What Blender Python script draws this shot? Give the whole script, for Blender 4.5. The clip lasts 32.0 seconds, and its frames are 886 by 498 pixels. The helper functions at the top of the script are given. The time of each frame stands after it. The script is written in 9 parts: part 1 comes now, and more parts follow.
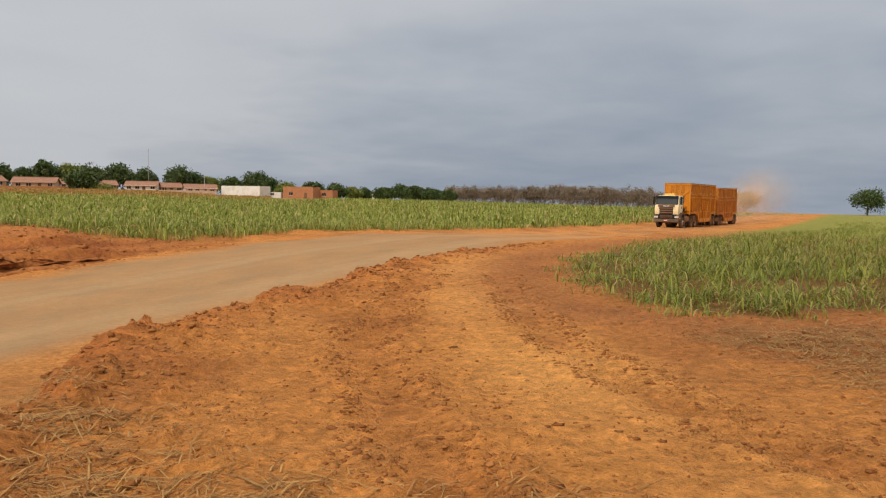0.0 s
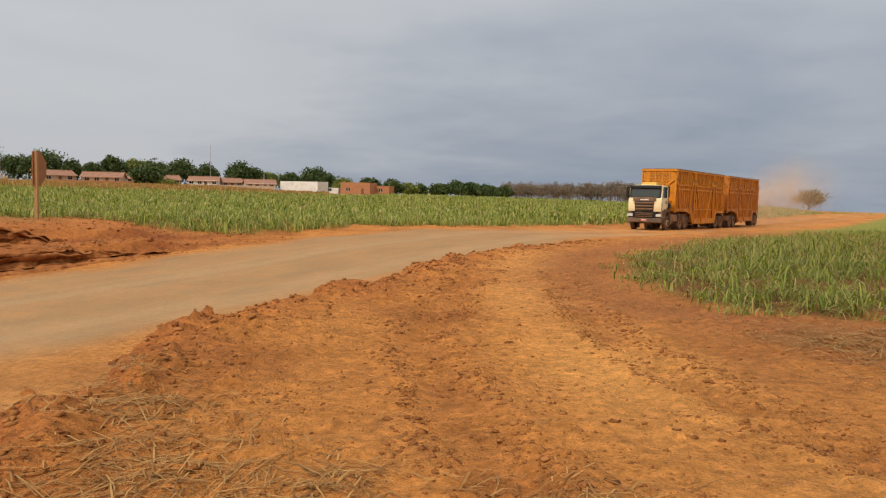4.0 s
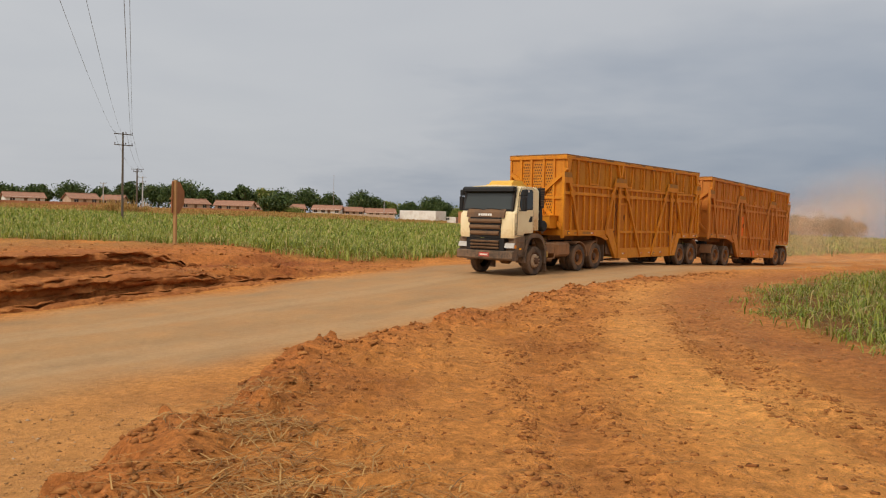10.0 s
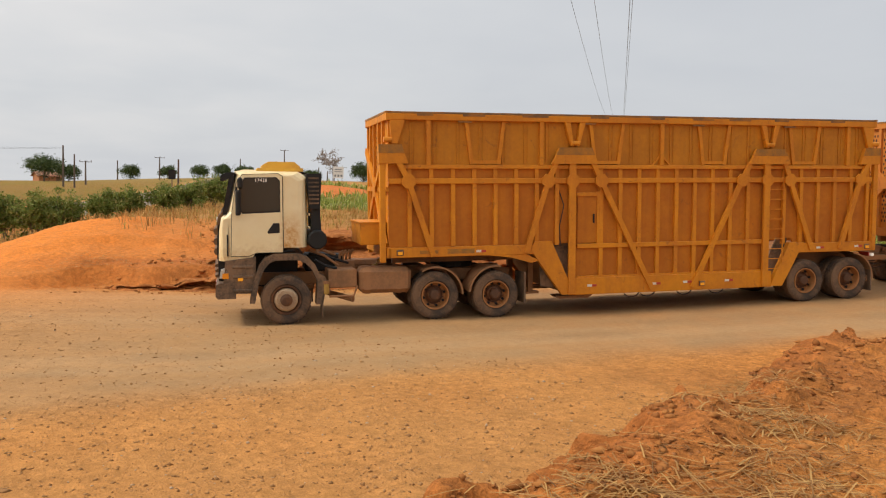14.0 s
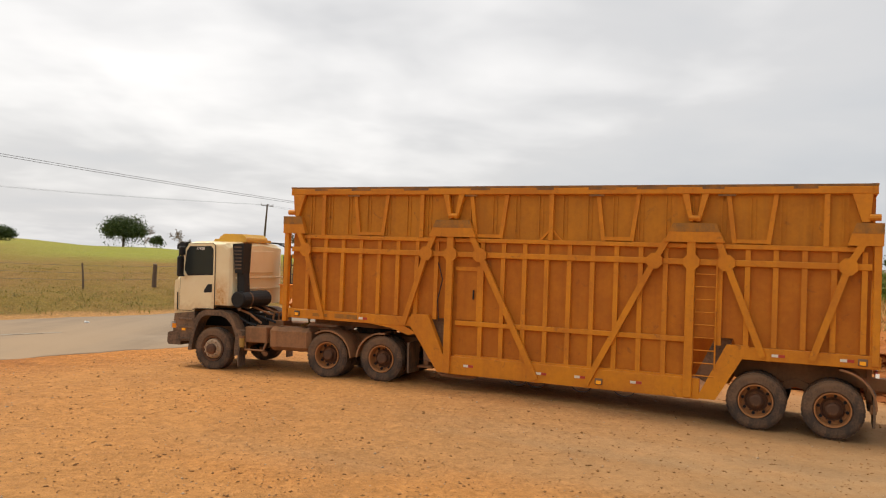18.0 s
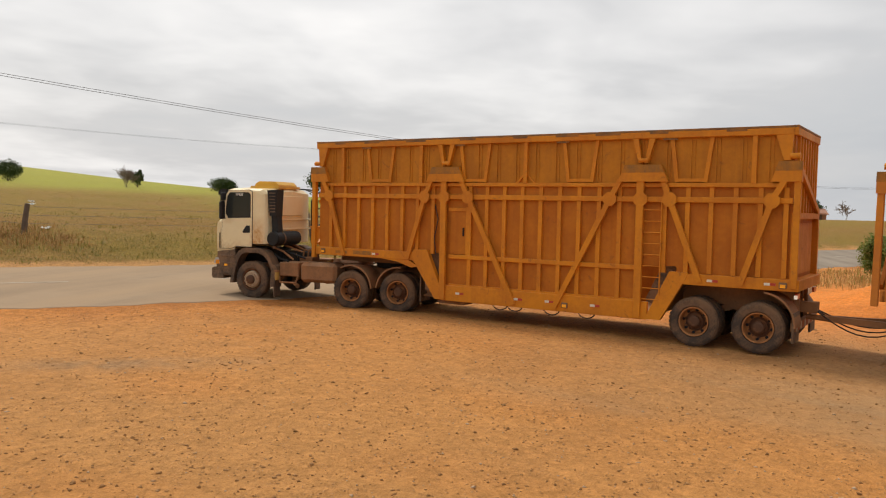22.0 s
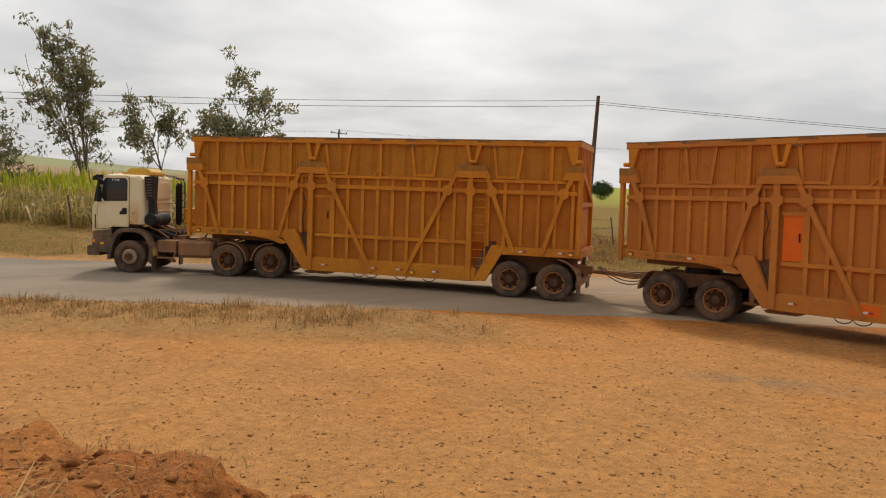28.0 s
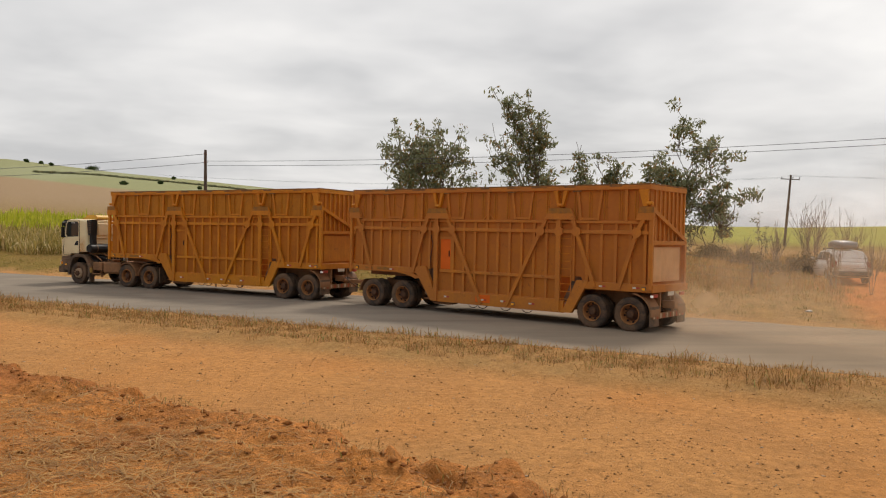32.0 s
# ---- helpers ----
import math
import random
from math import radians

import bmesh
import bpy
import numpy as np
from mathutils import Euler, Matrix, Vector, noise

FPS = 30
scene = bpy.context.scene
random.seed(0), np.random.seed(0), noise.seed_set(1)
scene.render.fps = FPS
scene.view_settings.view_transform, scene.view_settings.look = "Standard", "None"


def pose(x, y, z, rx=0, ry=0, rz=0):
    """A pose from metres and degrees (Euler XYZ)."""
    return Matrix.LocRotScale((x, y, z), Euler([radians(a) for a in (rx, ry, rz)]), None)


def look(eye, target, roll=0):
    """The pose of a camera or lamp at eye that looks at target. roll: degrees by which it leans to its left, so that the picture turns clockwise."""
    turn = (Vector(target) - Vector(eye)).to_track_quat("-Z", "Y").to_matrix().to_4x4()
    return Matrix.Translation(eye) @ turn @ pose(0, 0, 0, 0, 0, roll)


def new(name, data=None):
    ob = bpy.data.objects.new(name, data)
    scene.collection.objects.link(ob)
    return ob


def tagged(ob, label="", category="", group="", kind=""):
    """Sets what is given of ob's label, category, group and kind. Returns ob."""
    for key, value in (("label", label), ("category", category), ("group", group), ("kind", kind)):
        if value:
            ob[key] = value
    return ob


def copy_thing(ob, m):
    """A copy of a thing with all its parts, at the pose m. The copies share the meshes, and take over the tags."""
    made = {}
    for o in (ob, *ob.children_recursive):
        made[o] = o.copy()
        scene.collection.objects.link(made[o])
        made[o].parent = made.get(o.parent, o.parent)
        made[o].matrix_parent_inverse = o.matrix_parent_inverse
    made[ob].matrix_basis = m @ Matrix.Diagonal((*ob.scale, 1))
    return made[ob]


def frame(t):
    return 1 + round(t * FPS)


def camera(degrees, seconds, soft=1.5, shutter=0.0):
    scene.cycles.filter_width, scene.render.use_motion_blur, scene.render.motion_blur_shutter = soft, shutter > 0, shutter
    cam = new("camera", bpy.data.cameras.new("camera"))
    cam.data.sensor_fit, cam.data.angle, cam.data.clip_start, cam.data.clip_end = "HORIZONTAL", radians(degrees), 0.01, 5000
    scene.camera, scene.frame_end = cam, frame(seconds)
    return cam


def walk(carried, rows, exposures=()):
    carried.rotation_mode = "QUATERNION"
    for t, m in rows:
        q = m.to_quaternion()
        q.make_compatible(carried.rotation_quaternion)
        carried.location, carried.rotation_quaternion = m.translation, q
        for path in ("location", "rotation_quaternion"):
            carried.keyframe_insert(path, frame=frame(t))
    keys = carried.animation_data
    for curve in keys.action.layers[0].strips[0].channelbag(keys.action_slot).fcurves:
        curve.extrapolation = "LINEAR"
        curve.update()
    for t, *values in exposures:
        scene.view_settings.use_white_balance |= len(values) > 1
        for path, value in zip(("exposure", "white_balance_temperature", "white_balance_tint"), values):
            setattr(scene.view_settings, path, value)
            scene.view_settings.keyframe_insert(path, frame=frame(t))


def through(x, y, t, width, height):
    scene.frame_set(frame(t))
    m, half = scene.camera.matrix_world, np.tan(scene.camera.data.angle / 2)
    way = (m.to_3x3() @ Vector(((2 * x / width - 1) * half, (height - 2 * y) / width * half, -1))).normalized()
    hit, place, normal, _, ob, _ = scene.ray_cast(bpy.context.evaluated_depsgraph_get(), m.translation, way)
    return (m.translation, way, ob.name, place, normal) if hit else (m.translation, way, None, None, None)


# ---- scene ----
cam = camera(57.43, 32.0, soft=1.15)

# ---- camera path: seconds, x, y, z, yaw, pitch, roll ----
EXPOSURES = [(0, -0.1, 6650, 11.5), (9, -0.07, 6650, 11.5), (11, -0.2, 6650, 11.5), (13, -0.16, 6650, 11.5), (14, 0.10, 6650, 11.5), (19, 0.03, 6650, 11.5), (20, -0.02, 6650, 11.5), (22, -0.08, 6620, 11.5), (23, -0.06, 6600, 11.5), (24, -0.14, 6600, 11.5), (25, -0.50, 6600, 11.5), (28, -0.22, 6600, 11.5), (32, -0.24, 6600, 11.5)]
PATH = [
    (0, -0.000, -0.000, 1.650, 0.00, -3.81, -0.75),
    (0.5, 0.000, 0.019, 1.651, 0.08, -3.76, -0.79),
    (1, -0.003, 0.012, 1.647, 0.61, -3.72, -1.01),
    (1.5, -0.014, 0.013, 1.646, 1.80, -3.82, -0.90),
    (2, -0.013, 0.015, 1.640, 2.43, -3.84, -0.85),
    (2.5, -0.003, 0.002, 1.640, 2.77, -3.85, -1.08),
    (3, 0.004, -0.017, 1.639, 2.88, -4.01, -1.08),
    (3.5, -0.004, -0.020, 1.636, 3.65, -4.07, -0.89),
    (5.5, -0.017, -0.013, 1.630, 4.41, -4.32, -1.35),
    (6, -0.027, -0.018, 1.634, 4.82, -4.27, -1.55),
    (6.5, -0.018, -0.007, 1.621, 5.16, -4.29, -1.56),
    (7, -0.017, -0.001, 1.623, 5.26, -4.30, -1.34),
    (7.5, -0.024, 0.005, 1.626, 5.42, -4.34, -1.43),
    (8, -0.017, 0.011, 1.623, 5.62, -4.36, -1.48),
    (8.5, -0.020, 0.013, 1.629, 6.04, -4.34, -1.16),
    (9, -0.041, 0.017, 1.627, 7.92, -3.28, -1.01),
    (9.5, -0.059, 0.029, 1.627, 9.59, -3.11, -1.11),
    (10, -0.076, 0.043, 1.622, 12.21, -2.22, -1.40),
    (10.5, -0.063, 0.056, 1.621, 14.75, -1.61, -1.44),
    (11, -0.044, 0.037, 1.622, 16.65, -1.49, -1.78),
    (11.5, -0.077, 0.036, 1.609, 19.92, -1.66, -2.40),
    (12, -0.134, 0.058, 1.592, 24.85, -2.01, -2.79),
    (12.5, -0.173, 0.036, 1.585, 33.36, -2.60, -2.37),
    (13, -0.174, 0.001, 1.586, 34.30, -3.18, -2.25),
    (13.5, -0.204, -0.077, 1.598, 35.72, -3.35, -1.74),
    (14, -0.301, -0.165, 1.622, 45.46, -4.28, -1.67),
    (14.5, -0.366, -0.289, 1.644, 51.28, -3.50, -2.81),
    (16.5, -0.940, 0.602, 1.652, 82.64, -0.79, -3.70),
    (17, -0.899, 0.510, 1.658, 80.35, -0.50, -1.19),
    (17.5, -0.822, 0.396, 1.657, 83.02, 0.86, -2.02),
    (18, -0.784, 0.277, 1.654, 88.50, 0.48, -2.49),
    (18.5, -0.679, 0.181, 1.648, 87.91, 0.73, -2.49),
    (19, -0.709, 0.054, 1.652, 91.30, 0.41, -2.10),
    (19.5, -0.713, -0.051, 1.658, 95.57, 0.26, -2.35),
    (20, -0.602, -0.204, 1.664, 95.41, 0.38, -1.13),
    (20.5, -0.507, -0.343, 1.659, 98.11, -0.03, -1.98),
    (21, -0.382, -0.467, 1.648, 93.00, -0.47, -0.55),
    (21.5, -0.273, -0.601, 1.643, 94.71, -3.34, -2.24),
    (22, -0.160, -0.782, 1.641, 101.56, -3.61, -2.42),
    (22.5, -0.110, -0.906, 1.644, 106.66, -2.77, -3.49),
    (23, -0.119, -1.089, 1.631, 107.34, -2.00, -1.31),
    (23.5, -0.073, -1.227, 1.636, 109.63, -1.53, -2.50),
    (24, 0.048, -1.389, 1.627, 109.89, -1.23, -2.09),
    (24.5, 0.170, -1.536, 1.634, 111.54, -3.72, -1.71),
    (25, 0.289, -1.612, 1.641, 114.73, -4.03, -2.82),
    (25.5, 0.402, -1.709, 1.631, 117.76, -4.13, -2.24),
    (27.5, 0.737, -1.938, 1.651, 134.78, -4.01, -1.99),
    (28, 0.725, -1.978, 1.647, 140.26, -3.91, -1.79),
    (28.5, 0.750, -2.018, 1.648, 144.95, -3.31, -1.34),
    (29, 0.754, -2.065, 1.646, 150.03, -2.94, -1.44),
    (29.5, 0.758, -2.113, 1.636, 154.69, -2.79, -1.83),
    (30, 0.791, -2.160, 1.645, 159.46, -2.40, -2.02),
    (30.5, 0.793, -2.187, 1.645, 164.66, -1.51, -1.52),
    (31, 0.781, -2.195, 1.649, 165.57, -1.32, -1.37),
    (31.5, 0.787, -2.209, 1.649, 166.64, -1.07, -1.35),
    (32, 0.782, -2.224, 1.643, 170.73, -1.08, -1.12),
]

walk(cam, [(t, pose(x, y, z, 90 + pitch, roll, yaw)) for t, x, y, z, yaw, pitch, roll in PATH], EXPOSURES)

# ---- sky and sun ----
SUN_AZ, SUN_EL = 146.0, 48.0


def build_sky():
    w = bpy.data.worlds.new("sky")
    scene.world = w
    w.use_nodes = True
    nt = w.node_tree
    nt.nodes.clear()
    N, K = nt.nodes.new, nt.links.new
    out, bg = N("ShaderNodeOutputWorld"), N("ShaderNodeBackground")
    sky = N("ShaderNodeTexSky")
    sky.sky_type, sky.sun_disc = "NISHITA", False
    sky.sun_elevation, sky.sun_rotation = radians(SUN_EL), radians(-SUN_AZ)
    sky.dust_density, sky.air_density = 3.0, 1.2
    dim = N("ShaderNodeVectorMath")
    dim.operation = "SCALE"
    dim.inputs["Scale"].default_value = 0.06
    K(sky.outputs[0], dim.inputs[0])
    co = N("ShaderNodeTexCoord")
    sep = N("ShaderNodeSeparateXYZ")
    K(co.outputs["Generated"], sep.inputs[0])
    # thin cloud deck seen in perspective: the direction divided by its height
    up = N("ShaderNodeMath")
    up.operation = "ADD"
    up.inputs[1].default_value = 0.16
    K(sep.outputs["Z"], up.inputs[0])
    lim = N("ShaderNodeMath")
    lim.operation = "MAXIMUM"
    lim.inputs[1].default_value = 0.10
    K(up.outputs[0], lim.inputs[0])
    deck = N("ShaderNodeVectorMath")
    deck.operation = "DIVIDE"
    trip = N("ShaderNodeCombineXYZ")
    for i in range(3):
        K(lim.outputs[0], trip.inputs[i])
    K(co.outputs["Generated"], deck.inputs[0])
    K(trip.outputs[0], deck.inputs[1])
    n1, n2 = N("ShaderNodeTexNoise"), N("ShaderNodeTexNoise")
    n1.inputs["Scale"].default_value, n1.inputs["Detail"].default_value, n1.inputs["Roughness"].default_value = 0.75, 5, 0.5
    n2.inputs["Scale"].default_value, n2.inputs["Detail"].default_value, n2.inputs["Distortion"].default_value = 1.9, 3, 0.3
    K(deck.outputs[0], n1.inputs["Vector"])
    K(deck.outputs[0], n2.inputs["Vector"])
    mixn = N("ShaderNodeMix")
    mixn.inputs["Factor"].default_value = 0.32
    K(n1.outputs["Fac"], mixn.inputs["A"])
    K(n2.outputs["Fac"], mixn.inputs["B"])
    # glow of the veiled sun over a wide part of the sky
    sun_way = Vector((-math.sin(radians(SUN_AZ)) * math.cos(radians(SUN_EL)), math.cos(radians(SUN_AZ)) * math.cos(radians(SUN_EL)), math.sin(radians(SUN_EL))))
    dot = N("ShaderNodeVectorMath")
    dot.operation = "DOT_PRODUCT"
    dot.inputs[1].default_value = sun_way
    K(co.outputs["Generated"], dot.inputs[0])
    glow = N("ShaderNodeMapRange")
    glow.inputs["From Min"].default_value, glow.inputs["From Max"].default_value = -0.55, 1.0
    glow.inputs["To Min"].default_value, glow.inputs["To Max"].default_value = 0.0, 1.0
    K(dot.outputs["Value"], glow.inputs["Value"])
    # clouds stand out more towards the sun
    less = N("ShaderNodeMath")
    less.operation = "SUBTRACT"
    less.inputs[1].default_value = 0.5
    K(mixn.outputs["Result"], less.inputs[0])
    gain = N("ShaderNodeMath")
    gain.operation = "MULTIPLY_ADD"
    gain.inputs[1].default_value, gain.inputs[2].default_value = 1.25, 0.42
    K(glow.outputs["Result"], gain.inputs[0])
    swing = N("ShaderNodeMath")
    swing.operation = "MULTIPLY"
    K(less.outputs[0], swing.inputs[0])
    K(gain.outputs[0], swing.inputs[1])
    base = N("ShaderNodeMath")
    base.operation = "ADD"
    base.inputs[1].default_value = 0.31
    K(swing.outputs[0], base.inputs[0])
    add = N("ShaderNodeMath")
    add.operation = "ADD"
    K(base.outputs[0], add.inputs[0])
    K(glow.outputs["Result"], add.inputs[1])
    ramp = N("ShaderNodeValToRGB")
    el = ramp.color_ramp.elements
    el[0].position, el[0].color = 0.14, (0.27, 0.335, 0.435, 1)
    el[1].position, el[1].color = 0.84, (1.20, 1.195, 1.17, 1)
    for pos, col in ((0.21, (0.38, 0.435, 0.515)), (0.30, (0.575, 0.61, 0.655)), (0.46, (0.65, 0.68, 0.71)), (0.60, (0.74, 0.752, 0.762)), (0.72, (0.98, 0.985, 0.98))):
        el.new(pos).color = (*col, 1)
    lift = N("ShaderNodeMath")
    lift.operation = "MULTIPLY_ADD"
    lift.inputs[1].default_value = 0.35
    K(sep.outputs["Z"], lift.inputs[0])
    K(add.outputs[0], lift.inputs[2])
    scale = N("ShaderNodeMath")
    scale.operation = "MULTIPLY"
    scale.inputs[1].default_value = 0.60
    K(lift.outputs[0], scale.inputs[0])
    K(scale.outputs[0], ramp.inputs[0])
    both = N("ShaderNodeMix")
    both.data_type = "RGBA"
    both.inputs["Factor"].default_value = 0.88
    K(dim.outputs[0], both.inputs["A"])
    K(ramp.outputs[0], both.inputs["B"])
    K(both.outputs["Result"], bg.inputs["Color"])
    bg.inputs["Strength"].default_value = 1.0
    K(bg.outputs[0], out.inputs[0])
    sun = bpy.data.lights.new("sun", "SUN")
    sun.energy, sun.angle, sun.color = 2.4, radians(9), (1.0, 0.93, 0.82)
    ob = new("sun", sun)
    ob.matrix_world = look(sun_way * 100, (0, 0, 0))


build_sky()

# ---- materials ----
def graph(name):
    m = bpy.data.materials.new(name)
    m.use_nodes = True
    nt = m.node_tree
    return m, nt, nt.nodes["Principled BSDF"]


def noise_tex(nt, scale, detail=4.0, rough=0.55, vec=None, dist=0.0):
    n = nt.nodes.new("ShaderNodeTexNoise")
    n.inputs["Scale"].default_value, n.inputs["Detail"].default_value = scale, detail
    n.inputs["Roughness"].default_value, n.inputs["Distortion"].default_value = rough, dist
    if vec is not None:
        nt.links.new(vec, n.inputs["Vector"])
    return n.outputs["Fac"]


def span(nt, value, lo, hi, a=0.0, b=1.0):
    n = nt.nodes.new("ShaderNodeMapRange")
    for key, v in (("From Min", lo), ("From Max", hi), ("To Min", a), ("To Max", b)):
        n.inputs[key].default_value = v
    nt.links.new(value, n.inputs["Value"])
    return n.outputs["Result"]


def blend(nt, fac, a, b):
    n = nt.nodes.new("ShaderNodeMix")
    n.data_type = "RGBA"
    for sock, v in ((n.inputs[0], fac), (n.inputs[6], a), (n.inputs[7], b)):
        if isinstance(v, (tuple, list)):
            sock.default_value = (*v, 1) if len(v) == 3 else v
        elif isinstance(v, (int, float)):
            sock.default_value = v
        else:
            nt.links.new(v, sock)
    return n.outputs[2]


def calc(nt, op, a, b=0.0):
    n = nt.nodes.new("ShaderNodeMath")
    n.operation = op
    for sock, v in zip(n.inputs, (a, b)):
        if isinstance(v, (int, float)):
            sock.default_value = v
        else:
            nt.links.new(v, sock)
    return n.outputs[0]


def bump(nt, bsdf, fac, strength, dist):
    n = nt.nodes.new("ShaderNodeBump")
    n.inputs["Strength"].default_value, n.inputs["Distance"].default_value = strength, dist
    nt.links.new(fac, n.inputs["Height"])
    nt.links.new(n.outputs[0], bsdf.inputs["Normal"])


def object_co(nt):
    return nt.nodes.new("ShaderNodeTexCoord").outputs["Object"]


def paint(name, base, dust, amount, rough=0.5, scale=1.0, rust=None, metal=0.0, relief=0.12, runs=None, drip=0.25):
    """Worn, dusty paint: a base coat, red dust in patches and streaks, scratches, optional rust."""
    m, nt, b = graph(name)
    co = object_co(nt)
    big, fine = noise_tex(nt, 1.1 * scale, 5, 0.6, co), noise_tex(nt, 14 * scale, 6, 0.65, co)
    st = nt.nodes.new("ShaderNodeMapping")
    st.inputs["Scale"].default_value = (9 * scale, 9 * scale, 0.7 * scale)
    nt.links.new(co, st.inputs[0])
    streak = noise_tex(nt, 1.0, 4, 0.6, st.outputs[0])
    f = calc(nt, "ADD", calc(nt, "MULTIPLY", big, 0.6), calc(nt, "ADD", calc(nt, "MULTIPLY", streak, 0.13), calc(nt, "MULTIPLY", fine, 0.27)))
    fac = span(nt, f, 0.62 - 0.32 * amount, 0.78 - 0.32 * amount)
    tone = blend(nt, noise_tex(nt, 3.1 * scale, 3, 0.5, co), tuple(c * 0.86 for c in base), tuple(min(1, c * 1.1) for c in base))
    col = blend(nt, calc(nt, "MULTIPLY", fac, min(1, 0.45 + amount * 0.5)), tone, dust)
    if runs:
        col = blend(nt, calc(nt, "MULTIPLY", span(nt, streak, 0.50, 0.72), span(nt, big, 0.3, 0.6, 0.1, drip)), col, runs)
    if rust:
        col = blend(nt, calc(nt, "MULTIPLY", span(nt, noise_tex(nt, 5.5 * scale, 8, 0.7, co, 0.6), 0.60, 0.70), 0.6), col, rust)
    nt.links.new(col, b.inputs["Base Color"])
    nt.links.new(span(nt, f, 0.3, 0.75, rough - 0.08, min(1, rough + 0.3)), b.inputs["Roughness"])
    b.inputs["Metallic"].default_value, b.inputs["Specular IOR Level"].default_value = metal, 0.3
    bump(nt, b, fine, relief, 0.004)
    return m


def plain(name, base, rough=0.6, vary=0.15, scale=8.0, metal=0.0, relief=0.1):
    m, nt, b = graph(name)
    co = object_co(nt)
    n = noise_tex(nt, scale, 5, 0.6, co)
    nt.links.new(blend(nt, n, tuple(c * (1 - vary) for c in base), tuple(min(1, c * (1 + vary)) for c in base)), b.inputs["Base Color"])
    b.inputs["Roughness"].default_value, b.inputs["Metallic"].default_value = rough, metal
    bump(nt, b, noise_tex(nt, scale * 6, 3, 0.6, co), relief, 0.004)
    return m


def leafy(name, dark, light, rough=0.6, extra=None, through=0.25):
    """Foliage: every leaf or blade takes its own tone."""
    m, nt, b = graph(name)
    r = nt.nodes.new("ShaderNodeNewGeometry").outputs["Random Per Island"]
    col = blend(nt, r, dark, light)
    if extra:
        col = blend(nt, span(nt, r, 0.86, 0.9), col, extra)
    nt.links.new(col, b.inputs["Base Color"])
    b.inputs["Roughness"].default_value, b.inputs["Specular IOR Level"].default_value = rough, 0.25
    t = nt.nodes.new("ShaderNodeBsdfTranslucent")
    nt.links.new(col, t.inputs["Color"])
    mix = nt.nodes.new("ShaderNodeMixShader")
    mix.inputs[0].default_value = through
    nt.links.new(b.outputs[0], mix.inputs[1])
    nt.links.new(t.outputs[0], mix.inputs[2])
    nt.links.new(mix.outputs[0], nt.nodes["Material Output"].inputs["Surface"])
    return m


def dark_glass(name, tint=(0.035, 0.042, 0.04)):
    m, nt, b = graph(name)
    b.inputs["Base Color"].default_value = (*tint, 1)
    b.inputs["Roughness"].default_value, b.inputs["IOR"].default_value = 0.06, 1.5
    b.inputs["Specular IOR Level"].default_value = 0.5
    return m


def glow(name, col, power):
    m, nt, b = graph(name)
    b.inputs["Base Color"].default_value = (*col, 1)
    b.inputs["Emission Color"].default_value, b.inputs["Emission Strength"].default_value = (*col, 1), power
    b.inputs["Roughness"].default_value = 0.2
    return m


DUST = (0.34, 0.15, 0.055)
M_YELLOW = paint("yellow_steel_paint", (0.67, 0.252, 0.013), (0.49, 0.163, 0.017), 0.6, 0.5, 0.8, rust=(0.22, 0.08, 0.025), runs=(0.44, 0.15, 0.015))
M_YELLOW_SHEET = paint("yellow_sheet_paint", (0.53, 0.178, 0.010), (0.41, 0.125, 0.013), 0.7, 0.6, 0.7, rust=(0.18, 0.065, 0.022), runs=(0.27, 0.085, 0.015))
M_YELLOW_GATE = paint("mustard_gate_paint", (0.54, 0.21, 0.012), (0.39, 0.14, 0.015), 0.6, 0.6, 0.7, rust=(0.18, 0.075, 0.022), runs=(0.27, 0.12, 0.022))
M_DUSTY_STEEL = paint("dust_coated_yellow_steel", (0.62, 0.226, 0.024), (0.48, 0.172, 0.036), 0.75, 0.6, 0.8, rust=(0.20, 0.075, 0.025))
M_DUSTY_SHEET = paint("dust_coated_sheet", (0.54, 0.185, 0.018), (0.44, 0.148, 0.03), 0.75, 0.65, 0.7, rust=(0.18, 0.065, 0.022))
M_ORANGE = paint("fresh_orange_paint", (0.80, 0.15, 0.008), (0.55, 0.16, 0.02), 0.2, 0.5, 1.0)
M_WORN_TOP = paint("scuffed_top_paint", (0.17, 0.095, 0.04), (0.42, 0.175, 0.035), 0.62, 0.6, 3.0)


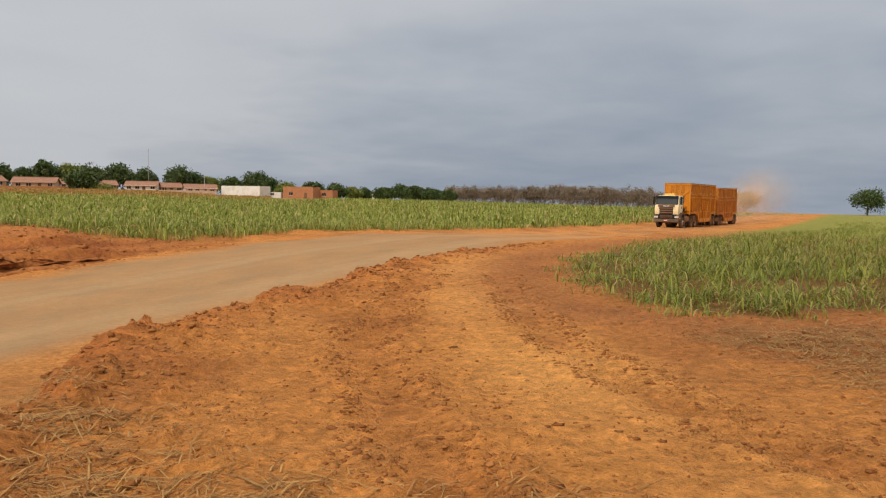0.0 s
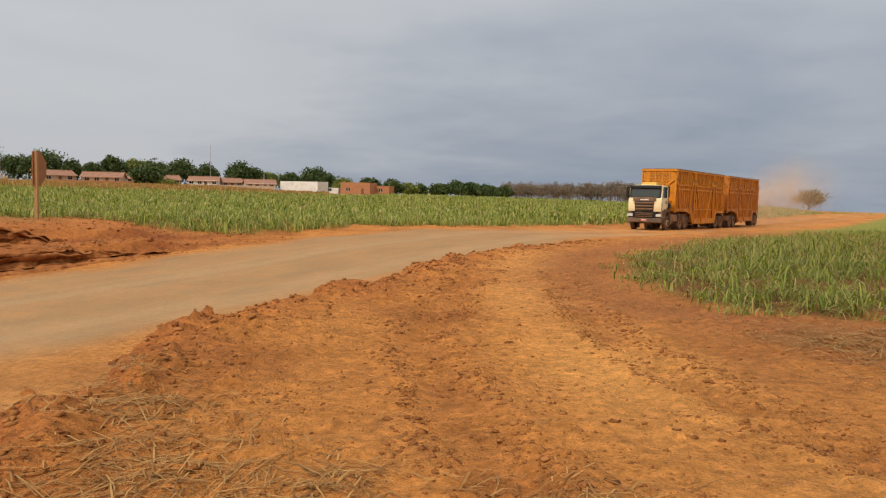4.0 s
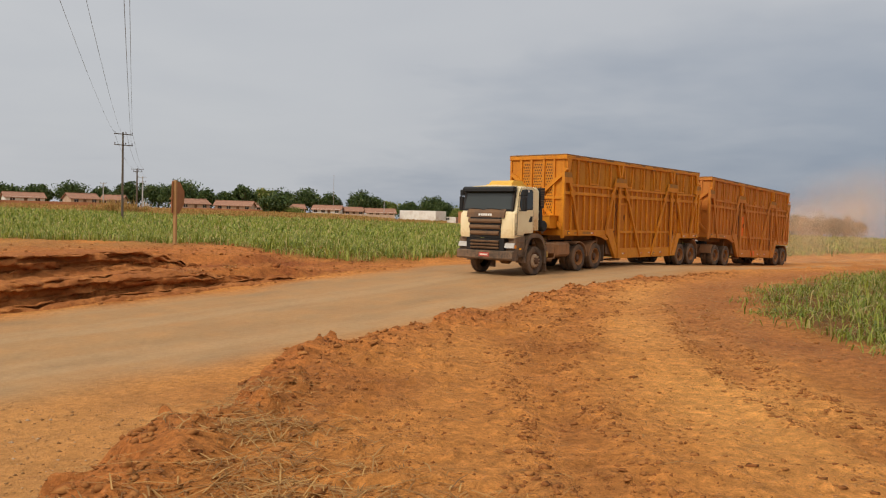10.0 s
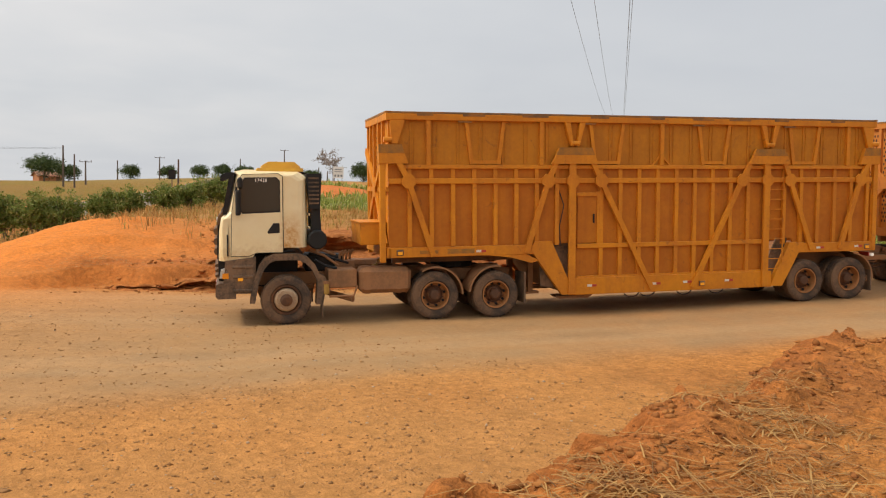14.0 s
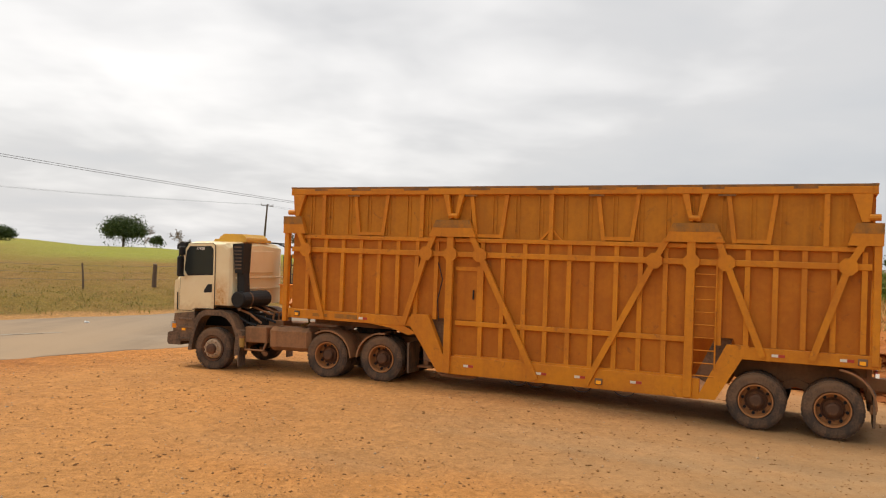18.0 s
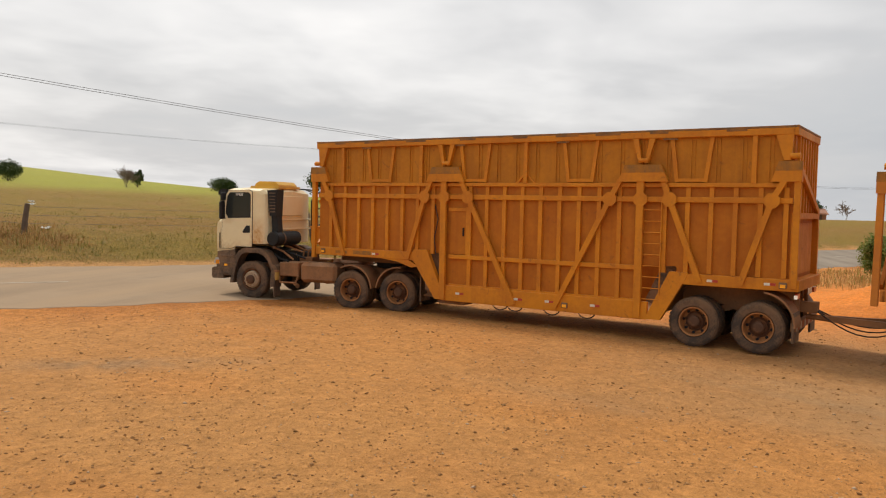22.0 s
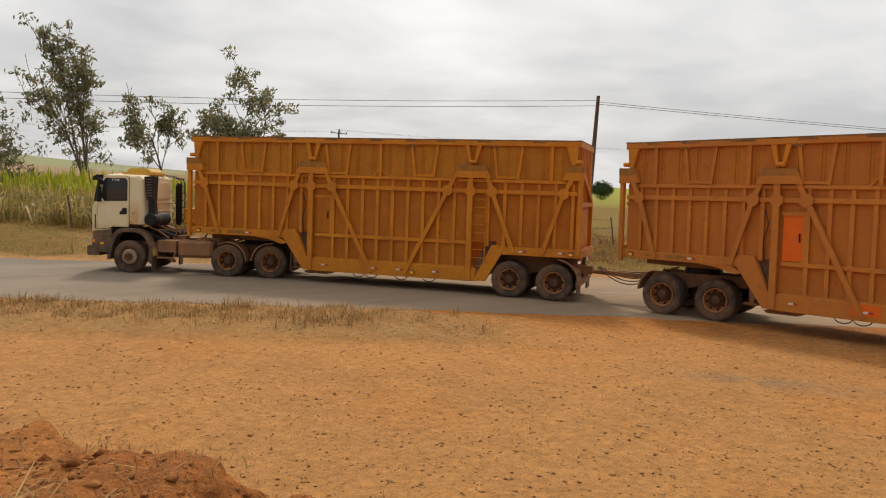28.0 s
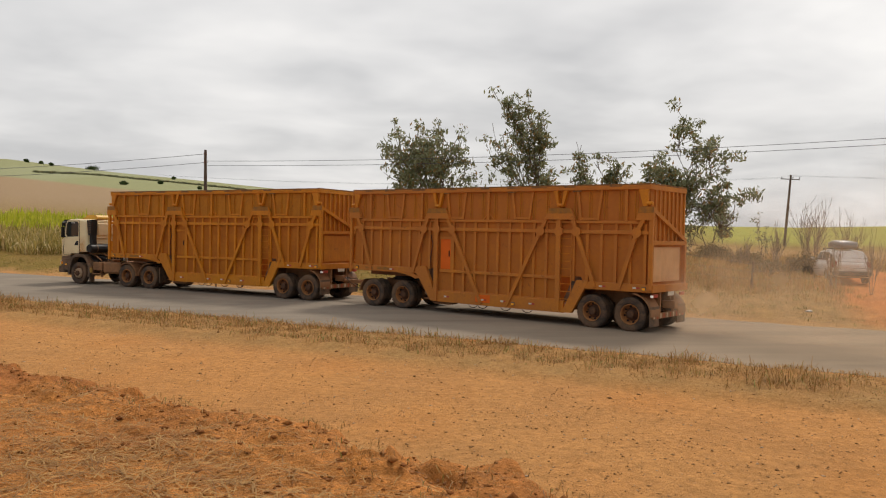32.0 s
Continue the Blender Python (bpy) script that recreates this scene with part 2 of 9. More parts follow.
def cream_paint():
    """Cream cab paint: ochre dust settles on the roof, a rust stain runs down at the rear corner of each side."""
    m, nt, b = graph("cream_cab_paint")
    co = object_co(nt)
    sep = nt.nodes.new("ShaderNodeSeparateXYZ")
    nt.links.new(co, sep.inputs[0])
    x, z = sep.outputs["X"], sep.outputs["Z"]
    big, fine = noise_tex(nt, 1.3, 5, 0.6, co), noise_tex(nt, 11, 5, 0.65, co)
    col = blend(nt, span(nt, big, 0.35, 0.7), (0.84, 0.73, 0.47), (0.76, 0.61, 0.34))
    col = blend(nt, calc(nt, "MULTIPLY", span(nt, calc(nt, "ADD", z, calc(nt, "MULTIPLY", fine, 0.25)), 3.16, 3.32), 0.85), col, (0.62, 0.38, 0.10))
    grime = calc(nt, "MULTIPLY", span(nt, calc(nt, "SUBTRACT", z, calc(nt, "MULTIPLY", fine, 0.6)), 1.35, 1.05), 0.55)
    col = blend(nt, grime, col, (0.50, 0.30, 0.12))
    stain = calc(nt, "MULTIPLY", span(nt, x, 3.96, 3.80), calc(nt, "MULTIPLY", span(nt, x, 3.40, 3.62), span(nt, calc(nt, "ADD", z, calc(nt, "MULTIPLY", big, 0.5)), 2.60, 2.05)))
    col = blend(nt, calc(nt, "MULTIPLY", stain, span(nt, fine, 0.30, 0.60, 0.25, 0.95)), col, (0.52, 0.24, 0.05))
    nt.links.new(col, b.inputs["Base Color"])
    b.inputs["Roughness"].default_value, b.inputs["Specular IOR Level"].default_value = 0.42, 0.35
    bump(nt, b, fine, 0.05, 0.004)
    return m


M_CREAM = cream_paint()
M_HUB_PALE = paint("worn_pale_hub", (0.46, 0.33, 0.21), (0.36, 0.19, 0.09), 0.45, 0.5, 6.0)
M_ROOF_YELLOW = paint("yellow_roof_hatch", (0.72, 0.42, 0.06), (0.5, 0.26, 0.06), 0.4, 0.4, 1.0, relief=0.05)
M_DARK = paint("dusty_dark_plastic", (0.065, 0.048, 0.035), (0.27, 0.16, 0.09), 0.65, 0.6, 1.6)
M_BLACK = paint("black_plastic", (0.014, 0.014, 0.014), (0.10, 0.06, 0.035), 0.25, 0.5, 2.0)
M_GRILLE = paint("dusty_grille", (0.11, 0.066, 0.04), (0.20, 0.108, 0.052), 0.7, 0.65, 2.0)
M_CHASSIS = paint("dusty_chassis_steel", (0.22, 0.115, 0.055), (0.37, 0.18, 0.08), 0.7, 0.7, 1.4)
M_TYRE = paint("dusty_tyre_rubber", (0.062, 0.046, 0.036), (0.23, 0.135, 0.075), 0.55, 0.85, 2.0, relief=0.3)
M_RIM = paint("dusty_steel_rim", (0.32, 0.14, 0.05), (0.46, 0.20, 0.07), 0.6, 0.6, 3.0)
M_GLASS = dark_glass("tinted_cab_glass")
M_RIM_DARK = paint("dusty_dark_hub_steel", (0.10, 0.05, 0.028), (0.30, 0.13, 0.05), 0.4, 0.7, 3.0)
M_PALE_PANEL = paint("sun_bleached_panel", (0.72, 0.40, 0.19), (0.55, 0.27, 0.10), 0.35, 0.6, 1.5)
M_STRIPE_PALE = paint("dusty_white_stripe", (0.55, 0.42, 0.28), (0.42, 0.22, 0.10), 0.5, 0.6, 3.0)
M_STRIPE_RED = paint("dusty_red_stripe", (0.40, 0.07, 0.03), (0.40, 0.18, 0.08), 0.5, 0.6, 3.0)
M_WORN_BRACKET = paint("scuffed_bracket_paint", (0.26, 0.13, 0.035), (0.52, 0.20, 0.02), 0.6, 0.6, 4.0)
M_LENS = plain("clear_lamp_lens", (0.50, 0.47, 0.42), 0.15, 0.1, 20)
M_AMBER = plain("amber_lens", (0.75, 0.26, 0.02), 0.2, 0.1, 20)
M_AMBER_LIT = glow("lit_amber_lamp", (0.9, 0.38, 0.03), 0.12)
M_WHITE_LIT = glow("lit_white_lamp", (1.0, 0.95, 0.85), 0.15)
M_RED = plain("red_reflector", (0.45, 0.05, 0.03), 0.3, 0.1, 20)
M_WHITE = plain("white_reflector", (0.72, 0.66, 0.55), 0.4, 0.1, 20)
M_LETTER = plain("white_lettering", (0.82, 0.80, 0.74), 0.4, 0.05)
M_HOSE = plain("hose_rubber", (0.05, 0.03, 0.02), 0.7, 0.3)
M_COIL = plain("yellow_coiled_hose", (0.40, 0.24, 0.05), 0.5, 0.3)


# ---- mesh building ----
def mesh_from(name, verts, faces, mat, smooth=False):
    me = bpy.data.meshes.new(name)
    verts, faces = np.asarray(verts, np.float32), np.asarray(faces, np.int32)
    me.vertices.add(len(verts))
    me.vertices.foreach_set("co", verts.ravel())
    k = faces.shape[1]
    me.loops.add(faces.size)
    me.loops.foreach_set("vertex_index", faces.ravel())
    me.polygons.add(len(faces))
    me.polygons.foreach_set("loop_start", np.arange(0, faces.size, k, dtype=np.int32))
    me.polygons.foreach_set("loop_total", np.full(len(faces), k, np.int32))
    me.update(calc_edges=True)
    if mat:
        me.materials.append(mat)
    return me


def part(name, bm, mat, parent=None, label="", smooth=False):
    me = bpy.data.meshes.new(name)
    bm.to_mesh(me)
    bm.free()
    if mat:
        me.materials.append(mat)
    if smooth:
        me.polygons.foreach_set("use_smooth", [True] * len(me.polygons))
    ob = new(name, me)
    if parent:
        ob.parent = parent
    if label:
        tagged(ob, label)
    return ob


def same_mesh(name, src, parent, m):
    ob = new(name, src.data)
    ob.parent = parent
    ob.matrix_basis = m
    return ob


def box(bm, x0, x1, y0, y1, z0, z1, bev=0.0):
    vs = [bm.verts.new((x, y, z)) for x in (x0, x1) for y in (y0, y1) for z in (z0, z1)]
    fs = [bm.faces.new([vs[i] for i in q]) for q in ((0, 1, 3, 2), (4, 6, 7, 5), (0, 4, 5, 1), (2, 3, 7, 6), (0, 2, 6, 4), (1, 5, 7, 3))]
    if bev:
        bmesh.ops.bevel(bm, geom=list({e for f in fs for e in f.edges}), offset=bev, segments=1, affect="EDGES")
    return bm


def a_box(*args, bev=0.0):
    return box(bmesh.new(), *args, bev=bev)


def prism(bm, pts, y0, y1):
    """A side outline (x, z) drawn out from y0 to y1."""
    a, b = [bm.verts.new((x, y0, z)) for x, z in pts], [bm.verts.new((x, y1, z)) for x, z in pts]
    n = len(pts)
    bm.faces.new(a)
    bm.faces.new(b[::-1])
    for i in range(n):
        bm.faces.new((a[i], b[i], b[(i + 1) % n], a[(i + 1) % n]))
    bmesh.ops.recalc_face_normals(bm, faces=bm.faces)
    return bm


def beam(bm, p, q, w, d, side=Vector((0, 1, 0))):
    """A bar from p to q, w wide across side, d deep along side."""
    p, q = Vector(p), Vector(q)
    ax = (q - p).normalized()
    s = (side - side.dot(ax) * ax).normalized()
    u = ax.cross(s)
    vs = [bm.verts.new(c + u * (i * w / 2) + s * (j * d / 2)) for c in (p, q) for i in (-1, 1) for j in (-1, 1)]
    for f in ((0, 1, 3, 2), (4, 6, 7, 5), (0, 4, 5, 1), (2, 3, 7, 6), (0, 2, 6, 4), (1, 5, 7, 3)):
        bm.faces.new([vs[i] for i in f])
    return bm


def tube(bm, pts, radii, sides=8, caps=True):
    """A round bar through points, with a radius at each."""
    pts = [Vector(p) for p in pts]
    if not isinstance(radii, (list, tuple)):
        radii = [radii] * len(pts)
    rings, ref = [], Vector((0.3, 0.2, 0.93)).normalized()
    for i, p in enumerate(pts):
        ax = (pts[min(i + 1, len(pts) - 1)] - pts[max(i - 1, 0)]).normalized()
        u = ax.cross(ref if abs(ax.dot(ref)) < 0.95 else Vector((1, 0, 0))).normalized()
        w = ax.cross(u)
        rings.append([bm.verts.new(p + (u * math.cos(t) + w * math.sin(t)) * radii[i]) for t in (2 * math.pi * k / sides for k in range(sides))])
    for a, b in zip(rings, rings[1:]):
        for k in range(sides):
            bm.faces.new((a[k], a[(k + 1) % sides], b[(k + 1) % sides], b[k]))
    if caps:
        bm.faces.new(rings[0][::-1])
        bm.faces.new(rings[-1])
    return bm


def lathe(bm, prof, axis_y=True, sides=28):
    """Turned round the y axis from a profile of (radius, y)."""
    rings = []
    for r, y in prof:
        rings.append([bm.verts.new((r * math.cos(t), y, r * math.sin(t))) for t in (2 * math.pi * k / sides for k in range(sides))] if r > 1e-4 else [bm.verts.new((0, y, 0))])
    for a, b in zip(rings, rings[1:]):
        for k in range(sides):
            q = [a[k % len(a)], a[(k + 1) % len(a)], b[(k + 1) % len(b)], b[k % len(b)]]
            q = list(dict.fromkeys(q))
            if len(q) > 2:
                bm.faces.new(q)
    bmesh.ops.recalc_face_normals(bm, faces=bm.faces)
    return bm

# ---- the lie of the land ----
# s: across the dirt road (towards the camera is positive), a: along it; r: across the paved road, v: along it
ROAD_A = [-60, -20, -13, -8, 0.6, 9, 14.6, 22.7, 31.2, 38.8, 46.8, 63, 82, 150, 400, 900]
ROAD_Z = [-1.12, -1.14, -1.24, -1.32, -1.28, -1.07, -0.82, -0.36, -0.19, -0.42, -0.68, -0.97, -1.25, -2.2, -6, -12]
ROAD_V = [-60, -35, -15, 0, 8, 14, 25, 60, 150]
ROAD_LEVEL = [-1.10, -1.11, -1.16, -1.2, -1.34, -1.43, -1.46, -1.46, -1.46]
RAISED = [(0.5, 24.5), (-1.2, 20.2), (-1.9, 16.3), (-2.5, 13.8), (-3.0, 12), (-3.4, 10.6), (-3.75, 9.4), (-3.8, 8.1), (-3.65, 6.5), (-3.55, 4.9), (-3.2, 3.2), (-2.8, 1.2), (-2.7, -1), (-2.2, -4), (-1.5, -7),
          (-1.0, -8.6), (0.1, -9.9), (1.4, -11.4), (2.6, -12.5), (4.1, -14.1), (6, -16), (10, -19), (40, -38), (60, 0), (90, 60), (60, 100), (18, 60)]
RUTS = [[(-0.3, 17), (-0.7, 12), (-0.9, 8.8), (-0.4, 6.3), (0.05, 4.6), (0.3, 3.2)], [(1.2, 17), (1.2, 12), (1.3, 9), (1.9, 6.3), (2.6, 4.6), (3.4, 3.0)]]
SKYLINE_AZ = [0, 8, 15, 20, 28, 36, 45, 60, 65, 70, 78, 90, 97, 103, 108, 112, 116, 123, 129, 135, 142, 147, 152, 158, 165, 171, 178, 184, 188, 193, 199, 210, 240, 270, 315, 332, 340, 350, 360]
SKYLINE_EL = [-0.5, -0.4, -0.3, 0.0, 0.05, 0.2, 0.3, 0.3, 0.1, -0.2, -0.4, -0.5, -0.3, -0.6, -0.3, -0.35, -0.1, 0.35, 0.85, 1.25, 1.0, 0.85, 0.85, 1.0, 1.4, 1.9, 2.5, 3.0, 3.3, 3.6, 4.1, 4.0, 1.5, 0.0, -0.9, -0.9, -0.88, -0.75, -0.5]


def step(x, lo, hi):
    t = np.clip((x - lo) / (hi - lo), 0, 1)
    return t * t * (3 - 2 * t)


def edge_distance(x, y, poly):
    """Signed distance to a closed outline, positive inside."""
    best, inside = np.full(np.shape(x), 1e9), np.zeros(np.shape(x), bool)
    for (x0, y0), (x1, y1) in zip(poly, poly[1:] + poly[:1]):
        dx, dy = x1 - x0, y1 - y0
        t = np.clip(((x - x0) * dx + (y - y0) * dy) / (dx * dx + dy * dy), 0, 1)
        best = np.minimum(best, np.hypot(x - x0 - t * dx, y - y0 - t * dy))
        cross = (y0 > y) != (y1 > y)
        inside ^= cross & (x < x0 + (y - y0) / (dy if dy else 1e-9) * dx)
    return np.where(inside, best, -best)


def track_distance(x, y, line):
    best = np.full(np.shape(x), 1e9)
    for (x0, y0), (x1, y1) in zip(line, line[1:]):
        dx, dy = x1 - x0, y1 - y0
        t = np.clip(((x - x0) * dx + (y - y0) * dy) / (dx * dx + dy * dy), 0, 1)
        best = np.minimum(best, np.hypot(x - x0 - t * dx, y - y0 - t * dy))
    return best


def wob(x, y, size, seed=0.0):
    """Cheap smooth unevenness between -1 and 1."""
    u, w = x / size, y / size
    return (np.sin(1.7 * u + 2.3 * w + seed) * np.cos(2.9 * u - 1.3 * w + 1.7 * seed) + np.sin(4.1 * u + 0.6 * w + 2.1 * seed) * np.cos(-1.1 * u + 3.7 * w + seed)) * 0.5


GRID = np.random.default_rng(3).random((256, 256))


def grain(x, y, size, seed=0):
    """Uneven lumps of about this size, between 0 and 1."""
    u, w = np.asarray(x, float) / size + 17.3 * seed + 900, np.asarray(y, float) / size + 31.7 * seed + 900
    i, j = np.floor(u).astype(int), np.floor(w).astype(int)
    fu, fw = u - i, w - j
    fu, fw = fu * fu * (3 - 2 * fu), fw * fw * (3 - 2 * fw)
    g = lambda p, q: GRID[p % 256, q % 256]
    return (g(i, j) * (1 - fu) + g(i + 1, j) * fu) * (1 - fw) + (g(i, j + 1) * (1 - fu) + g(i + 1, j + 1) * fu) * fw


def axes(x, y):
    return 0.88 * x - 0.47 * y, 0.47 * x + 0.88 * y, 0.6 * x + 0.8 * y, -0.8 * x + 0.6 * y


def road_level(v):
    """Height of the asphalt, which dips where the dirt road meets it."""
    return np.interp(v, ROAD_V, ROAD_LEVEL)


def height(x, y):
    x, y = np.asarray(x, float), np.asarray(y, float)
    s, a, r, v = axes(x, y)
    paved = road_level(v)
    low = np.interp(a, ROAD_A, ROAD_Z)
    low = np.where(r < -12, low + (paved + 0.01 - low) * step(-r, 12, 20), low)
    z = low.copy()
    # raised ground on which the camera stands, with its ragged edge
    d = edge_distance(x, y, RAISED) + 0.35 * wob(x, y, 1.1, 0.4) + 0.5 * (grain(x, y, 0.55, 1) - 0.5) + 0.28 * (grain(x, y, 0.2, 2) - 0.5)
    top = np.interp(a, [-30, -14, -7, -1, 20, 30, 40, 60, 82, 150, 400, 900], [-0.85, -0.7, -0.3, 0, 0, -0.1, -0.35, -0.7, -1.1, -2.2, -6, -12])
    lip = 0.06 * np.exp(-((d - 0.55) / 0.5) ** 2) * step(20 - a, 0, 12)
    z = z + (top - z) * step(d, -0.5, 0.22) + lip * (0.6 + 1.4 * grain(x, y, 0.3, 3))
    # field across the dirt road, behind a scraped two-tier bank
    f = -s - 22.3 + 0.4 * wob(x, y, 1.7, 3.0) + 0.05 * wob(x, y, 0.6, 0.8)
    field = np.interp(a, [-30, -12, -4, 4, 20, 30, 40, 60, 82, 150, 400, 900], [-0.6, -0.5, -0.25, 0.10, 0.28, 0.0, -0.3, -0.6, -0.9, -0.6, 0.5, 1.0])
    field = field + 0.011 * np.clip(-s - 32, 0, 150)
    f2 = f - 0.75 * step(a, -5, -3) * step(18 - a, 0, 2) + 0.38 * wob(x, y, 2.6, 1.3) + 0.10 * wob(x, y, 1.1, 2.7)
    steep = np.interp(f2, [0, 0.3, 1.5, 1.9, 2.5, 6], [0, 0.44, 0.52, 0.86, 0.95, 1.0])
    long_rise = np.interp(f2, [0, 0.35, 1.6, 3.2, 3.6, 9], [0, 0.42, 0.50, 0.62, 0.80, 1.0])
    plain_rise = step(f, 0, 6)
    rise = long_rise + (steep - long_rise) * step(a, 3, 9)
    rise = rise + (plain_rise - rise) * step(a, 17.5, 21)
    tier = low + (field - low) * rise
    on_left = step(f, -0.2, 0.2) * step(r, -17, -11) * step(a, -9, -2)
    z = z + (tier - z) * on_left
    # spoil heap with a track over it, beside the junction
    z = z + 1.0 * np.exp(-(((x + 30) / 5.5) ** 2 + ((y - 7) / 6.5) ** 2)) * step(r, -14, -8)
    # scraped red hump in the far cane
    z = z + 1.1 * np.exp(-(((x + 57) / 7) ** 2 + ((y - 40.5) / 6) ** 2))
    # swells where the road turns off
    z = z + 0.09 * np.exp(-(((x + 17.2) / 2.6) ** 2 + ((y - 4.6) / 3.6) ** 2))
    z = z + 0.12 * np.exp(-(((x + 18.9) / 3.0) ** 2 + ((y - 1.2) / 3.2) ** 2))
    # grass strip along the near side of the paved road
    strip = step(r, -20.4, -19.2) * step(-r, 15.8, 17.0) * step(2.5 - v, 0, 5)
    z = z + strip * (0.16 + 0.05 * wob(x, y, 0.8, 5))
    # far side of the paved road: verge, pasture
    q = np.clip(-31.2 - r, 0, None)
    past = paved + 0.01 + np.interp(q, [0, 5, 12, 60, 200, 800], [0, 0.6, 1.2, 1.9, 2.4, 3.0]) + np.clip(0.012 * (-v - 5), 0, 1.2) * step(q, 3, 40)
    z = np.where(q > 0, past + (0.10 * wob(x, y, 4, 1) + 0.16 * wob(x, y, 9, 3)) * step(q, 0, 6), z)
    # asphalt is even
    flat = step(-r, 20.4, 20.9) * step(r, -31.4, -30.9)
    z = z + (paved - z) * flat
    # towards the skyline
    dist, az = np.hypot(x, y), np.degrees(np.arctan2(-x, y)) % 360
    el = np.interp(az, SKYLINE_AZ, SKYLINE_EL)
    open_side = step(az, 112, 118) * step(240 - az, 0, 15)
    el = el * (1 - 0.7 * open_side * (1 - step(np.log(np.maximum(dist, 1)), 4.6, 7.1)))
    far = 1.65 + dist * np.tan(np.radians(el))
    far = np.where(dist > 1500, far - (dist - 1500) * 0.03, far)
    z = z + (far - z) * step(dist, 85, 235)
    # tyre ruts over the raised ground, with the print of the lugs
    for k, line_pts in enumerate(RUTS):
        e = track_distance(x, y, line_pts)
        lug = np.sin((y + 0.35 * np.abs(e)) * 2 * math.pi / 0.17)
        z = z + np.exp(-(e / 0.24) ** 2) * (-0.030 + 0.022 * lug * step(grain(x, y, 0.9, 4), 0.25, 0.6)) + 0.03 * np.exp(-((e - 0.40) / 0.13) ** 2) * grain(x, y, 0.25, 5) * 1.6
    # unevenness of bare soil from swells to crumbs, none on the asphalt
    swell = 0.03 * wob(x, y, 2.3, 1) + 0.05 * (grain(x, y, 0.8, 6) - 0.5)
    crumb = 0.050 * (grain(x, y, 0.27, 7) - 0.5) + 0.030 * (grain(x, y, 0.11, 8) - 0.5) + 0.22 * np.clip(grain(x, y, 0.17, 9) - 0.72, 0, 1) * step(grain(x, y, 1.3, 10), 0.35, 0.7)
    rough = 0.3 + 1.0 * step(d, -0.5, 0.2) * (0.45 + 1.1 * step(2.6 - d, 0, 2.2)) + 1.2 * on_left * step(16 - f, 0, 6)
    return z + (swell * np.minimum(rough, 1.2) + crumb * rough) * (1 - flat)


def hgt(x, y):
    return float(height(np.array([x]), np.array([y]))[0])


def mixc(base, col, f):
    return base + (np.array(col) - base) * f[..., None]


TRACK = [(-19.5, -21.5), (-21.5, -28), (-24, -34.5), (-26.5, -41)]


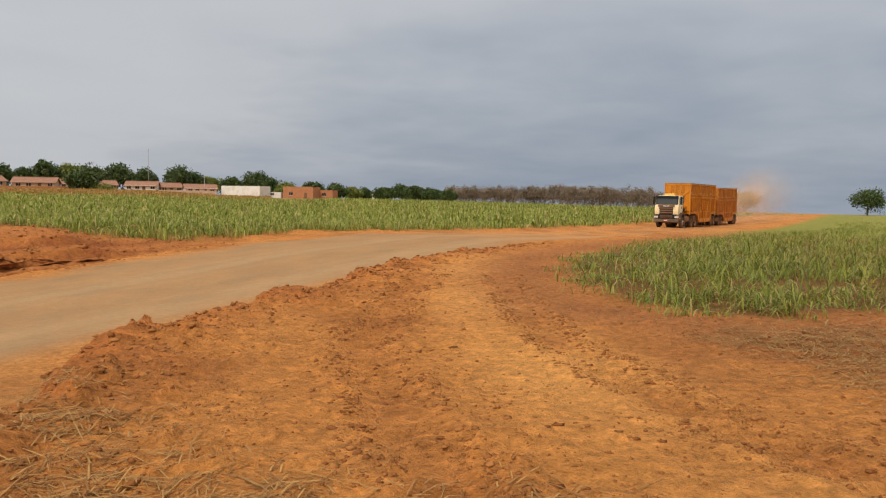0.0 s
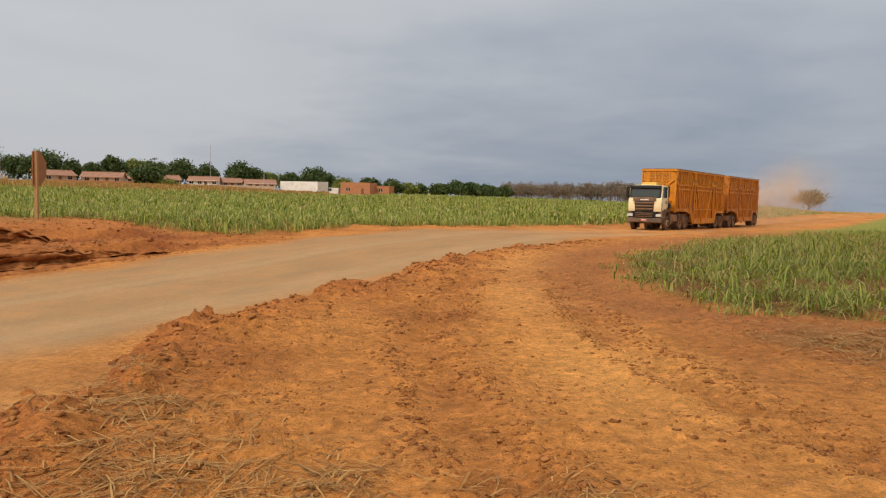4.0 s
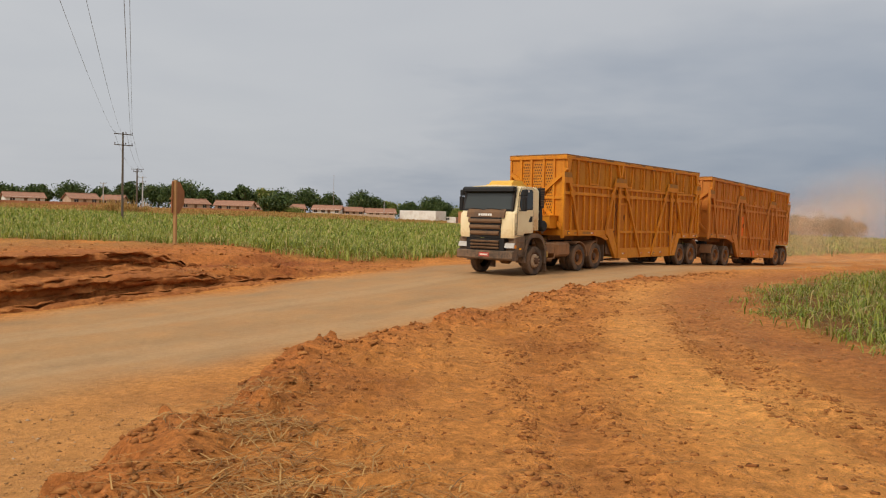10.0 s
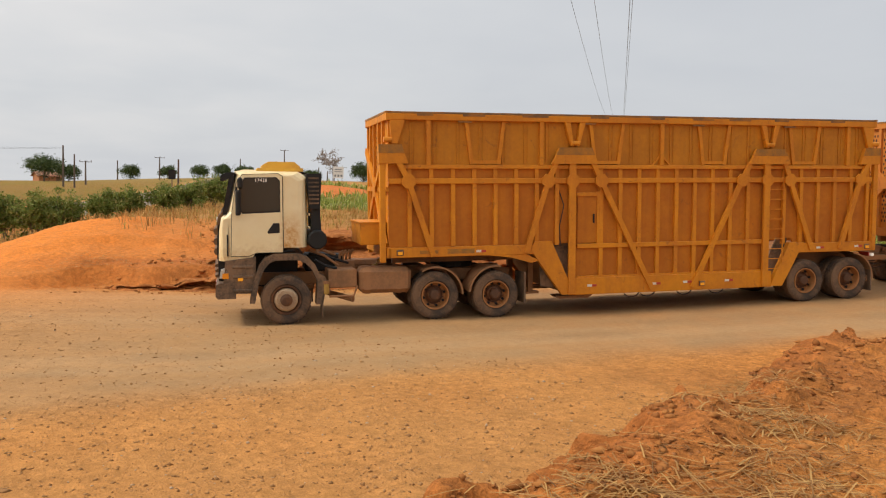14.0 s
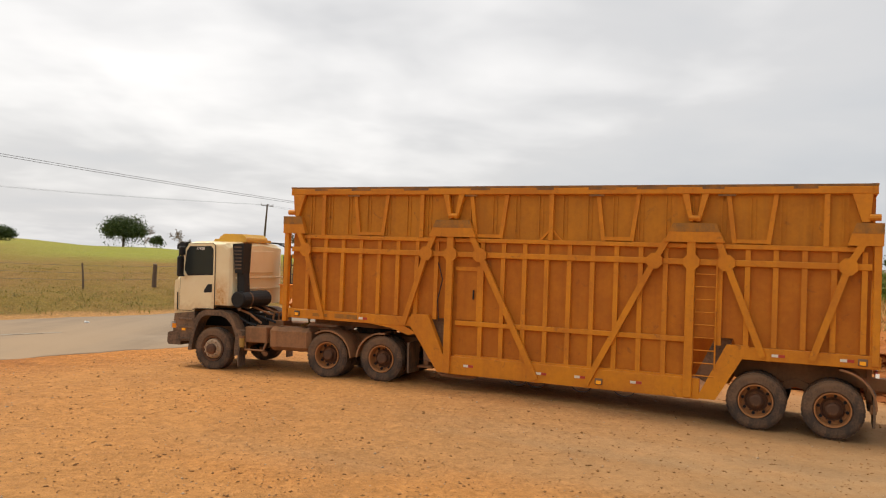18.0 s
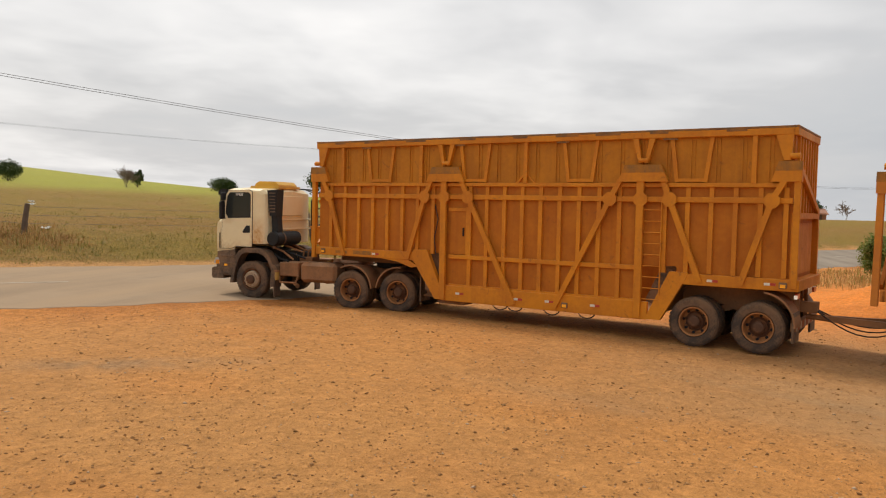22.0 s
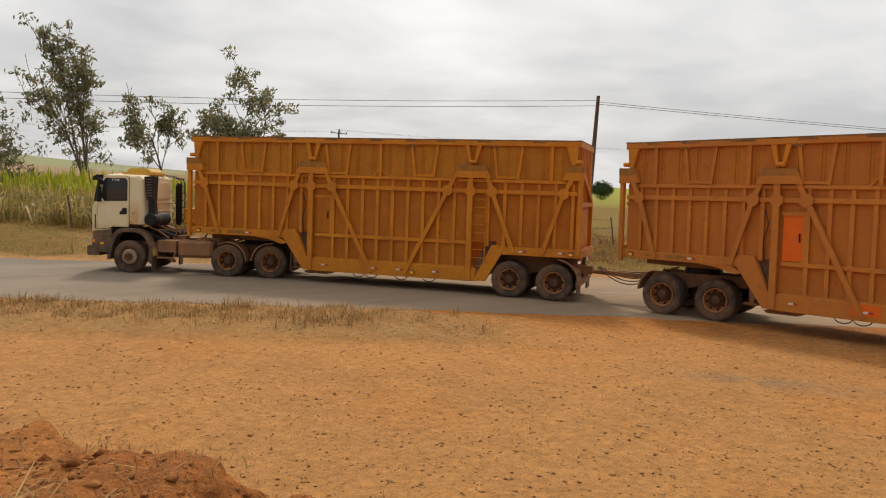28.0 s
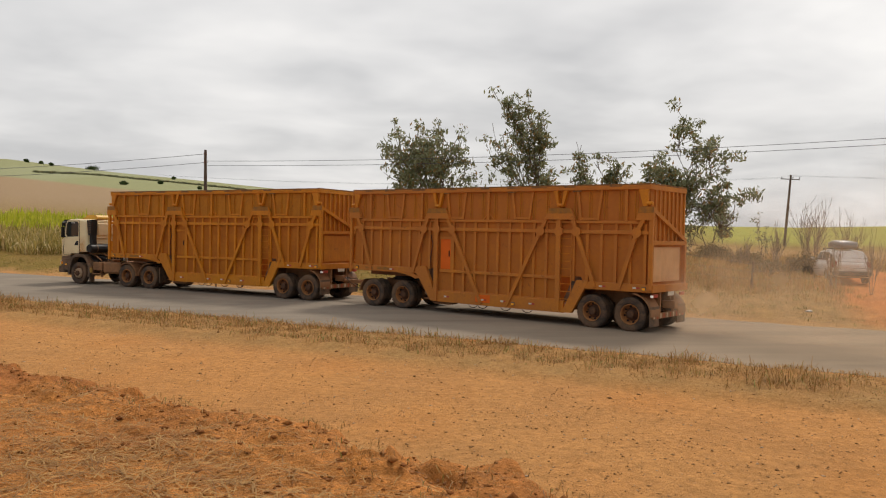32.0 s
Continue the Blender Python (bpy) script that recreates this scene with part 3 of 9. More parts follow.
def soil_colour(x, y):
    """The colour of the ground, place by place, with some shade painted in."""
    s, a, r, v = axes(x, y)
    dist, az = np.hypot(x, y), np.degrees(np.arctan2(-x, y)) % 360
    n1, n2, n3 = wob(x, y, 3.1, 0.7), wob(x, y, 0.9, 2.0), wob(x, y, 11, 4)
    d = edge_distance(x, y, RAISED) + 0.35 * wob(x, y, 1.1, 0.4)
    g1, g2 = grain(x, y, 1.6, 12), grain(x, y, 0.5, 13)
    zel = np.degrees(np.arctan2(height(x, y) - 1.65, dist))
    sky_el = np.interp(az, SKYLINE_AZ, SKYLINE_EL)
    c = np.zeros(np.shape(x) + (3,)) + (0.43, 0.178, 0.047)
    c = mixc(c, (0.51, 0.24, 0.075), np.clip(0.5 + 0.5 * n1, 0, 1) * 0.6)
    c = mixc(c, (0.25, 0.092, 0.028), np.clip(2.2 * (g1 - 0.45) + 0.8 * (g2 - 0.5), 0, 1) * 0.6)
    # driven smooth paler band and darker tread marks
    smooth = step(1.0 - track_distance(x, y, [(2.6, 2.0), (1.6, 5), (0.9, 9), (0.7, 14), (0.9, 22)]), -0.5, 0.7)
    c = mixc(c, (0.61, 0.30, 0.092), smooth * (0.7 + 0.3 * n1) * step(d, 0.3, 1.2))
    for line_pts in RUTS:
        e = track_distance(x, y, line_pts)
        c = mixc(c, (0.30, 0.11, 0.034), np.exp(-(e / 0.28) ** 2) * 0.7 * grain(x, y, 0.7, 11))
    # pale gravelly ground between the raised corner and the paved road
    apron = step(-d, -0.2, 1.5) * step(r, -21, -16) * step(11 - a + 2 * n1, 0, 9) * step(80 - dist, 0, 10)
    c = mixc(c, (0.39, 0.213, 0.082), apron * (0.75 + 0.2 * np.clip(n3, -1, 1)))
    c = mixc(c, (0.43, 0.182, 0.048), apron * np.clip(n1 * 1.3 - 0.2, 0, 1) * 0.4)
    streak = np.exp(-(((x + 11.9) * 0.86 + (y + 8.1) * 0.5) / 0.4) ** 2 - (((y + 8.1) * 0.86 - (x + 11.9) * 0.5) / 1.8) ** 2)
    c = mixc(c, (0.27, 0.175, 0.10), np.clip(streak * 1.0, 0, 0.8) * apron * np.clip(0.2 + 1.1 * grain(x, y, 0.25, 14), 0, 1))
    # packed grey-tan carriageway of the dirt road
    w = 4.3 + 0.35 * n1 + 2.5 * step(6 - a, 0, 16)
    lane = step(w - np.abs(s + 16.6), -0.7, 0.9) * step(a + 0.8 * n1, -12, 1) * step(d, 1.0, -0.6)
    c = mixc(c, (0.265, 0.182, 0.104), lane * (0.82 + 0.12 * n2) * step(55 - a, 0, 30))
    c = mixc(c, (0.47, 0.24, 0.09), lane * np.clip(np.sin(s * 2.6 + 0.7 * n1), 0, 1) * 0.08)
    c = mixc(c, (0.345, 0.25, 0.155), lane * np.clip(np.sin(s * 1.7 + 0.6 * n3) + 0.4 * np.sin(s * 7.1 + n1), 0, 1) * 0.4)
    c = mixc(c, (0.19, 0.135, 0.082), lane * np.clip(np.sin(s * 3.3 + 1.0 + 0.6 * n3) * n1, 0, 1) * 0.5)
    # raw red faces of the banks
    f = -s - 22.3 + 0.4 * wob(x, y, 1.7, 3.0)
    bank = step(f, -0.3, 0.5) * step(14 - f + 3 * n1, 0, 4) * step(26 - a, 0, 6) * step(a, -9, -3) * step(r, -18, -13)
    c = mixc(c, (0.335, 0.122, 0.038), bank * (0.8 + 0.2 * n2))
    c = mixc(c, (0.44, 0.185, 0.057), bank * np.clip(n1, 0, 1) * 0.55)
    # shade of the two steep faces, painted in as darker red bands
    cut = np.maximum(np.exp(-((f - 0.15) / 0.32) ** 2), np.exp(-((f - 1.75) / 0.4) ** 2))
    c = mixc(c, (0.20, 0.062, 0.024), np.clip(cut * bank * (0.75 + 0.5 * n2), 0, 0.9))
    rim = np.exp(-((d - 0.1) / 0.8) ** 2)
    c = mixc(c, (0.36, 0.125, 0.038), rim * (0.15 + 0.5 * step(y, -4, 3)) * step(dist, 3, 5) * step(30 - a, 0, 8))
    mulch = np.exp(-(((x - 5.2) / 1.9) ** 2 + ((y - 8.9) / 2.0) ** 2))
    c = mixc(c, (0.22, 0.085, 0.034), np.clip(mulch * 1.3, 0, 0.85) * (0.7 + 0.3 * n2))
    # litter under the cane beside the track, with painted shade among the near blades
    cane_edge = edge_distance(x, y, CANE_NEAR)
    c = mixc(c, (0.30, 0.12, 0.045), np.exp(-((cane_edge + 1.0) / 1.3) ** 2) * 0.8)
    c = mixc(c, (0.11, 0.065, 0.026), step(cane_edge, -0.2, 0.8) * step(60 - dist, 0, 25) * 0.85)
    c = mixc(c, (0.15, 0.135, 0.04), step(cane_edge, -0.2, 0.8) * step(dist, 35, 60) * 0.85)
    # field across the dirt road
    cf = edge_distance(x, y, CANE_FAR)
    c = mixc(c, (0.17, 0.15, 0.045), step(cf, -0.3, 2.0) * 0.9)
    heap = np.exp(-(((x + 30) / 7.5) ** 2 + ((y - 5) / 8) ** 2))
    c = mixc(c, (0.58, 0.20, 0.04), np.clip(heap * 1.8, 0, 1) * step(r, -18, -13) * (0.85 + 0.15 * n2))
    weeds = (1 - np.clip(heap * 1.8, 0, 1)) * step(f, 4.5, 9) * step(a, -14, -6) * (1 - step(cf, -0.3, 2.0)) * step(r, -20, -13)
    c = mixc(c, (0.25, 0.165, 0.062), weeds * np.clip(0.65 + 0.5 * n3 + 0.3 * n1, 0, 1) * 0.85)
    scar = np.exp(-(((x + 54) / 6) ** 2 + ((y - 38.5) / 6) ** 2)) * step(f, 4, 9)
    c = mixc(c, (0.46, 0.155, 0.045), np.clip(scar * 1.6, 0, 1))
    # verge, pasture and hills beyond the paved road
    q = -31.2 - r
    verge = step(q + 0.25 * n2, -0.9, -0.2)
    grass = np.clip(0.72 + 0.45 * n3 + 0.35 * n1 + 0.25 * n2, 0.1, 1)
    c = mixc(c, (0.21, 0.125, 0.04), verge)
    c = mixc(c, (0.185, 0.135, 0.028), verge * grass * (0.95 - 0.5 * np.exp(-((q - 11) / 5) ** 2)))
    c = mixc(c, (0.42, 0.235, 0.10), step(q, -1.2, -0.6) * step(1.1 + 0.6 * n1 - q, 0, 0.6) * 0.8)
    c = mixc(c, (0.22, 0.26, 0.04), step(q + 2 * n1, 24, 48) * step(122 - az, 0, 12) * step(az, 90, 98) * (0.85 - 0.3 * np.clip(n3, 0, 1)))
    strip = step(r, -20.6, -19.6) * step(-r, 15.7, 16.7) * step(2.5 - v, 0, 4)
    c = mixc(c, (0.30, 0.185, 0.075), strip * (0.75 + 0.25 * n2))
    c = mixc(c, (0.33, 0.20, 0.085), verge * step(5 - v + 2 * n1, 0, 5) * step(v - 0.36 * r + 4, 0, 4) * step(70 - q, 0, 30) * (0.75 + 0.25 * n2))
    tr = track_distance(x, y, TRACK) + 0.5 * n1
    c = mixc(c, (0.50, 0.185, 0.05), step(3.0 - tr, -0.6, 1.0) * step(q, -0.5, 0.8))
    # far country
    hill = step(dist, 90, 150) * step(az, 112, 120) * step(156 - az, 0, 5)
    c = mixc(c, (0.25, 0.275, 0.048), hill * (0.85 + 0.15 * n3))
    east = step(dist, 120, 220) * step(az, 155, 162) * step(225 - az, 0, 10)
    c = mixc(c, (0.26, 0.19, 0.12), east)
    upper = step(zel - sky_el, -1.15, -1.0)
    c = mixc(c, (0.22, 0.24, 0.13), east * upper * step(dist, 300, 400))
    c = mixc(c, (0.23, 0.255, 0.155), east * step(np.sin(dist * 0.006 + az * 0.5), 0.2, 0.4) * upper * step(dist, 300, 400))
    right = step(dist, 45, 70) * step(s, -10.5, -8) * step(az, 300, 315)
    c = mixc(c, (0.20, 0.21, 0.05), right)
    north = step(dist, 150, 300) * np.maximum(step(az, 300, 320), step(100 - az, 0, 10))
    c = mixc(c, (0.24, 0.20, 0.09), north * 0.9)
    packed = np.maximum(np.clip(lane, 0, 1) * step(60 - a, 0, 20), 0.45 * apron)
    return np.clip(c * (1.07, 0.98, 0.84), 0.01, 1), 1 - 0.75 * packed


CANE_NEAR = [(2.8, 19.5), (2.5, 15.7), (2.7, 12.6), (3.6, 11.6), (4.4, 10.9), (6.9, 11.9), (12, 11), (45, 14), (125, 95), (58, 120), (40, 82), (20, 52), (9, 34), (4.5, 24.5)]
CANE_FAR = [(-7.2, 37.5), (-9.6, 31.8), (-12.5, 29.6), (-17.5, 30.5), (-24, 30), (-33, 27), (-41, 23.5), (-50, 27), (-75, 60), (-110, 130), (-60, 185), (20, 190), (75, 165), (70, 175), (24, 95)]


def build_ground():
    # rings lie closest where the ground is seen from near by
    rad = np.concatenate([np.geomspace(0.4, 2.8, 32)[:-1], np.geomspace(2.8, 46, 340)[:-1], np.geomspace(46, 4200, 90)])
    ang = np.radians(90 + np.concatenate([np.linspace(-36, 205, 1000)[:-1], np.linspace(205, 324, 101)[:-1]]))
    ang = np.append(ang, ang[-1] + 0.01)
    nr, na = len(rad), len(ang)
    R, A = np.meshgrid(rad, ang, indexing="ij")
    X, Y = R * np.cos(A), R * np.sin(A)
    Z = height(X, Y)
    verts = np.concatenate([np.stack([X, Y, Z], -1).reshape(-1, 3), [[0, 0, float(Z[0].mean())]]])
    i, j = np.meshgrid(np.arange(nr - 1), np.arange(na), indexing="ij")
    k = (j + 1) % na
    quads = np.stack([i * na + j, (i + 1) * na + j, (i + 1) * na + k, i * na + k], -1).reshape(-1, 4)
    h = np.arange(0, na, 2)
    mid = np.stack([np.full(len(h), nr * na), h, h + 1, (h + 2) % na], 1)
    me = mesh_from("ground", verts, np.concatenate([quads, mid]), None)
    me.polygons.foreach_set("use_smooth", [True] * len(me.polygons))
    col = me.color_attributes.new("soil", "FLOAT_COLOR", "POINT")
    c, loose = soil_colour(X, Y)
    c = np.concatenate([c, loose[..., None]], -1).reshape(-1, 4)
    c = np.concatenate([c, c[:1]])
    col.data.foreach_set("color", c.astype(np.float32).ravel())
    return tagged(new("ground", me), "orange bare earth, gravel and fields", "ground", kind="structure")


def ground_material():
    m, nt, b = graph("earth")
    at = nt.nodes.new("ShaderNodeVertexColor")
    at.layer_name = "soil"
    co = object_co(nt)
    mid, fine, grit = noise_tex(nt, 1.6, 6, 0.62, co), noise_tex(nt, 9.0, 7, 0.68, co), noise_tex(nt, 42.0, 4, 0.7, co)
    vor = nt.nodes.new("ShaderNodeTexVoronoi")
    vor.inputs["Scale"].default_value = 16.0
    nt.links.new(co, vor.inputs["Vector"])
    peb = span(nt, vor.outputs["Distance"], 0.10, 0.32, 1.0, 0.0)
    f = calc(nt, "ADD", calc(nt, "MULTIPLY", mid, 0.24), calc(nt, "ADD", calc(nt, "MULTIPLY", fine, 0.5), calc(nt, "MULTIPLY", grit, 0.36)))
    shade = span(nt, f, 0.36, 0.66, 0.50, 1.48)
    # hard-packed ground is smoother and more even
    shade = calc(nt, "ADD", calc(nt, "MULTIPLY", calc(nt, "SUBTRACT", shade, 1.0), at.outputs["Alpha"]), 1.0)
    # crumbly darker soil in patches, and thin pale dust
    crust = calc(nt, "MULTIPLY", span(nt, noise_tex(nt, 6.5, 8, 0.78, co), 0.44, 0.62), at.outputs["Alpha"])
    shade = calc(nt, "MULTIPLY", shade, span(nt, crust, 0.0, 1.0, 1.09, 0.82))
    vm = nt.nodes.new("ShaderNodeVectorMath")
    vm.operation = "SCALE"
    nt.links.new(at.outputs["Color"], vm.inputs[0])
    nt.links.new(shade, vm.inputs["Scale"])
    spots = calc(nt, "MULTIPLY", peb, span(nt, noise_tex(nt, 2.3, 3, 0.5, co), 0.45, 0.62))
    col = blend(nt, calc(nt, "MULTIPLY", spots, 0.35), vm.outputs[0], (0.50, 0.30, 0.17))
    nt.links.new(col, b.inputs["Base Color"])
    b.inputs["Roughness"].default_value, b.inputs["Specular IOR Level"].default_value = 0.95, 0.15
    hsum = calc(nt, "ADD", calc(nt, "MULTIPLY", crust, -0.12), calc(nt, "MULTIPLY", fine, 1.0))
    hsum = calc(nt, "ADD", hsum, calc(nt, "ADD", calc(nt, "MULTIPLY", grit, 0.35), calc(nt, "MULTIPLY", spots, 0.45)))
    bump(nt, b, calc(nt, "MULTIPLY", hsum, at.outputs["Alpha"]), 1.0, 0.07)
    return m


def build_bank():
    """The scraped bank beyond the dirt road: two undercut tiers of raw earth, ragged along their whole length."""
    cut = [(-1.0, -0.06), (-0.45, 0.0), (-0.1, 0.03), (0.22, 0.08), (0.31, 0.20), (0.29, 0.36), (0.24, 0.44), (0.34, 0.50), (0.62, 0.53), (1.2, 0.56), (1.75, 0.60), (2.03, 0.66), (2.12, 0.78), (2.08, 0.92), (2.06, 0.99), (2.2, 1.04), (2.8, 1.04), (3.8, 1.02), (5.2, 0.96)]
    u = np.linspace(0, len(cut) - 1, 92)
    F, H = np.interp(u, range(len(cut)), [p[0] for p in cut]), np.interp(u, range(len(cut)), [p[1] for p in cut])
    av = np.arange(-2.5, 18.2, 0.055)
    A, U = np.meshgrid(av, u, indexing="ij")
    F, H = np.broadcast_to(F, A.shape).copy(), np.broadcast_to(H, A.shape).copy()
    low = np.interp(A, ROAD_A, ROAD_Z)
    field = np.interp(A, [-30, -12, -4, 4, 20, 30], [-0.6, -0.5, -0.25, 0.10, 0.28, 0.0])
    fade = step(A, -2.5, 2.5) * step(18.2 - A, 0, 5)
    H = H * (0.08 + 0.92 * fade)
    # slumped bays, broken teeth, strata and crumbs
    bay = grain(A, U * 0.2, 2.4, 21) - 0.5
    tooth = grain(A, U, 0.75, 22) - 0.5
    F = F + 1.0 * bay + 0.5 * tooth * (H > 0.02) + 0.16 * (grain(A, U, 0.22, 23) - 0.5)
    slump = step(grain(A, A * 0, 1.9, 24), 0.55, 0.8) * np.exp(-((H - 0.4) / 0.28) ** 2)
    F = F - 0.5 * slump * (U < 8)
    Z = low + (field - low) * H + 0.10 * (grain(A, U, 0.5, 25) - 0.5) + 0.07 * (grain(A, U, 0.16, 26) - 0.5) - 0.10 * (H < 0) + 0.04 * np.sin(H * 40 + 3 * tooth)
    S = -22.3 - F
    X, Y = 0.88 * S + 0.47 * A, -0.47 * S + 0.88 * A
    na, nu = A.shape
    i, j = np.meshgrid(np.arange(na - 1), np.arange(nu - 1), indexing="ij")
    k = i * nu + j
    me = mesh_from("earth_bank", np.stack([X, Y, Z], -1).reshape(-1, 3), np.stack([k, k + nu, k + nu + 1, k + 1], -1).reshape(-1, 4), None)
    m, nt, b = graph("cut_earth")
    co = object_co(nt)
    big, fine = noise_tex(nt, 0.8, 5, 0.6, co), noise_tex(nt, 7.0, 6, 0.65, co)
    col = blend(nt, span(nt, big, 0.35, 0.65), (0.29, 0.092, 0.027), (0.46, 0.18, 0.052))
    col = blend(nt, span(nt, fine, 0.40, 0.62), tuple(c * 0.66 for c in (0.40, 0.14, 0.042)), col)
    nt.links.new(col, b.inputs["Base Color"])
    b.inputs["Roughness"].default_value, b.inputs["Specular IOR Level"].default_value = 0.95, 0.12
    bump(nt, b, fine, 0.9, 0.06)
    me.materials.append(m)
    return tagged(new("earth_bank", me), "scraped red earth bank with two undercut ragged tiers", "earth bank", kind="structure")


GROUND = build_ground()
GROUND.data.materials.append(ground_material())
build_bank()


def build_paved_road():
    """Asphalt strip, 10 m wide, with crumbled edges and a crown."""
    rs = [-30.9, -30.75, -30.5, -29, -27.2, -25.6, -24, -22, -20.9, -20.65, -20.5]
    vs = np.concatenate([np.arange(-160, -40, 4.0), np.arange(-40, 60, 0.8), np.arange(60, 260, 5.0)])
    verts, faces = [], []
    for v in vs:
        for k, r in enumerate(rs):
            rr = r + (0.22 * math.sin(v * 2.1) * math.cos(v * 0.83) + 0.08 * math.sin(v * 7.3) if k in (0, 1, 9, 10) else 0)
            x, y = 0.6 * rr - 0.8 * v, 0.8 * rr + 0.6 * v
            top = float(road_level(v))
            z = top + 0.05 - 0.03 * abs(r + 25.6) / 5 if 0 < k < 10 else top - 0.09
            dd = math.hypot(x, y)
            if dd > 85:
                z += hgt(x, y) - top if k in (0, 10) else max(0.0, hgt(x, y) - top)
            verts.append((x, y, z))
    n = len(rs)
    for i in range(len(vs) - 1):
        for k in range(n - 1):
            faces.append((i * n + k, i * n + k + 1, (i + 1) * n + k + 1, (i + 1) * n + k))
    me = bpy.data.meshes.new("road")
    me.from_pydata(verts, [], faces)
    me.update()
    m, nt, b = graph("dusty_asphalt")
    co = object_co(nt)
    mp = nt.nodes.new("ShaderNodeMapping")
    mp.inputs["Rotation"].default_value = (0, 0, radians(36.87))
    mp.inputs["Scale"].default_value = (0.06, 0.55, 1)
    nt.links.new(co, mp.inputs[0])
    streak, patch_n, grit = noise_tex(nt, 1.0, 5, 0.6, mp.outputs[0]), noise_tex(nt, 0.35, 4, 0.6, co), noise_tex(nt, 60, 3, 0.7, co)
    base = blend(nt, span(nt, streak, 0.35, 0.7), (0.235, 0.195, 0.155), (0.33, 0.28, 0.225))
    base = blend(nt, span(nt, patch_n, 0.52, 0.78), base, (0.36, 0.30, 0.235))
    # dirt carried onto the asphalt at the junction
    off = nt.nodes.new("ShaderNodeVectorMath")
    off.operation = "DISTANCE"
    off.inputs[1].default_value = (-21, -15, -1.1)
    nt.links.new(co, off.inputs[0])
    track_out = calc(nt, "MULTIPLY", span(nt, off.outputs["Value"], 24, 5), span(nt, streak, 0.25, 0.6, 0.45, 1.0))
    base = blend(nt, calc(nt, "MULTIPLY", track_out, 0.72), base, (0.45, 0.31, 0.185))
    base = blend(nt, calc(nt, "MULTIPLY", grit, 0.35), base, (0.09, 0.07, 0.05))
    nt.links.new(base, b.inputs["Base Color"])
    b.inputs["Roughness"].default_value, b.inputs["Specular IOR Level"].default_value = 1.0, 0.0
    bump(nt, b, grit, 0.4, 0.01)
    me.materials.append(m)
    if me.polygons[0].normal.z < 0:
        me.flip_normals()
    road = tagged(new("road", me), "grey dusty asphalt road with crumbled edges", "road", kind="structure")
    white = plain("worn_road_paint", (0.33, 0.28, 0.21), 0.7, 0.25, 12)
    for k in range(8):
        v = 4 + k * 8.0
        bm = bmesh.new()
        q = [bm.verts.new((0.6 * r - 0.8 * w, 0.8 * r + 0.6 * w, float(road_level(w)) + 0.056)) for r, w in ((-25.66, v), (-25.54, v), (-25.54, v + 3.2), (-25.66, v + 3.2))]
        bm.faces.new(q)
        part("road_mark", bm, white, road)
    return road


ROAD = build_paved_road()


# ---- plants ----
RNG = np.random.default_rng(7)


def blade_mesh(name, P, h, n, width, lean, mat, spread=0.1, droop=0.75, fine=False):
    """Bent tapering blades, n to a plant, at the places P (x, y, z) with plant heights h."""
    P, h = np.repeat(P, n, 0), np.repeat(h, n)
    m = len(P)
    th = RNG.uniform(0, 2 * math.pi, m)
    d = np.stack([np.cos(th), np.sin(th), np.zeros(m)], 1)
    side = np.stack([-np.sin(th), np.cos(th), np.zeros(m)], 1)
    hh = h * RNG.uniform(0.55, 1.1, m)
    ln = lean * RNG.uniform(0.2, 1.3, m)
    base = P + np.stack([RNG.normal(0, spread, m), RNG.normal(0, spread, m), np.zeros(m)], 1)
    # each blade rises, arches over and tapers to its tip
    sag = np.clip((1.35 - droop) * ln / lean, 0, 0.95)
    w = (width * RNG.uniform(0.6, 1.3, m))[:, None]
    rows = []
    cuts = ((0.0, 0.35), (0.42, 0.5), (0.76, 0.4), (1.0, 0.04)) if fine else ((0.0, 0.35), (0.6, 0.5), (1.0, 0.04))
    for u, fat in cuts:
        c = base + d * (ln * hh * u ** 1.7)[:, None]
        c[:, 2] += hh * (1.12 * u - sag * u ** 3.2)
        rows += [c - side * w * fat, c + side * w * fat]
    V = np.stack(rows, 1).reshape(-1, 3)
    k = np.arange(m)[:, None] * 2 * len(cuts)
    F = np.concatenate([k + np.array([[q, q + 1, q + 3, q + 2]]) for q in range(0, 2 * len(cuts) - 2, 2)], 1).reshape(-1, 4)
    return mesh_from(name, V, F, mat)


def scatter(n, x0, x1, y0, y1, keep):
    x, y = RNG.uniform(x0, x1, n), RNG.uniform(y0, y1, n)
    ok = RNG.uniform(0, 1, n) < keep(x, y)
    return x[ok], y[ok]


def stuff(name, me, label, category):
    return tagged(new(name, me), label, category, kind="stuff")


M_CANE = leafy("young_cane_leaf", (0.10, 0.15, 0.018), (0.43, 0.44, 0.085), 0.5, (0.50, 0.40, 0.16), 0.3)
M_CANE_NEAR = leafy("cane_leaf", (0.08, 0.125, 0.012), (0.38, 0.38, 0.06), 0.45, (0.40, 0.30, 0.11), 0.3)
M_DRY = leafy("dry_grass", (0.30, 0.155, 0.045), (0.60, 0.37, 0.13), 0.8, (0.26, 0.24, 0.06), 0.4)
M_STRIP = leafy("matted_dry_grass", (0.21, 0.105, 0.033), (0.50, 0.285, 0.095), 0.8, (0.22, 0.20, 0.05), 0.3)
M_STRAW = leafy("cane_straw", (0.20, 0.088, 0.027), (0.50, 0.285, 0.092), 0.8, None, 0.1)
M_PASTURE = leafy("pasture_grass", (0.17, 0.135, 0.028), (0.37, 0.26, 0.06), 0.7, (0.19, 0.20, 0.03), 0.3)
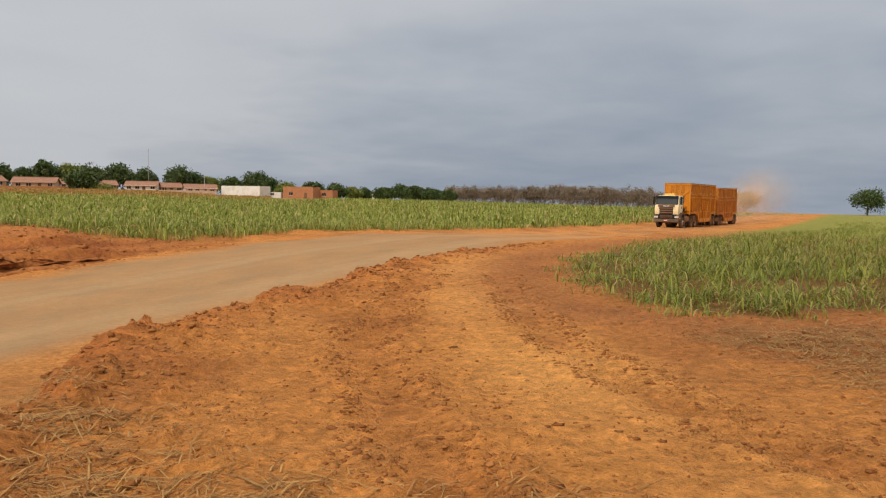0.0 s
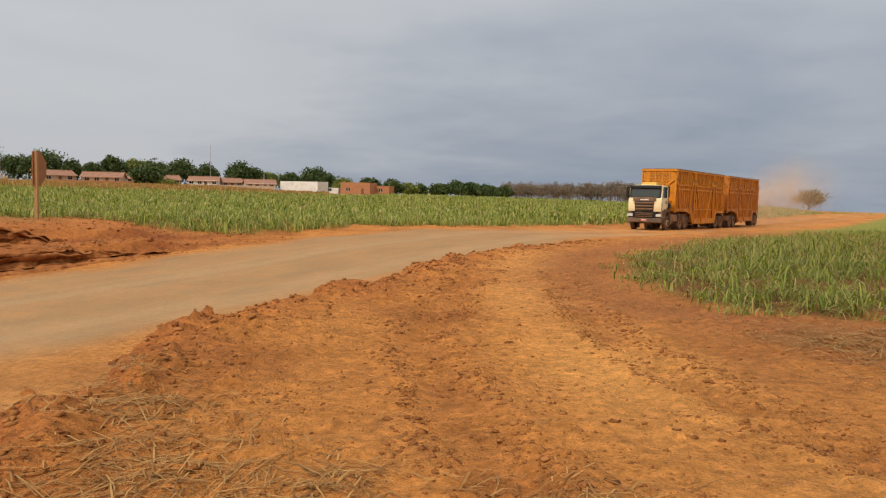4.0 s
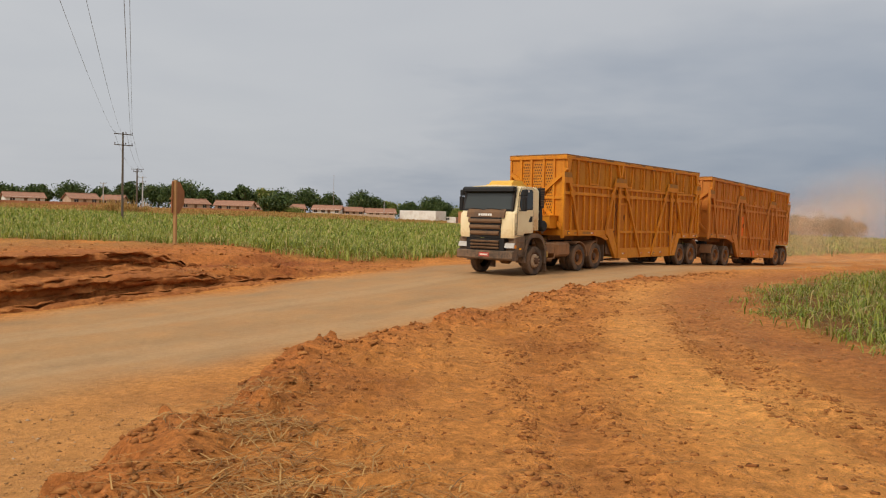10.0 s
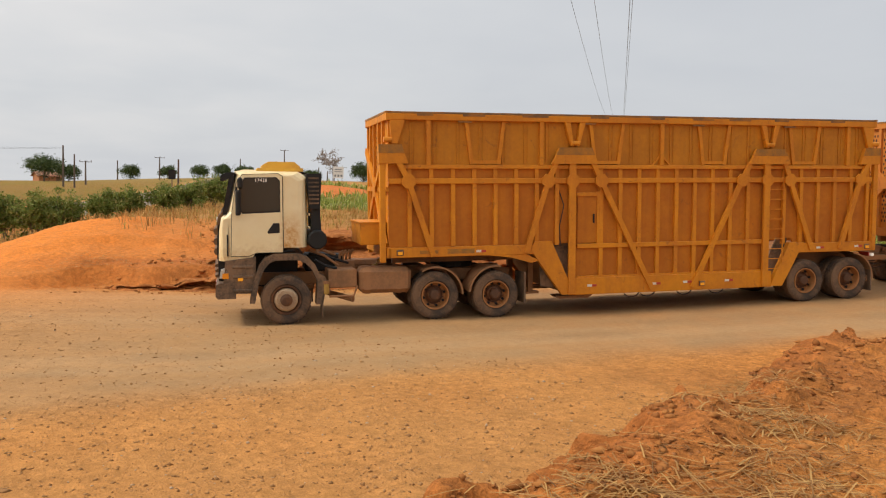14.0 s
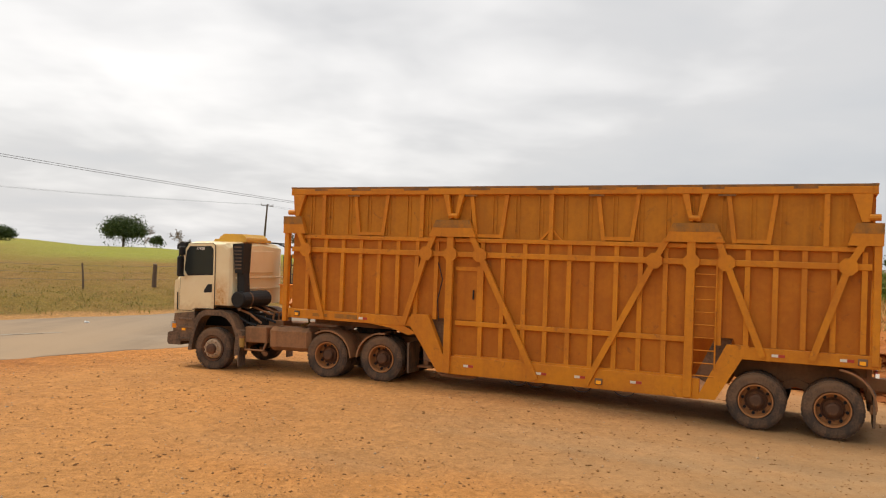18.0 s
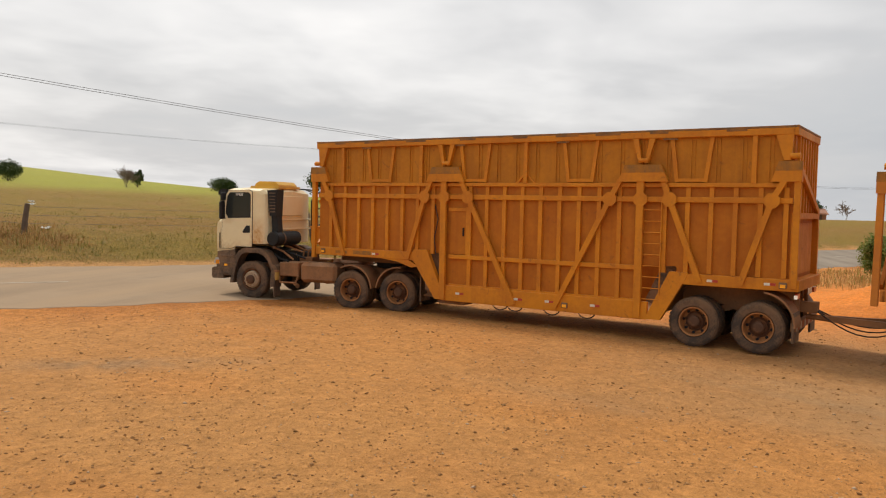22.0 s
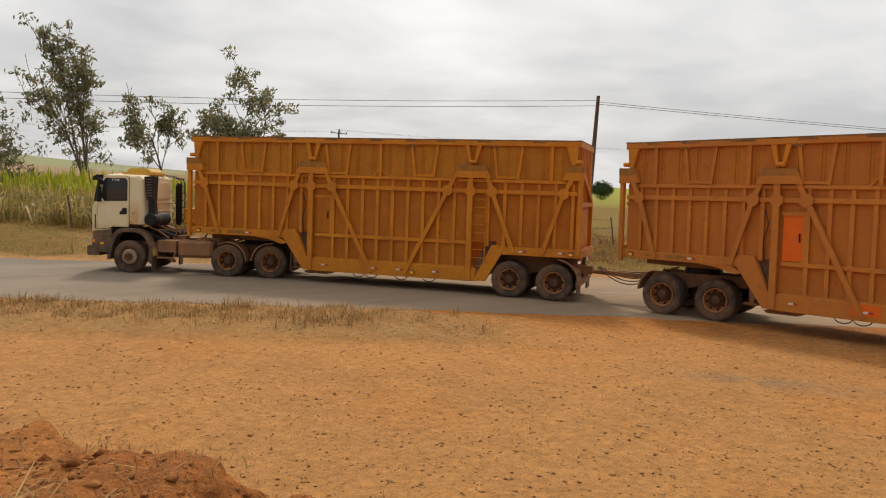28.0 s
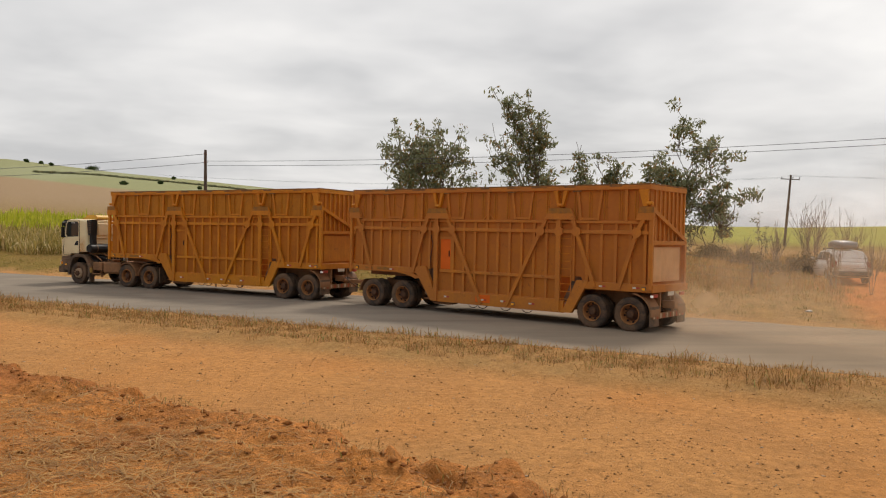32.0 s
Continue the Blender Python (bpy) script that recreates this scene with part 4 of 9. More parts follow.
M_TUSSOCK = leafy("olive_tussock", (0.10, 0.095, 0.02), (0.30, 0.25, 0.055), 0.7, (0.36, 0.25, 0.08), 0.3)
M_CORN = leafy("ripe_corn", (0.22, 0.185, 0.045), (0.54, 0.39, 0.125), 0.7, (0.60, 0.45, 0.22), 0.35)
M_TALL = leafy("yellow_green_cane", (0.30, 0.34, 0.02), (0.60, 0.57, 0.05), 0.6, (0.60, 0.52, 0.09), 0.4)
M_BUSH = leafy("bush_leaf", (0.10, 0.15, 0.025), (0.28, 0.30, 0.075), 0.6, (0.36, 0.30, 0.10), 0.35)
M_MANGO = leafy("mango_leaf", (0.028, 0.056, 0.014), (0.085, 0.12, 0.03), 0.5, (0.12, 0.14, 0.04), 0.1)
M_GUM = leafy("gum_tree_leaf", (0.15, 0.165, 0.085), (0.36, 0.36, 0.21), 0.55, (0.34, 0.22, 0.09), 0.45)
M_BROWNWOOD = leafy("bare_wood_twig", (0.15, 0.105, 0.075), (0.29, 0.21, 0.15), 0.8, (0.14, 0.15, 0.06), 0.1)
M_BARK = plain("grey_bark", (0.16, 0.115, 0.08), 0.9, 0.35, 5, relief=0.6)
M_TWIG = plain("dry_twig", (0.22, 0.165, 0.12), 0.9, 0.3, 5)


def tuft_field(name, n, x0, x1, y0, y1, keep, tall, blades, width, lean, mat, label, category):
    """Tufts of blades scattered where keep allows."""
    x, y = scatter(n, x0, x1, y0, y1, keep)
    me = blade_mesh(name, np.stack([x, y, height(x, y) - 0.02], 1), tall * RNG.uniform(0.35, 1.3, len(x)), blades, width, lean, mat, 0.14, 0.6)
    stuff(name, me, label, category)


def build_fields():
    # cane across the dirt road, thinner with distance
    def keep(x, y):
        ed = edge_distance(x, y, CANE_FAR)
        dd = np.hypot(x, y)
        rows = 0.55 + 0.45 * (np.sin((0.88 * x - 0.47 * y) * 4.3) > -0.2)
        return (ed > 0) * np.clip(1.25 * (34 / dd) ** 1.35, 0, 1) * rows * (1 - (dd > 150) * (x < -25)) * (np.hypot((x + 54) / 6, (y - 38.5) / 6) > 0.8)
    x, y = scatter(130000, -110, 80, 22, 192, keep)
    z = height(x, y)
    dd = np.hypot(x, y)
    near = dd < 60
    bare = np.clip(1 - 0.75 * np.exp(-(((x + 22) / 9) ** 2 + ((y - 40) / 7) ** 2)), 0.3, 1)
    me = blade_mesh("cane_field", np.stack([x, y, z - 0.03], 1)[near], (0.70 * bare * RNG.uniform(0.75, 1.15, len(x)))[near], 14, 0.036, 0.95, M_CANE, 0.22, 0.5, True)
    stuff("cane_field", me, "young green sugar cane in rows", "cane field")
    me = blade_mesh("cane_field", np.stack([x, y, z - 0.03], 1)[~near], (0.80 * RNG.uniform(0.75, 1.15, len(x)))[~near], 7, 0.11, 0.8, M_CANE, 0.45, 0.6)
    stuff("cane_field", me, "far rows of young green sugar cane", "cane field")

    def keep2(x, y):
        ed = edge_distance(x, y, CANE_NEAR) + 0.5 * wob(x, y, 1.3, 2)
        return (ed > 0) * np.clip((17 / np.hypot(x, y)) ** 1.5, 0, 1) * np.clip(1.0 - 1.6 * np.exp(-(((x - 8.5) / 3.6) ** 2 + ((y - 15.2) / 0.8) ** 2)), 0.12, 1)
    x, y = scatter(110000, 1.5, 125, 9, 120, keep2)
    me = blade_mesh("cane_patch", np.stack([x, y, height(x, y) - 0.02], 1), 0.55 * RNG.uniform(0.4, 1.25, len(x)) * (0.85 + 0.3 * wob(x, y, 1.4, 3)) * np.clip(0.55 + 0.25 * edge_distance(x, y, CANE_NEAR), 0.4, 1), 14, 0.019, 1.45, M_CANE_NEAR, 0.2, 0.45, True)
    stuff("cane_patch", me, "thick green young cane beside the dirt track", "cane field")
    # dry grass strip along the paved road
    def keep3(x, y):
        s, a, r, v = axes(x, y)
        return step(r, -20.6, -19.6) * step(-r, 16.6, 17.4) * step(1.0 - v, 0, 5) * np.clip(0.6 + 0.7 * wob(x, y, 0.8, 2), 0.2, 1)
    x, y = scatter(60000, -14, 22, -50, -4, keep3)
    me = blade_mesh("dry_grass_strip", np.stack([x, y, height(x, y) - 0.01], 1), 0.25 * RNG.uniform(0.25, 1.3, len(x)) * (0.4 + 1.2 * grain(x, y, 0.7, 31)), 9, 0.013, 1.3, M_STRIP, 0.12, 0.5)
    stuff("dry_grass_strip", me, "low dry brown grass along the asphalt edge", "grass")
    # verge and pasture beyond the asphalt
    def keep4(x, y):
        s, a, r, v = axes(x, y)
        q = -31.2 - r
        return step(q, 0.1, 0.6) * np.clip(1.1 - q / 22, 0.06, 1) * (0.5 + 0.5 * wob(x, y, 1.4, 5)) * step(track_distance(x, y, TRACK), 2.2, 3.4) * np.clip(40 / np.hypot(x, y), 0, 1)
    x, y = scatter(150000, -80, 30, -75, 50, keep4)
    me = blade_mesh("pasture_grass", np.stack([x, y, height(x, y) - 0.02], 1), 0.15 * RNG.uniform(0.4, 1.5, len(x)), 7, 0.022, 1.3, M_PASTURE, 0.2, 0.5)
    stuff("pasture_grass", me, "short patchy pasture grass, green and brown", "grass")
    # rank tussocks along the foot of the verge
    def keep12(x, y):
        s, a, r, v = axes(x, y)
        q = -31.2 - r
        return step(q, 0.6, 1.2) * np.exp(-((q - 2.8) / 2.2) ** 2) * (0.12 + 0.88 * (wob(x, y, 1.3, 8) > 0.0)) * step(v, 3, 6) * np.clip(40 / np.hypot(x, y), 0, 1)
    tuft_field("tussocks", 26000, -75, -15, -35, 40, keep12, 0.24, 8, 0.02, 1.1, M_TUSSOCK, "rank olive tussocks along the road verge", "grass")
    # dry weeds along the fence beside the side track
    def keep13(x, y):
        s, a, r, v = axes(x, y)
        return step(-r, 33.2, 35) * step(r, -41.5, -39) * step(v, 1.5, 3.5) * step(12 - v, 0, 4) * (0.15 + 0.85 * (wob(x, y, 1.1, 9) > 0.05)) * step(track_distance(x, y, TRACK), 2.0, 3.0)
    tuft_field("dry_weeds", 15000, -40, -22, -40, -14, keep13, 0.42, 9, 0.018, 0.75, M_STRIP, "matted dry weeds along the fence", "weeds")
    # tall dry grass round the side track
    def keep8(x, y):
        s, a, r, v = axes(x, y)
        return (r < -34.8) * (r > -56) * (v < 3 + 0.8 * wob(x, y, 2, 1)) * (v > 0.36 * r - 1) * np.clip(0.25 + 0.5 * step(-r, 36, 39) + 0.4 * wob(x, y, 1.7, 4), 0.05, 1) * step(track_distance(x, y, TRACK), 1.6, 3.0)
    x, y = scatter(52000, -45, 0, -62, -18, keep8)
    s, a, r, v = axes(x, y)
    me = blade_mesh("tall_dry_grass", np.stack([x, y, height(x, y) - 0.02], 1), (0.22 + 0.42 * step(-r, 36, 40)) * RNG.uniform(0.4, 1.3, len(x)), 8, 0.024, 0.55, M_DRY, 0.16, 0.7)
    stuff("tall_dry_grass", me, "tall dry brown grass and weeds", "grass")
    # ripe corn and yellow cane behind the far verge
    def keep5(x, y):
        s, a, r, v = axes(x, y)
        return (r < -38.2) * (r > -50) * (v < 0.36 * r + 4) * np.clip(1.2 - np.abs(r + 41) / 12, 0.25, 1)
    x, y = scatter(16000, -25, 75, -95, -20, keep5)
    me = blade_mesh("corn_field", np.stack([x, y, height(x, y) - 0.02], 1), 1.75 * RNG.uniform(0.8, 1.15, len(x)), 10, 0.085, 0.6, M_CORN, 0.2, 0.6)
    stuff("corn_field", me, "ripening brown and green corn stalks", "corn field")
    def keep6(x, y):
        s, a, r, v = axes(x, y)
        return (r < -50) * (r > -75) * (v < 0.36 * r + 4) * np.clip(1.2 - np.abs(r + 52) / 20, 0.2, 1)
    x, y = scatter(14000, -30, 85, -125, -35, keep6)
    me = blade_mesh("tall_cane_field", np.stack([x, y, height(x, y) - 0.02], 1), 2.2 * RNG.uniform(0.85, 1.1, len(x)), 10, 0.12, 0.28, M_TALL, 0.28)
    stuff("tall_cane_field", me, "tall yellow-green sugar cane behind the corn", "cane field")
    # tall dry clump beside the power poles, and a brown strip before the town
    def keep9(x, y):
        cx, cy, _ = (-84.3, 125.0, 0)
        return np.exp(-(((x - cx) / 3.2) ** 2 + ((y - cy) / 2.2) ** 2))
    tuft_field("dry_grass_clump", 2600, -95, -74, 115, 135, keep9, 3.75 - hgt(-84.3, 125.0), 12, 0.07, 0.5, M_DRY, "tall clump of straw-coloured dry grass", "grass")
    def keep10(x, y):
        az, dd = np.degrees(np.arctan2(-x, y)), np.hypot(x, y)
        return (az > 12) * (az < 48) * (dd > 152) * (dd < 226) * (0.4 + 0.6 * (wob(x, y, 9, 2) > 0))
    tuft_field("dry_grass_strip", 20000, -165, -30, 100, 225, keep10, 0.6, 6, 0.16, 0.8, M_DRY, "strip of dry brown grass before the houses", "grass")
    # withered grass on the crumbled rim behind the standpoint
    def keep11(x, y):
        d = edge_distance(x, y, RAISED)
        return np.exp(-((d - 0.3) / 0.7) ** 2) * (y < -4) * (0.1 + 0.9 * (wob(x, y, 0.9, 6) > 0.1))
    tuft_field("withered_grass", 9000, -5, 10, -22, -4, keep11, 0.10, 8, 0.008, 1.3, M_STRIP, "withered trampled grass on the crumbled rim", "grass")
    # dry weeds beside the spoil heap and on the bank
    def keep7(x, y):
        s, a, r, v = axes(x, y)
        f = -s - 22.3
        on = (f > 1) * (a < 8) * (a > -16) * (r > -19) * step(np.hypot(x + 30, y - 7), 3, 7)
        return on * (0.35 + 0.65 * (wob(x, y, 2.2, 1) > 0)) * step(edge_distance(x, y, CANE_FAR), 1, -1) * step(f, 3, 10)
    x, y = scatter(20000, -75, -20, -12, 45, keep7)
    me = blade_mesh("dry_weeds", np.stack([x, y, height(x, y) - 0.02], 1), 0.42 * RNG.uniform(0.4, 1.4, len(x)), 6, 0.03, 0.6, M_DRY, 0.14)
    stuff("dry_weeds", me, "dry straw-coloured weeds beside the earth heap", "weeds")


build_fields()


def straw_mesh(name, P, size, mat, thick=0.0024):
    """Flat-lying stalks and leaf scraps."""
    m = len(P)
    th, tilt = RNG.uniform(0, 2 * math.pi, m), RNG.normal(0, 0.03, m)
    d = np.stack([np.cos(th), np.sin(th), tilt], 1)
    side = np.stack([-np.sin(th), np.cos(th), np.zeros(m)], 1)
    L = (size * RNG.lognormal(0, 0.5, m))[:, None]
    w = (thick * RNG.uniform(0.6, 2.4, m))[:, None]
    mid = P + np.stack([np.zeros(m), np.zeros(m), np.abs(RNG.normal(0, 0.012, m))], 1)
    a, b = P - d * L / 2, P + d * L / 2
    a[:, 2], b[:, 2] = np.maximum(a[:, 2], P[:, 2] - 0.01), np.maximum(b[:, 2], P[:, 2] - 0.01)
    V = np.stack([a - side * w, a + side * w, mid - side * w, mid + side * w, b - side * w * 0.6, b + side * w * 0.6], 1).reshape(-1, 3)
    k = np.arange(m)[:, None] * 6
    return mesh_from(name, V, np.concatenate([k + np.array([[0, 1, 3, 2]]), k + np.array([[2, 3, 5, 4]])], 1).reshape(-1, 4), mat)


def rock_mesh(name, P, size, mat, flat=0.65, small=False):
    """Clods and stones: squashed, dented octahedra with split faces."""
    base = np.array([[1, 0, 0], [-1, 0, 0], [0, 1, 0], [0, -1, 0], [0.15, -0.1, 1], [0, 0, -1], [.6, .6, .5], [-.6, .6, .45], [-.6, -.6, .5], [.6, -.6, .45]])
    fac = np.array([[0, 6, 4], [6, 2, 4], [2, 7, 4], [7, 1, 4], [1, 8, 4], [8, 3, 4], [3, 9, 4], [9, 0, 4], [0, 2, 6], [2, 1, 7], [1, 3, 8], [3, 0, 9], [2, 0, 5], [1, 2, 5], [3, 1, 5], [0, 3, 5]])
    if small:
        base, fac = base[:6], np.array([[0, 2, 4], [2, 1, 4], [1, 3, 4], [3, 0, 4], [2, 0, 5], [1, 2, 5], [3, 1, 5], [0, 3, 5]])
    nb, m = len(base), len(P)
    sc = (size * np.clip(RNG.lognormal(0, 0.5, m), 0.3, 2.3))[:, None, None] * RNG.uniform(0.6, 1.2, (m, 1, 3)) * np.array([1, 1, flat])
    th = RNG.uniform(0, 2 * math.pi, m)
    rot = np.zeros((m, 3, 3))
    rot[:, 0, 0] = rot[:, 1, 1] = np.cos(th)
    rot[:, 0, 1], rot[:, 1, 0], rot[:, 2, 2] = -np.sin(th), np.sin(th), 1
    V = (base[None] * RNG.uniform(0.5, 1.4, (m, nb, 1)) + RNG.normal(0, 0.12, (m, nb, 3))) * sc
    V = np.einsum("mij,mkj->mki", rot, V) + P[:, None, :]
    F = (np.arange(m)[:, None, None] * nb + fac[None]).reshape(-1, 3)
    return mesh_from(name, V.reshape(-1, 3), F, mat)


def island_soil(name, a, b, c=None):
    m, nt, bs = graph(name)
    r = nt.nodes.new("ShaderNodeNewGeometry").outputs["Random Per Island"]
    co = object_co(nt)
    col = blend(nt, r, a, b)
    if c:
        col = blend(nt, span(nt, r, 0.90, 0.92), col, c)
    n = noise_tex(nt, 25, 4, 0.6, co)
    nt.links.new(blend(nt, calc(nt, "MULTIPLY", n, 0.5), col, tuple(v * 0.6 for v in a)), bs.inputs["Base Color"])
    bs.inputs["Roughness"].default_value, bs.inputs["Specular IOR Level"].default_value = 0.95, 0.1
    bump(nt, bs, n, 0.6, 0.02)
    return m


M_CLOD = island_soil("red_clod", (0.24, 0.085, 0.026), (0.46, 0.195, 0.058))
M_BANK = island_soil("bank_earth", (0.34, 0.115, 0.036), (0.52, 0.21, 0.06))
M_GRAVEL = island_soil("road_gravel", (0.27, 0.135, 0.055), (0.50, 0.28, 0.12), (0.52, 0.38, 0.25))


def build_litter():
    def zip3(x, y, up):
        return np.stack([x, y, height(x, y) + up], 1)
    # clods along the ragged edge of the raised ground and on the bank
    def keep(x, y):
        d = edge_distance(x, y, RAISED)
        s, a, r, v = axes(x, y)
        return np.exp(-((d - 0.3) / 0.75) ** 2) * (a < 28) * (0.4 + 0.6 * (wob(x, y, 0.8, 3) > 0)) * (d > -0.3) * np.where(y < -4, 0.4, 1.0) * (np.hypot(x, y) > 3.2)
    x, y = scatter(120000, -8, 12, -22, 30, keep)
    stuff("clods", rock_mesh("clods", zip3(x, y, 0.003), 0.024, M_CLOD), "broken red earth clods along the bank edge", "clods")
    def keep(x, y):
        s, a, r, v = axes(x, y)
        f = -s - 22.3
        return (f > -0.8) * (f < 9) * (np.hypot(x + 30, y - 5) > 9) * (a < 24) * (a > -8) * (r > -16) * np.clip(1.2 - np.abs(f - 1) / 8, 0.15, 1)
    x, y = scatter(16000, -45, -5, -5, 35, keep)
    stuff("clods", rock_mesh("clods", zip3(x, y, 0.0), 0.038, M_CLOD), "red clods on the scraped roadside bank", "clods")
    # big broken lumps of the undercut bank
    def keep(x, y):
        s, a, r, v = axes(x, y)
        f = -s - 22.3 + 0.4 * wob(x, y, 1.7, 3.0)
        on = np.maximum(np.exp(-((f - 0.25) / 0.45) ** 2), 0.8 * np.exp(-((f - 1.9) / 0.6) ** 2)) + 0.12 * (f > 0) * (f < 4)
        return np.clip(on, 0, 1) * (a < 18) * (a > -6) * (r > -14) * (np.hypot(x + 30, y - 5) > 9) * (0.2 + 0.8 * (wob(x, y, 1.3, 5) > -0.1))
    x, y = scatter(14000, -45, -5, -5, 35, keep)
    stuff("bank_lumps", rock_mesh("bank_lumps", zip3(x, y, 0.0), 0.062, M_BANK, 0.8), "broken lumps of dark red earth on the bank face", "earth lumps")
    # loose stones all over the raised ground
    def keep(x, y):
        dd = np.hypot(x, y)
        return (edge_distance(x, y, RAISED) > 0.3) * (dd > 2.5) * np.clip((6 / dd) ** 1.7, 0, 1) * (0.25 + 0.75 * (wob(x, y, 1.5, 6) > 0))
    x, y = scatter(120000, -6, 16, -14, 24, keep)
    stuff("loose_stones", rock_mesh("loose_stones", zip3(x, y, 0.001), 0.0125, M_CLOD, 0.65, True), "loose crumbs of orange earth and stones", "stones")
    def keep(x, y):
        dd = np.hypot(x, y)
        return (edge_distance(x, y, RAISED) > 0.2) * (dd > 3.2) * np.clip((7 / dd) ** 1.5, 0, 1) * (0.2 + 0.8 * (wob(x, y, 1.9, 2) > 0.2))
    x, y = scatter(16000, -6, 14, -14, 22, keep)
    stuff("clods", rock_mesh("clods", zip3(x, y, 0.0), 0.022, M_CLOD, 0.5), "larger crumbled earth clods lying about", "clods")
    # crumbs pressed out along the tyre tracks
    def keep(x, y):
        e = np.minimum(*[np.abs(track_distance(x, y, q)) for q in RUTS])
        return np.exp(-((e - 0.30) / 0.14) ** 2) * (0.25 + 0.75 * (wob(x, y, 1.2, 7) > -0.1))
    x, y = scatter(26000, -2.5, 4.5, 3, 17, keep)
    stuff("clods", rock_mesh("clods", zip3(x, y, 0.002), 0.016, M_CLOD, 0.6), "crumbled earth along the tyre tracks", "clods")
    # gravel on the pale apron
    def keep(x, y):
        dd = np.hypot(x, y)
        s, a, r, v = axes(x, y)
        return (edge_distance(x, y, RAISED) < -0.2) * (r > -19.5) * (a < 6) * (s > -21) * np.clip((9 / dd) ** 1.6, 0, 1)
    x, y = scatter(115000, -26, 16, -26, 10, keep)
    stuff("gravel", rock_mesh("gravel", zip3(x, y, 0.002), 0.014, M_GRAVEL, 0.65, True), "scattered gravel on the hard-packed apron", "gravel")
    def keep(x, y):
        s, a, r, v = axes(x, y)
        return (edge_distance(x, y, RAISED) < -0.2) * (r > -19.5) * (a < 7) * (s > -21) * (0.2 + 0.8 * (wob(x, y, 1.6, 4) > 0.1))
    x, y = scatter(3200, -26, 12, -26, 8, keep)
    stuff("pebbles", rock_mesh("pebbles", zip3(x, y, 0.003), 0.019, M_GRAVEL, 0.6), "brown pebbles and clods on the apron", "pebbles")
    # straw: heaps near the camera, along the bank foot and beside the cane
    heaps = [(-1.9, 4.3, 0.75), (-0.9, 4.0, 0.55), (0.4, 3.9, 0.5), (-2.7, 5.6, 0.5), (-3.4, 6.6, 0.5), (4.4, 9.6, 0.8), (5.3, 9.8, 0.9), (4.4, 8.4, 0.8), (3.6, 9.3, 0.6), (4.2, 7.2, 0.7), (5.2, 8.2, 1.0), (6.5, 9.5, 1.3), (7.2, 8.2, 1.3), (-2.6, 3.4, 0.6), (2.2, -9.5, 1.3), (1.2, -8.2, 1.1), (3.8, -11.5, 1.3), (0.2, -7.2, 0.7), (3.2, -9, 1.2), (-5.1, 11.0, 0.7), (-4.0, 15.2, 0.8), (-20.4, 11.2, 1.2), (-18.6, 13.4, 1.2), (-22.5, 8.5, 1.2)]
    pts = np.concatenate([np.stack([RNG.normal(cx, rr * 0.6, int(760 * rr)), RNG.normal(cy, rr * 0.6, int(760 * rr))], 1) for cx, cy, rr in heaps])
    stuff("straw", straw_mesh("straw", zip3(pts[:, 0], pts[:, 1], 0.012), 0.19, M_STRAW), "trampled heaps of dry cane straw", "straw")
    # scraps of straw on the ledge of the bank
    a = RNG.uniform(0, 17, 1500)
    a = a[np.sin(a * 1.9) + 0.6 * np.sin(a * 4.7) > -0.3]
    s = RNG.normal(-23.3, 0.45, len(a))
    stuff("straw", straw_mesh("straw", zip3(0.88 * s + 0.47 * a, -0.47 * s + 0.88 * a, 0.03), 0.26, M_STRAW, 0.007), "dry straw caught on the ledge of the bank", "straw")
    def keep(x, y):
        d = edge_distance(x, y, RAISED)
        ce = edge_distance(x, y, CANE_NEAR)
        return np.clip(np.exp(-((ce + 1.0) / 0.9) ** 2) + 0.10 * (d > 0) * np.clip(6 / np.hypot(x, y), 0, 1) + 0.25 * np.exp(-((d - 0.2) / 1.0) ** 2) * (y < -6), 0, 1) * (np.hypot(x, y) > 2.6)
    x, y = scatter(48000, -7, 20, -20, 24, keep)
    stuff("straw", straw_mesh("straw", zip3(x, y, 0.01), 0.16, M_STRAW), "loose dry cane straw on the ground", "straw")


build_litter()

# ---- the cane road train: tractor, two trailers and the dolly between them ----
WHEEL_R = 0.51


def tyre_mesh(width):
    r, h = WHEEL_R, width / 2
    bm = bmesh.new()
    lathe(bm, [(0.30, -h * 0.72), (0.33, -h * 0.98), (0.43, -h), (0.475, -h * 0.93), (0.502, -h * 0.72), (r, -h * 0.3), (r, -h * 0.08), (0.497, -h * 0.05), (0.497, h * 0.05),
               (r, h * 0.08), (r, h * 0.3), (0.502, h * 0.72), (0.475, h * 0.93), (0.43, h), (0.33, h * 0.98), (0.30, h * 0.72)], sides=36)
    # shoulder lugs
    for k in range(36):
        t = 2 * math.pi * (k + 0.5) / 36
        for sg in (-1, 1):
            c = Vector((math.cos(t) * 0.503, sg * h * 0.62, math.sin(t) * 0.503))
            d = Vector((-math.sin(t), 0, math.cos(t)))
            beam(bm, c - d * 0.028, c + d * 0.028, 0.016, h * 0.5, Vector((0, 1, 0)))
    return bm


def rim_mesh(front):
    bm = bmesh.new()
    if front:
        return lathe(bm, [(0.305, 0.10), (0.302, 0.135), (0.285, 0.135), (0.262, 0.11), (0.245, 0.05), (0.215, 0.03)], sides=30)
    return lathe(bm, [(0.305, 0.13), (0.302, 0.158), (0.280, 0.155), (0.270, 0.08), (0.266, 0.0), (0.255, -0.025), (0.205, -0.03)], sides=30)


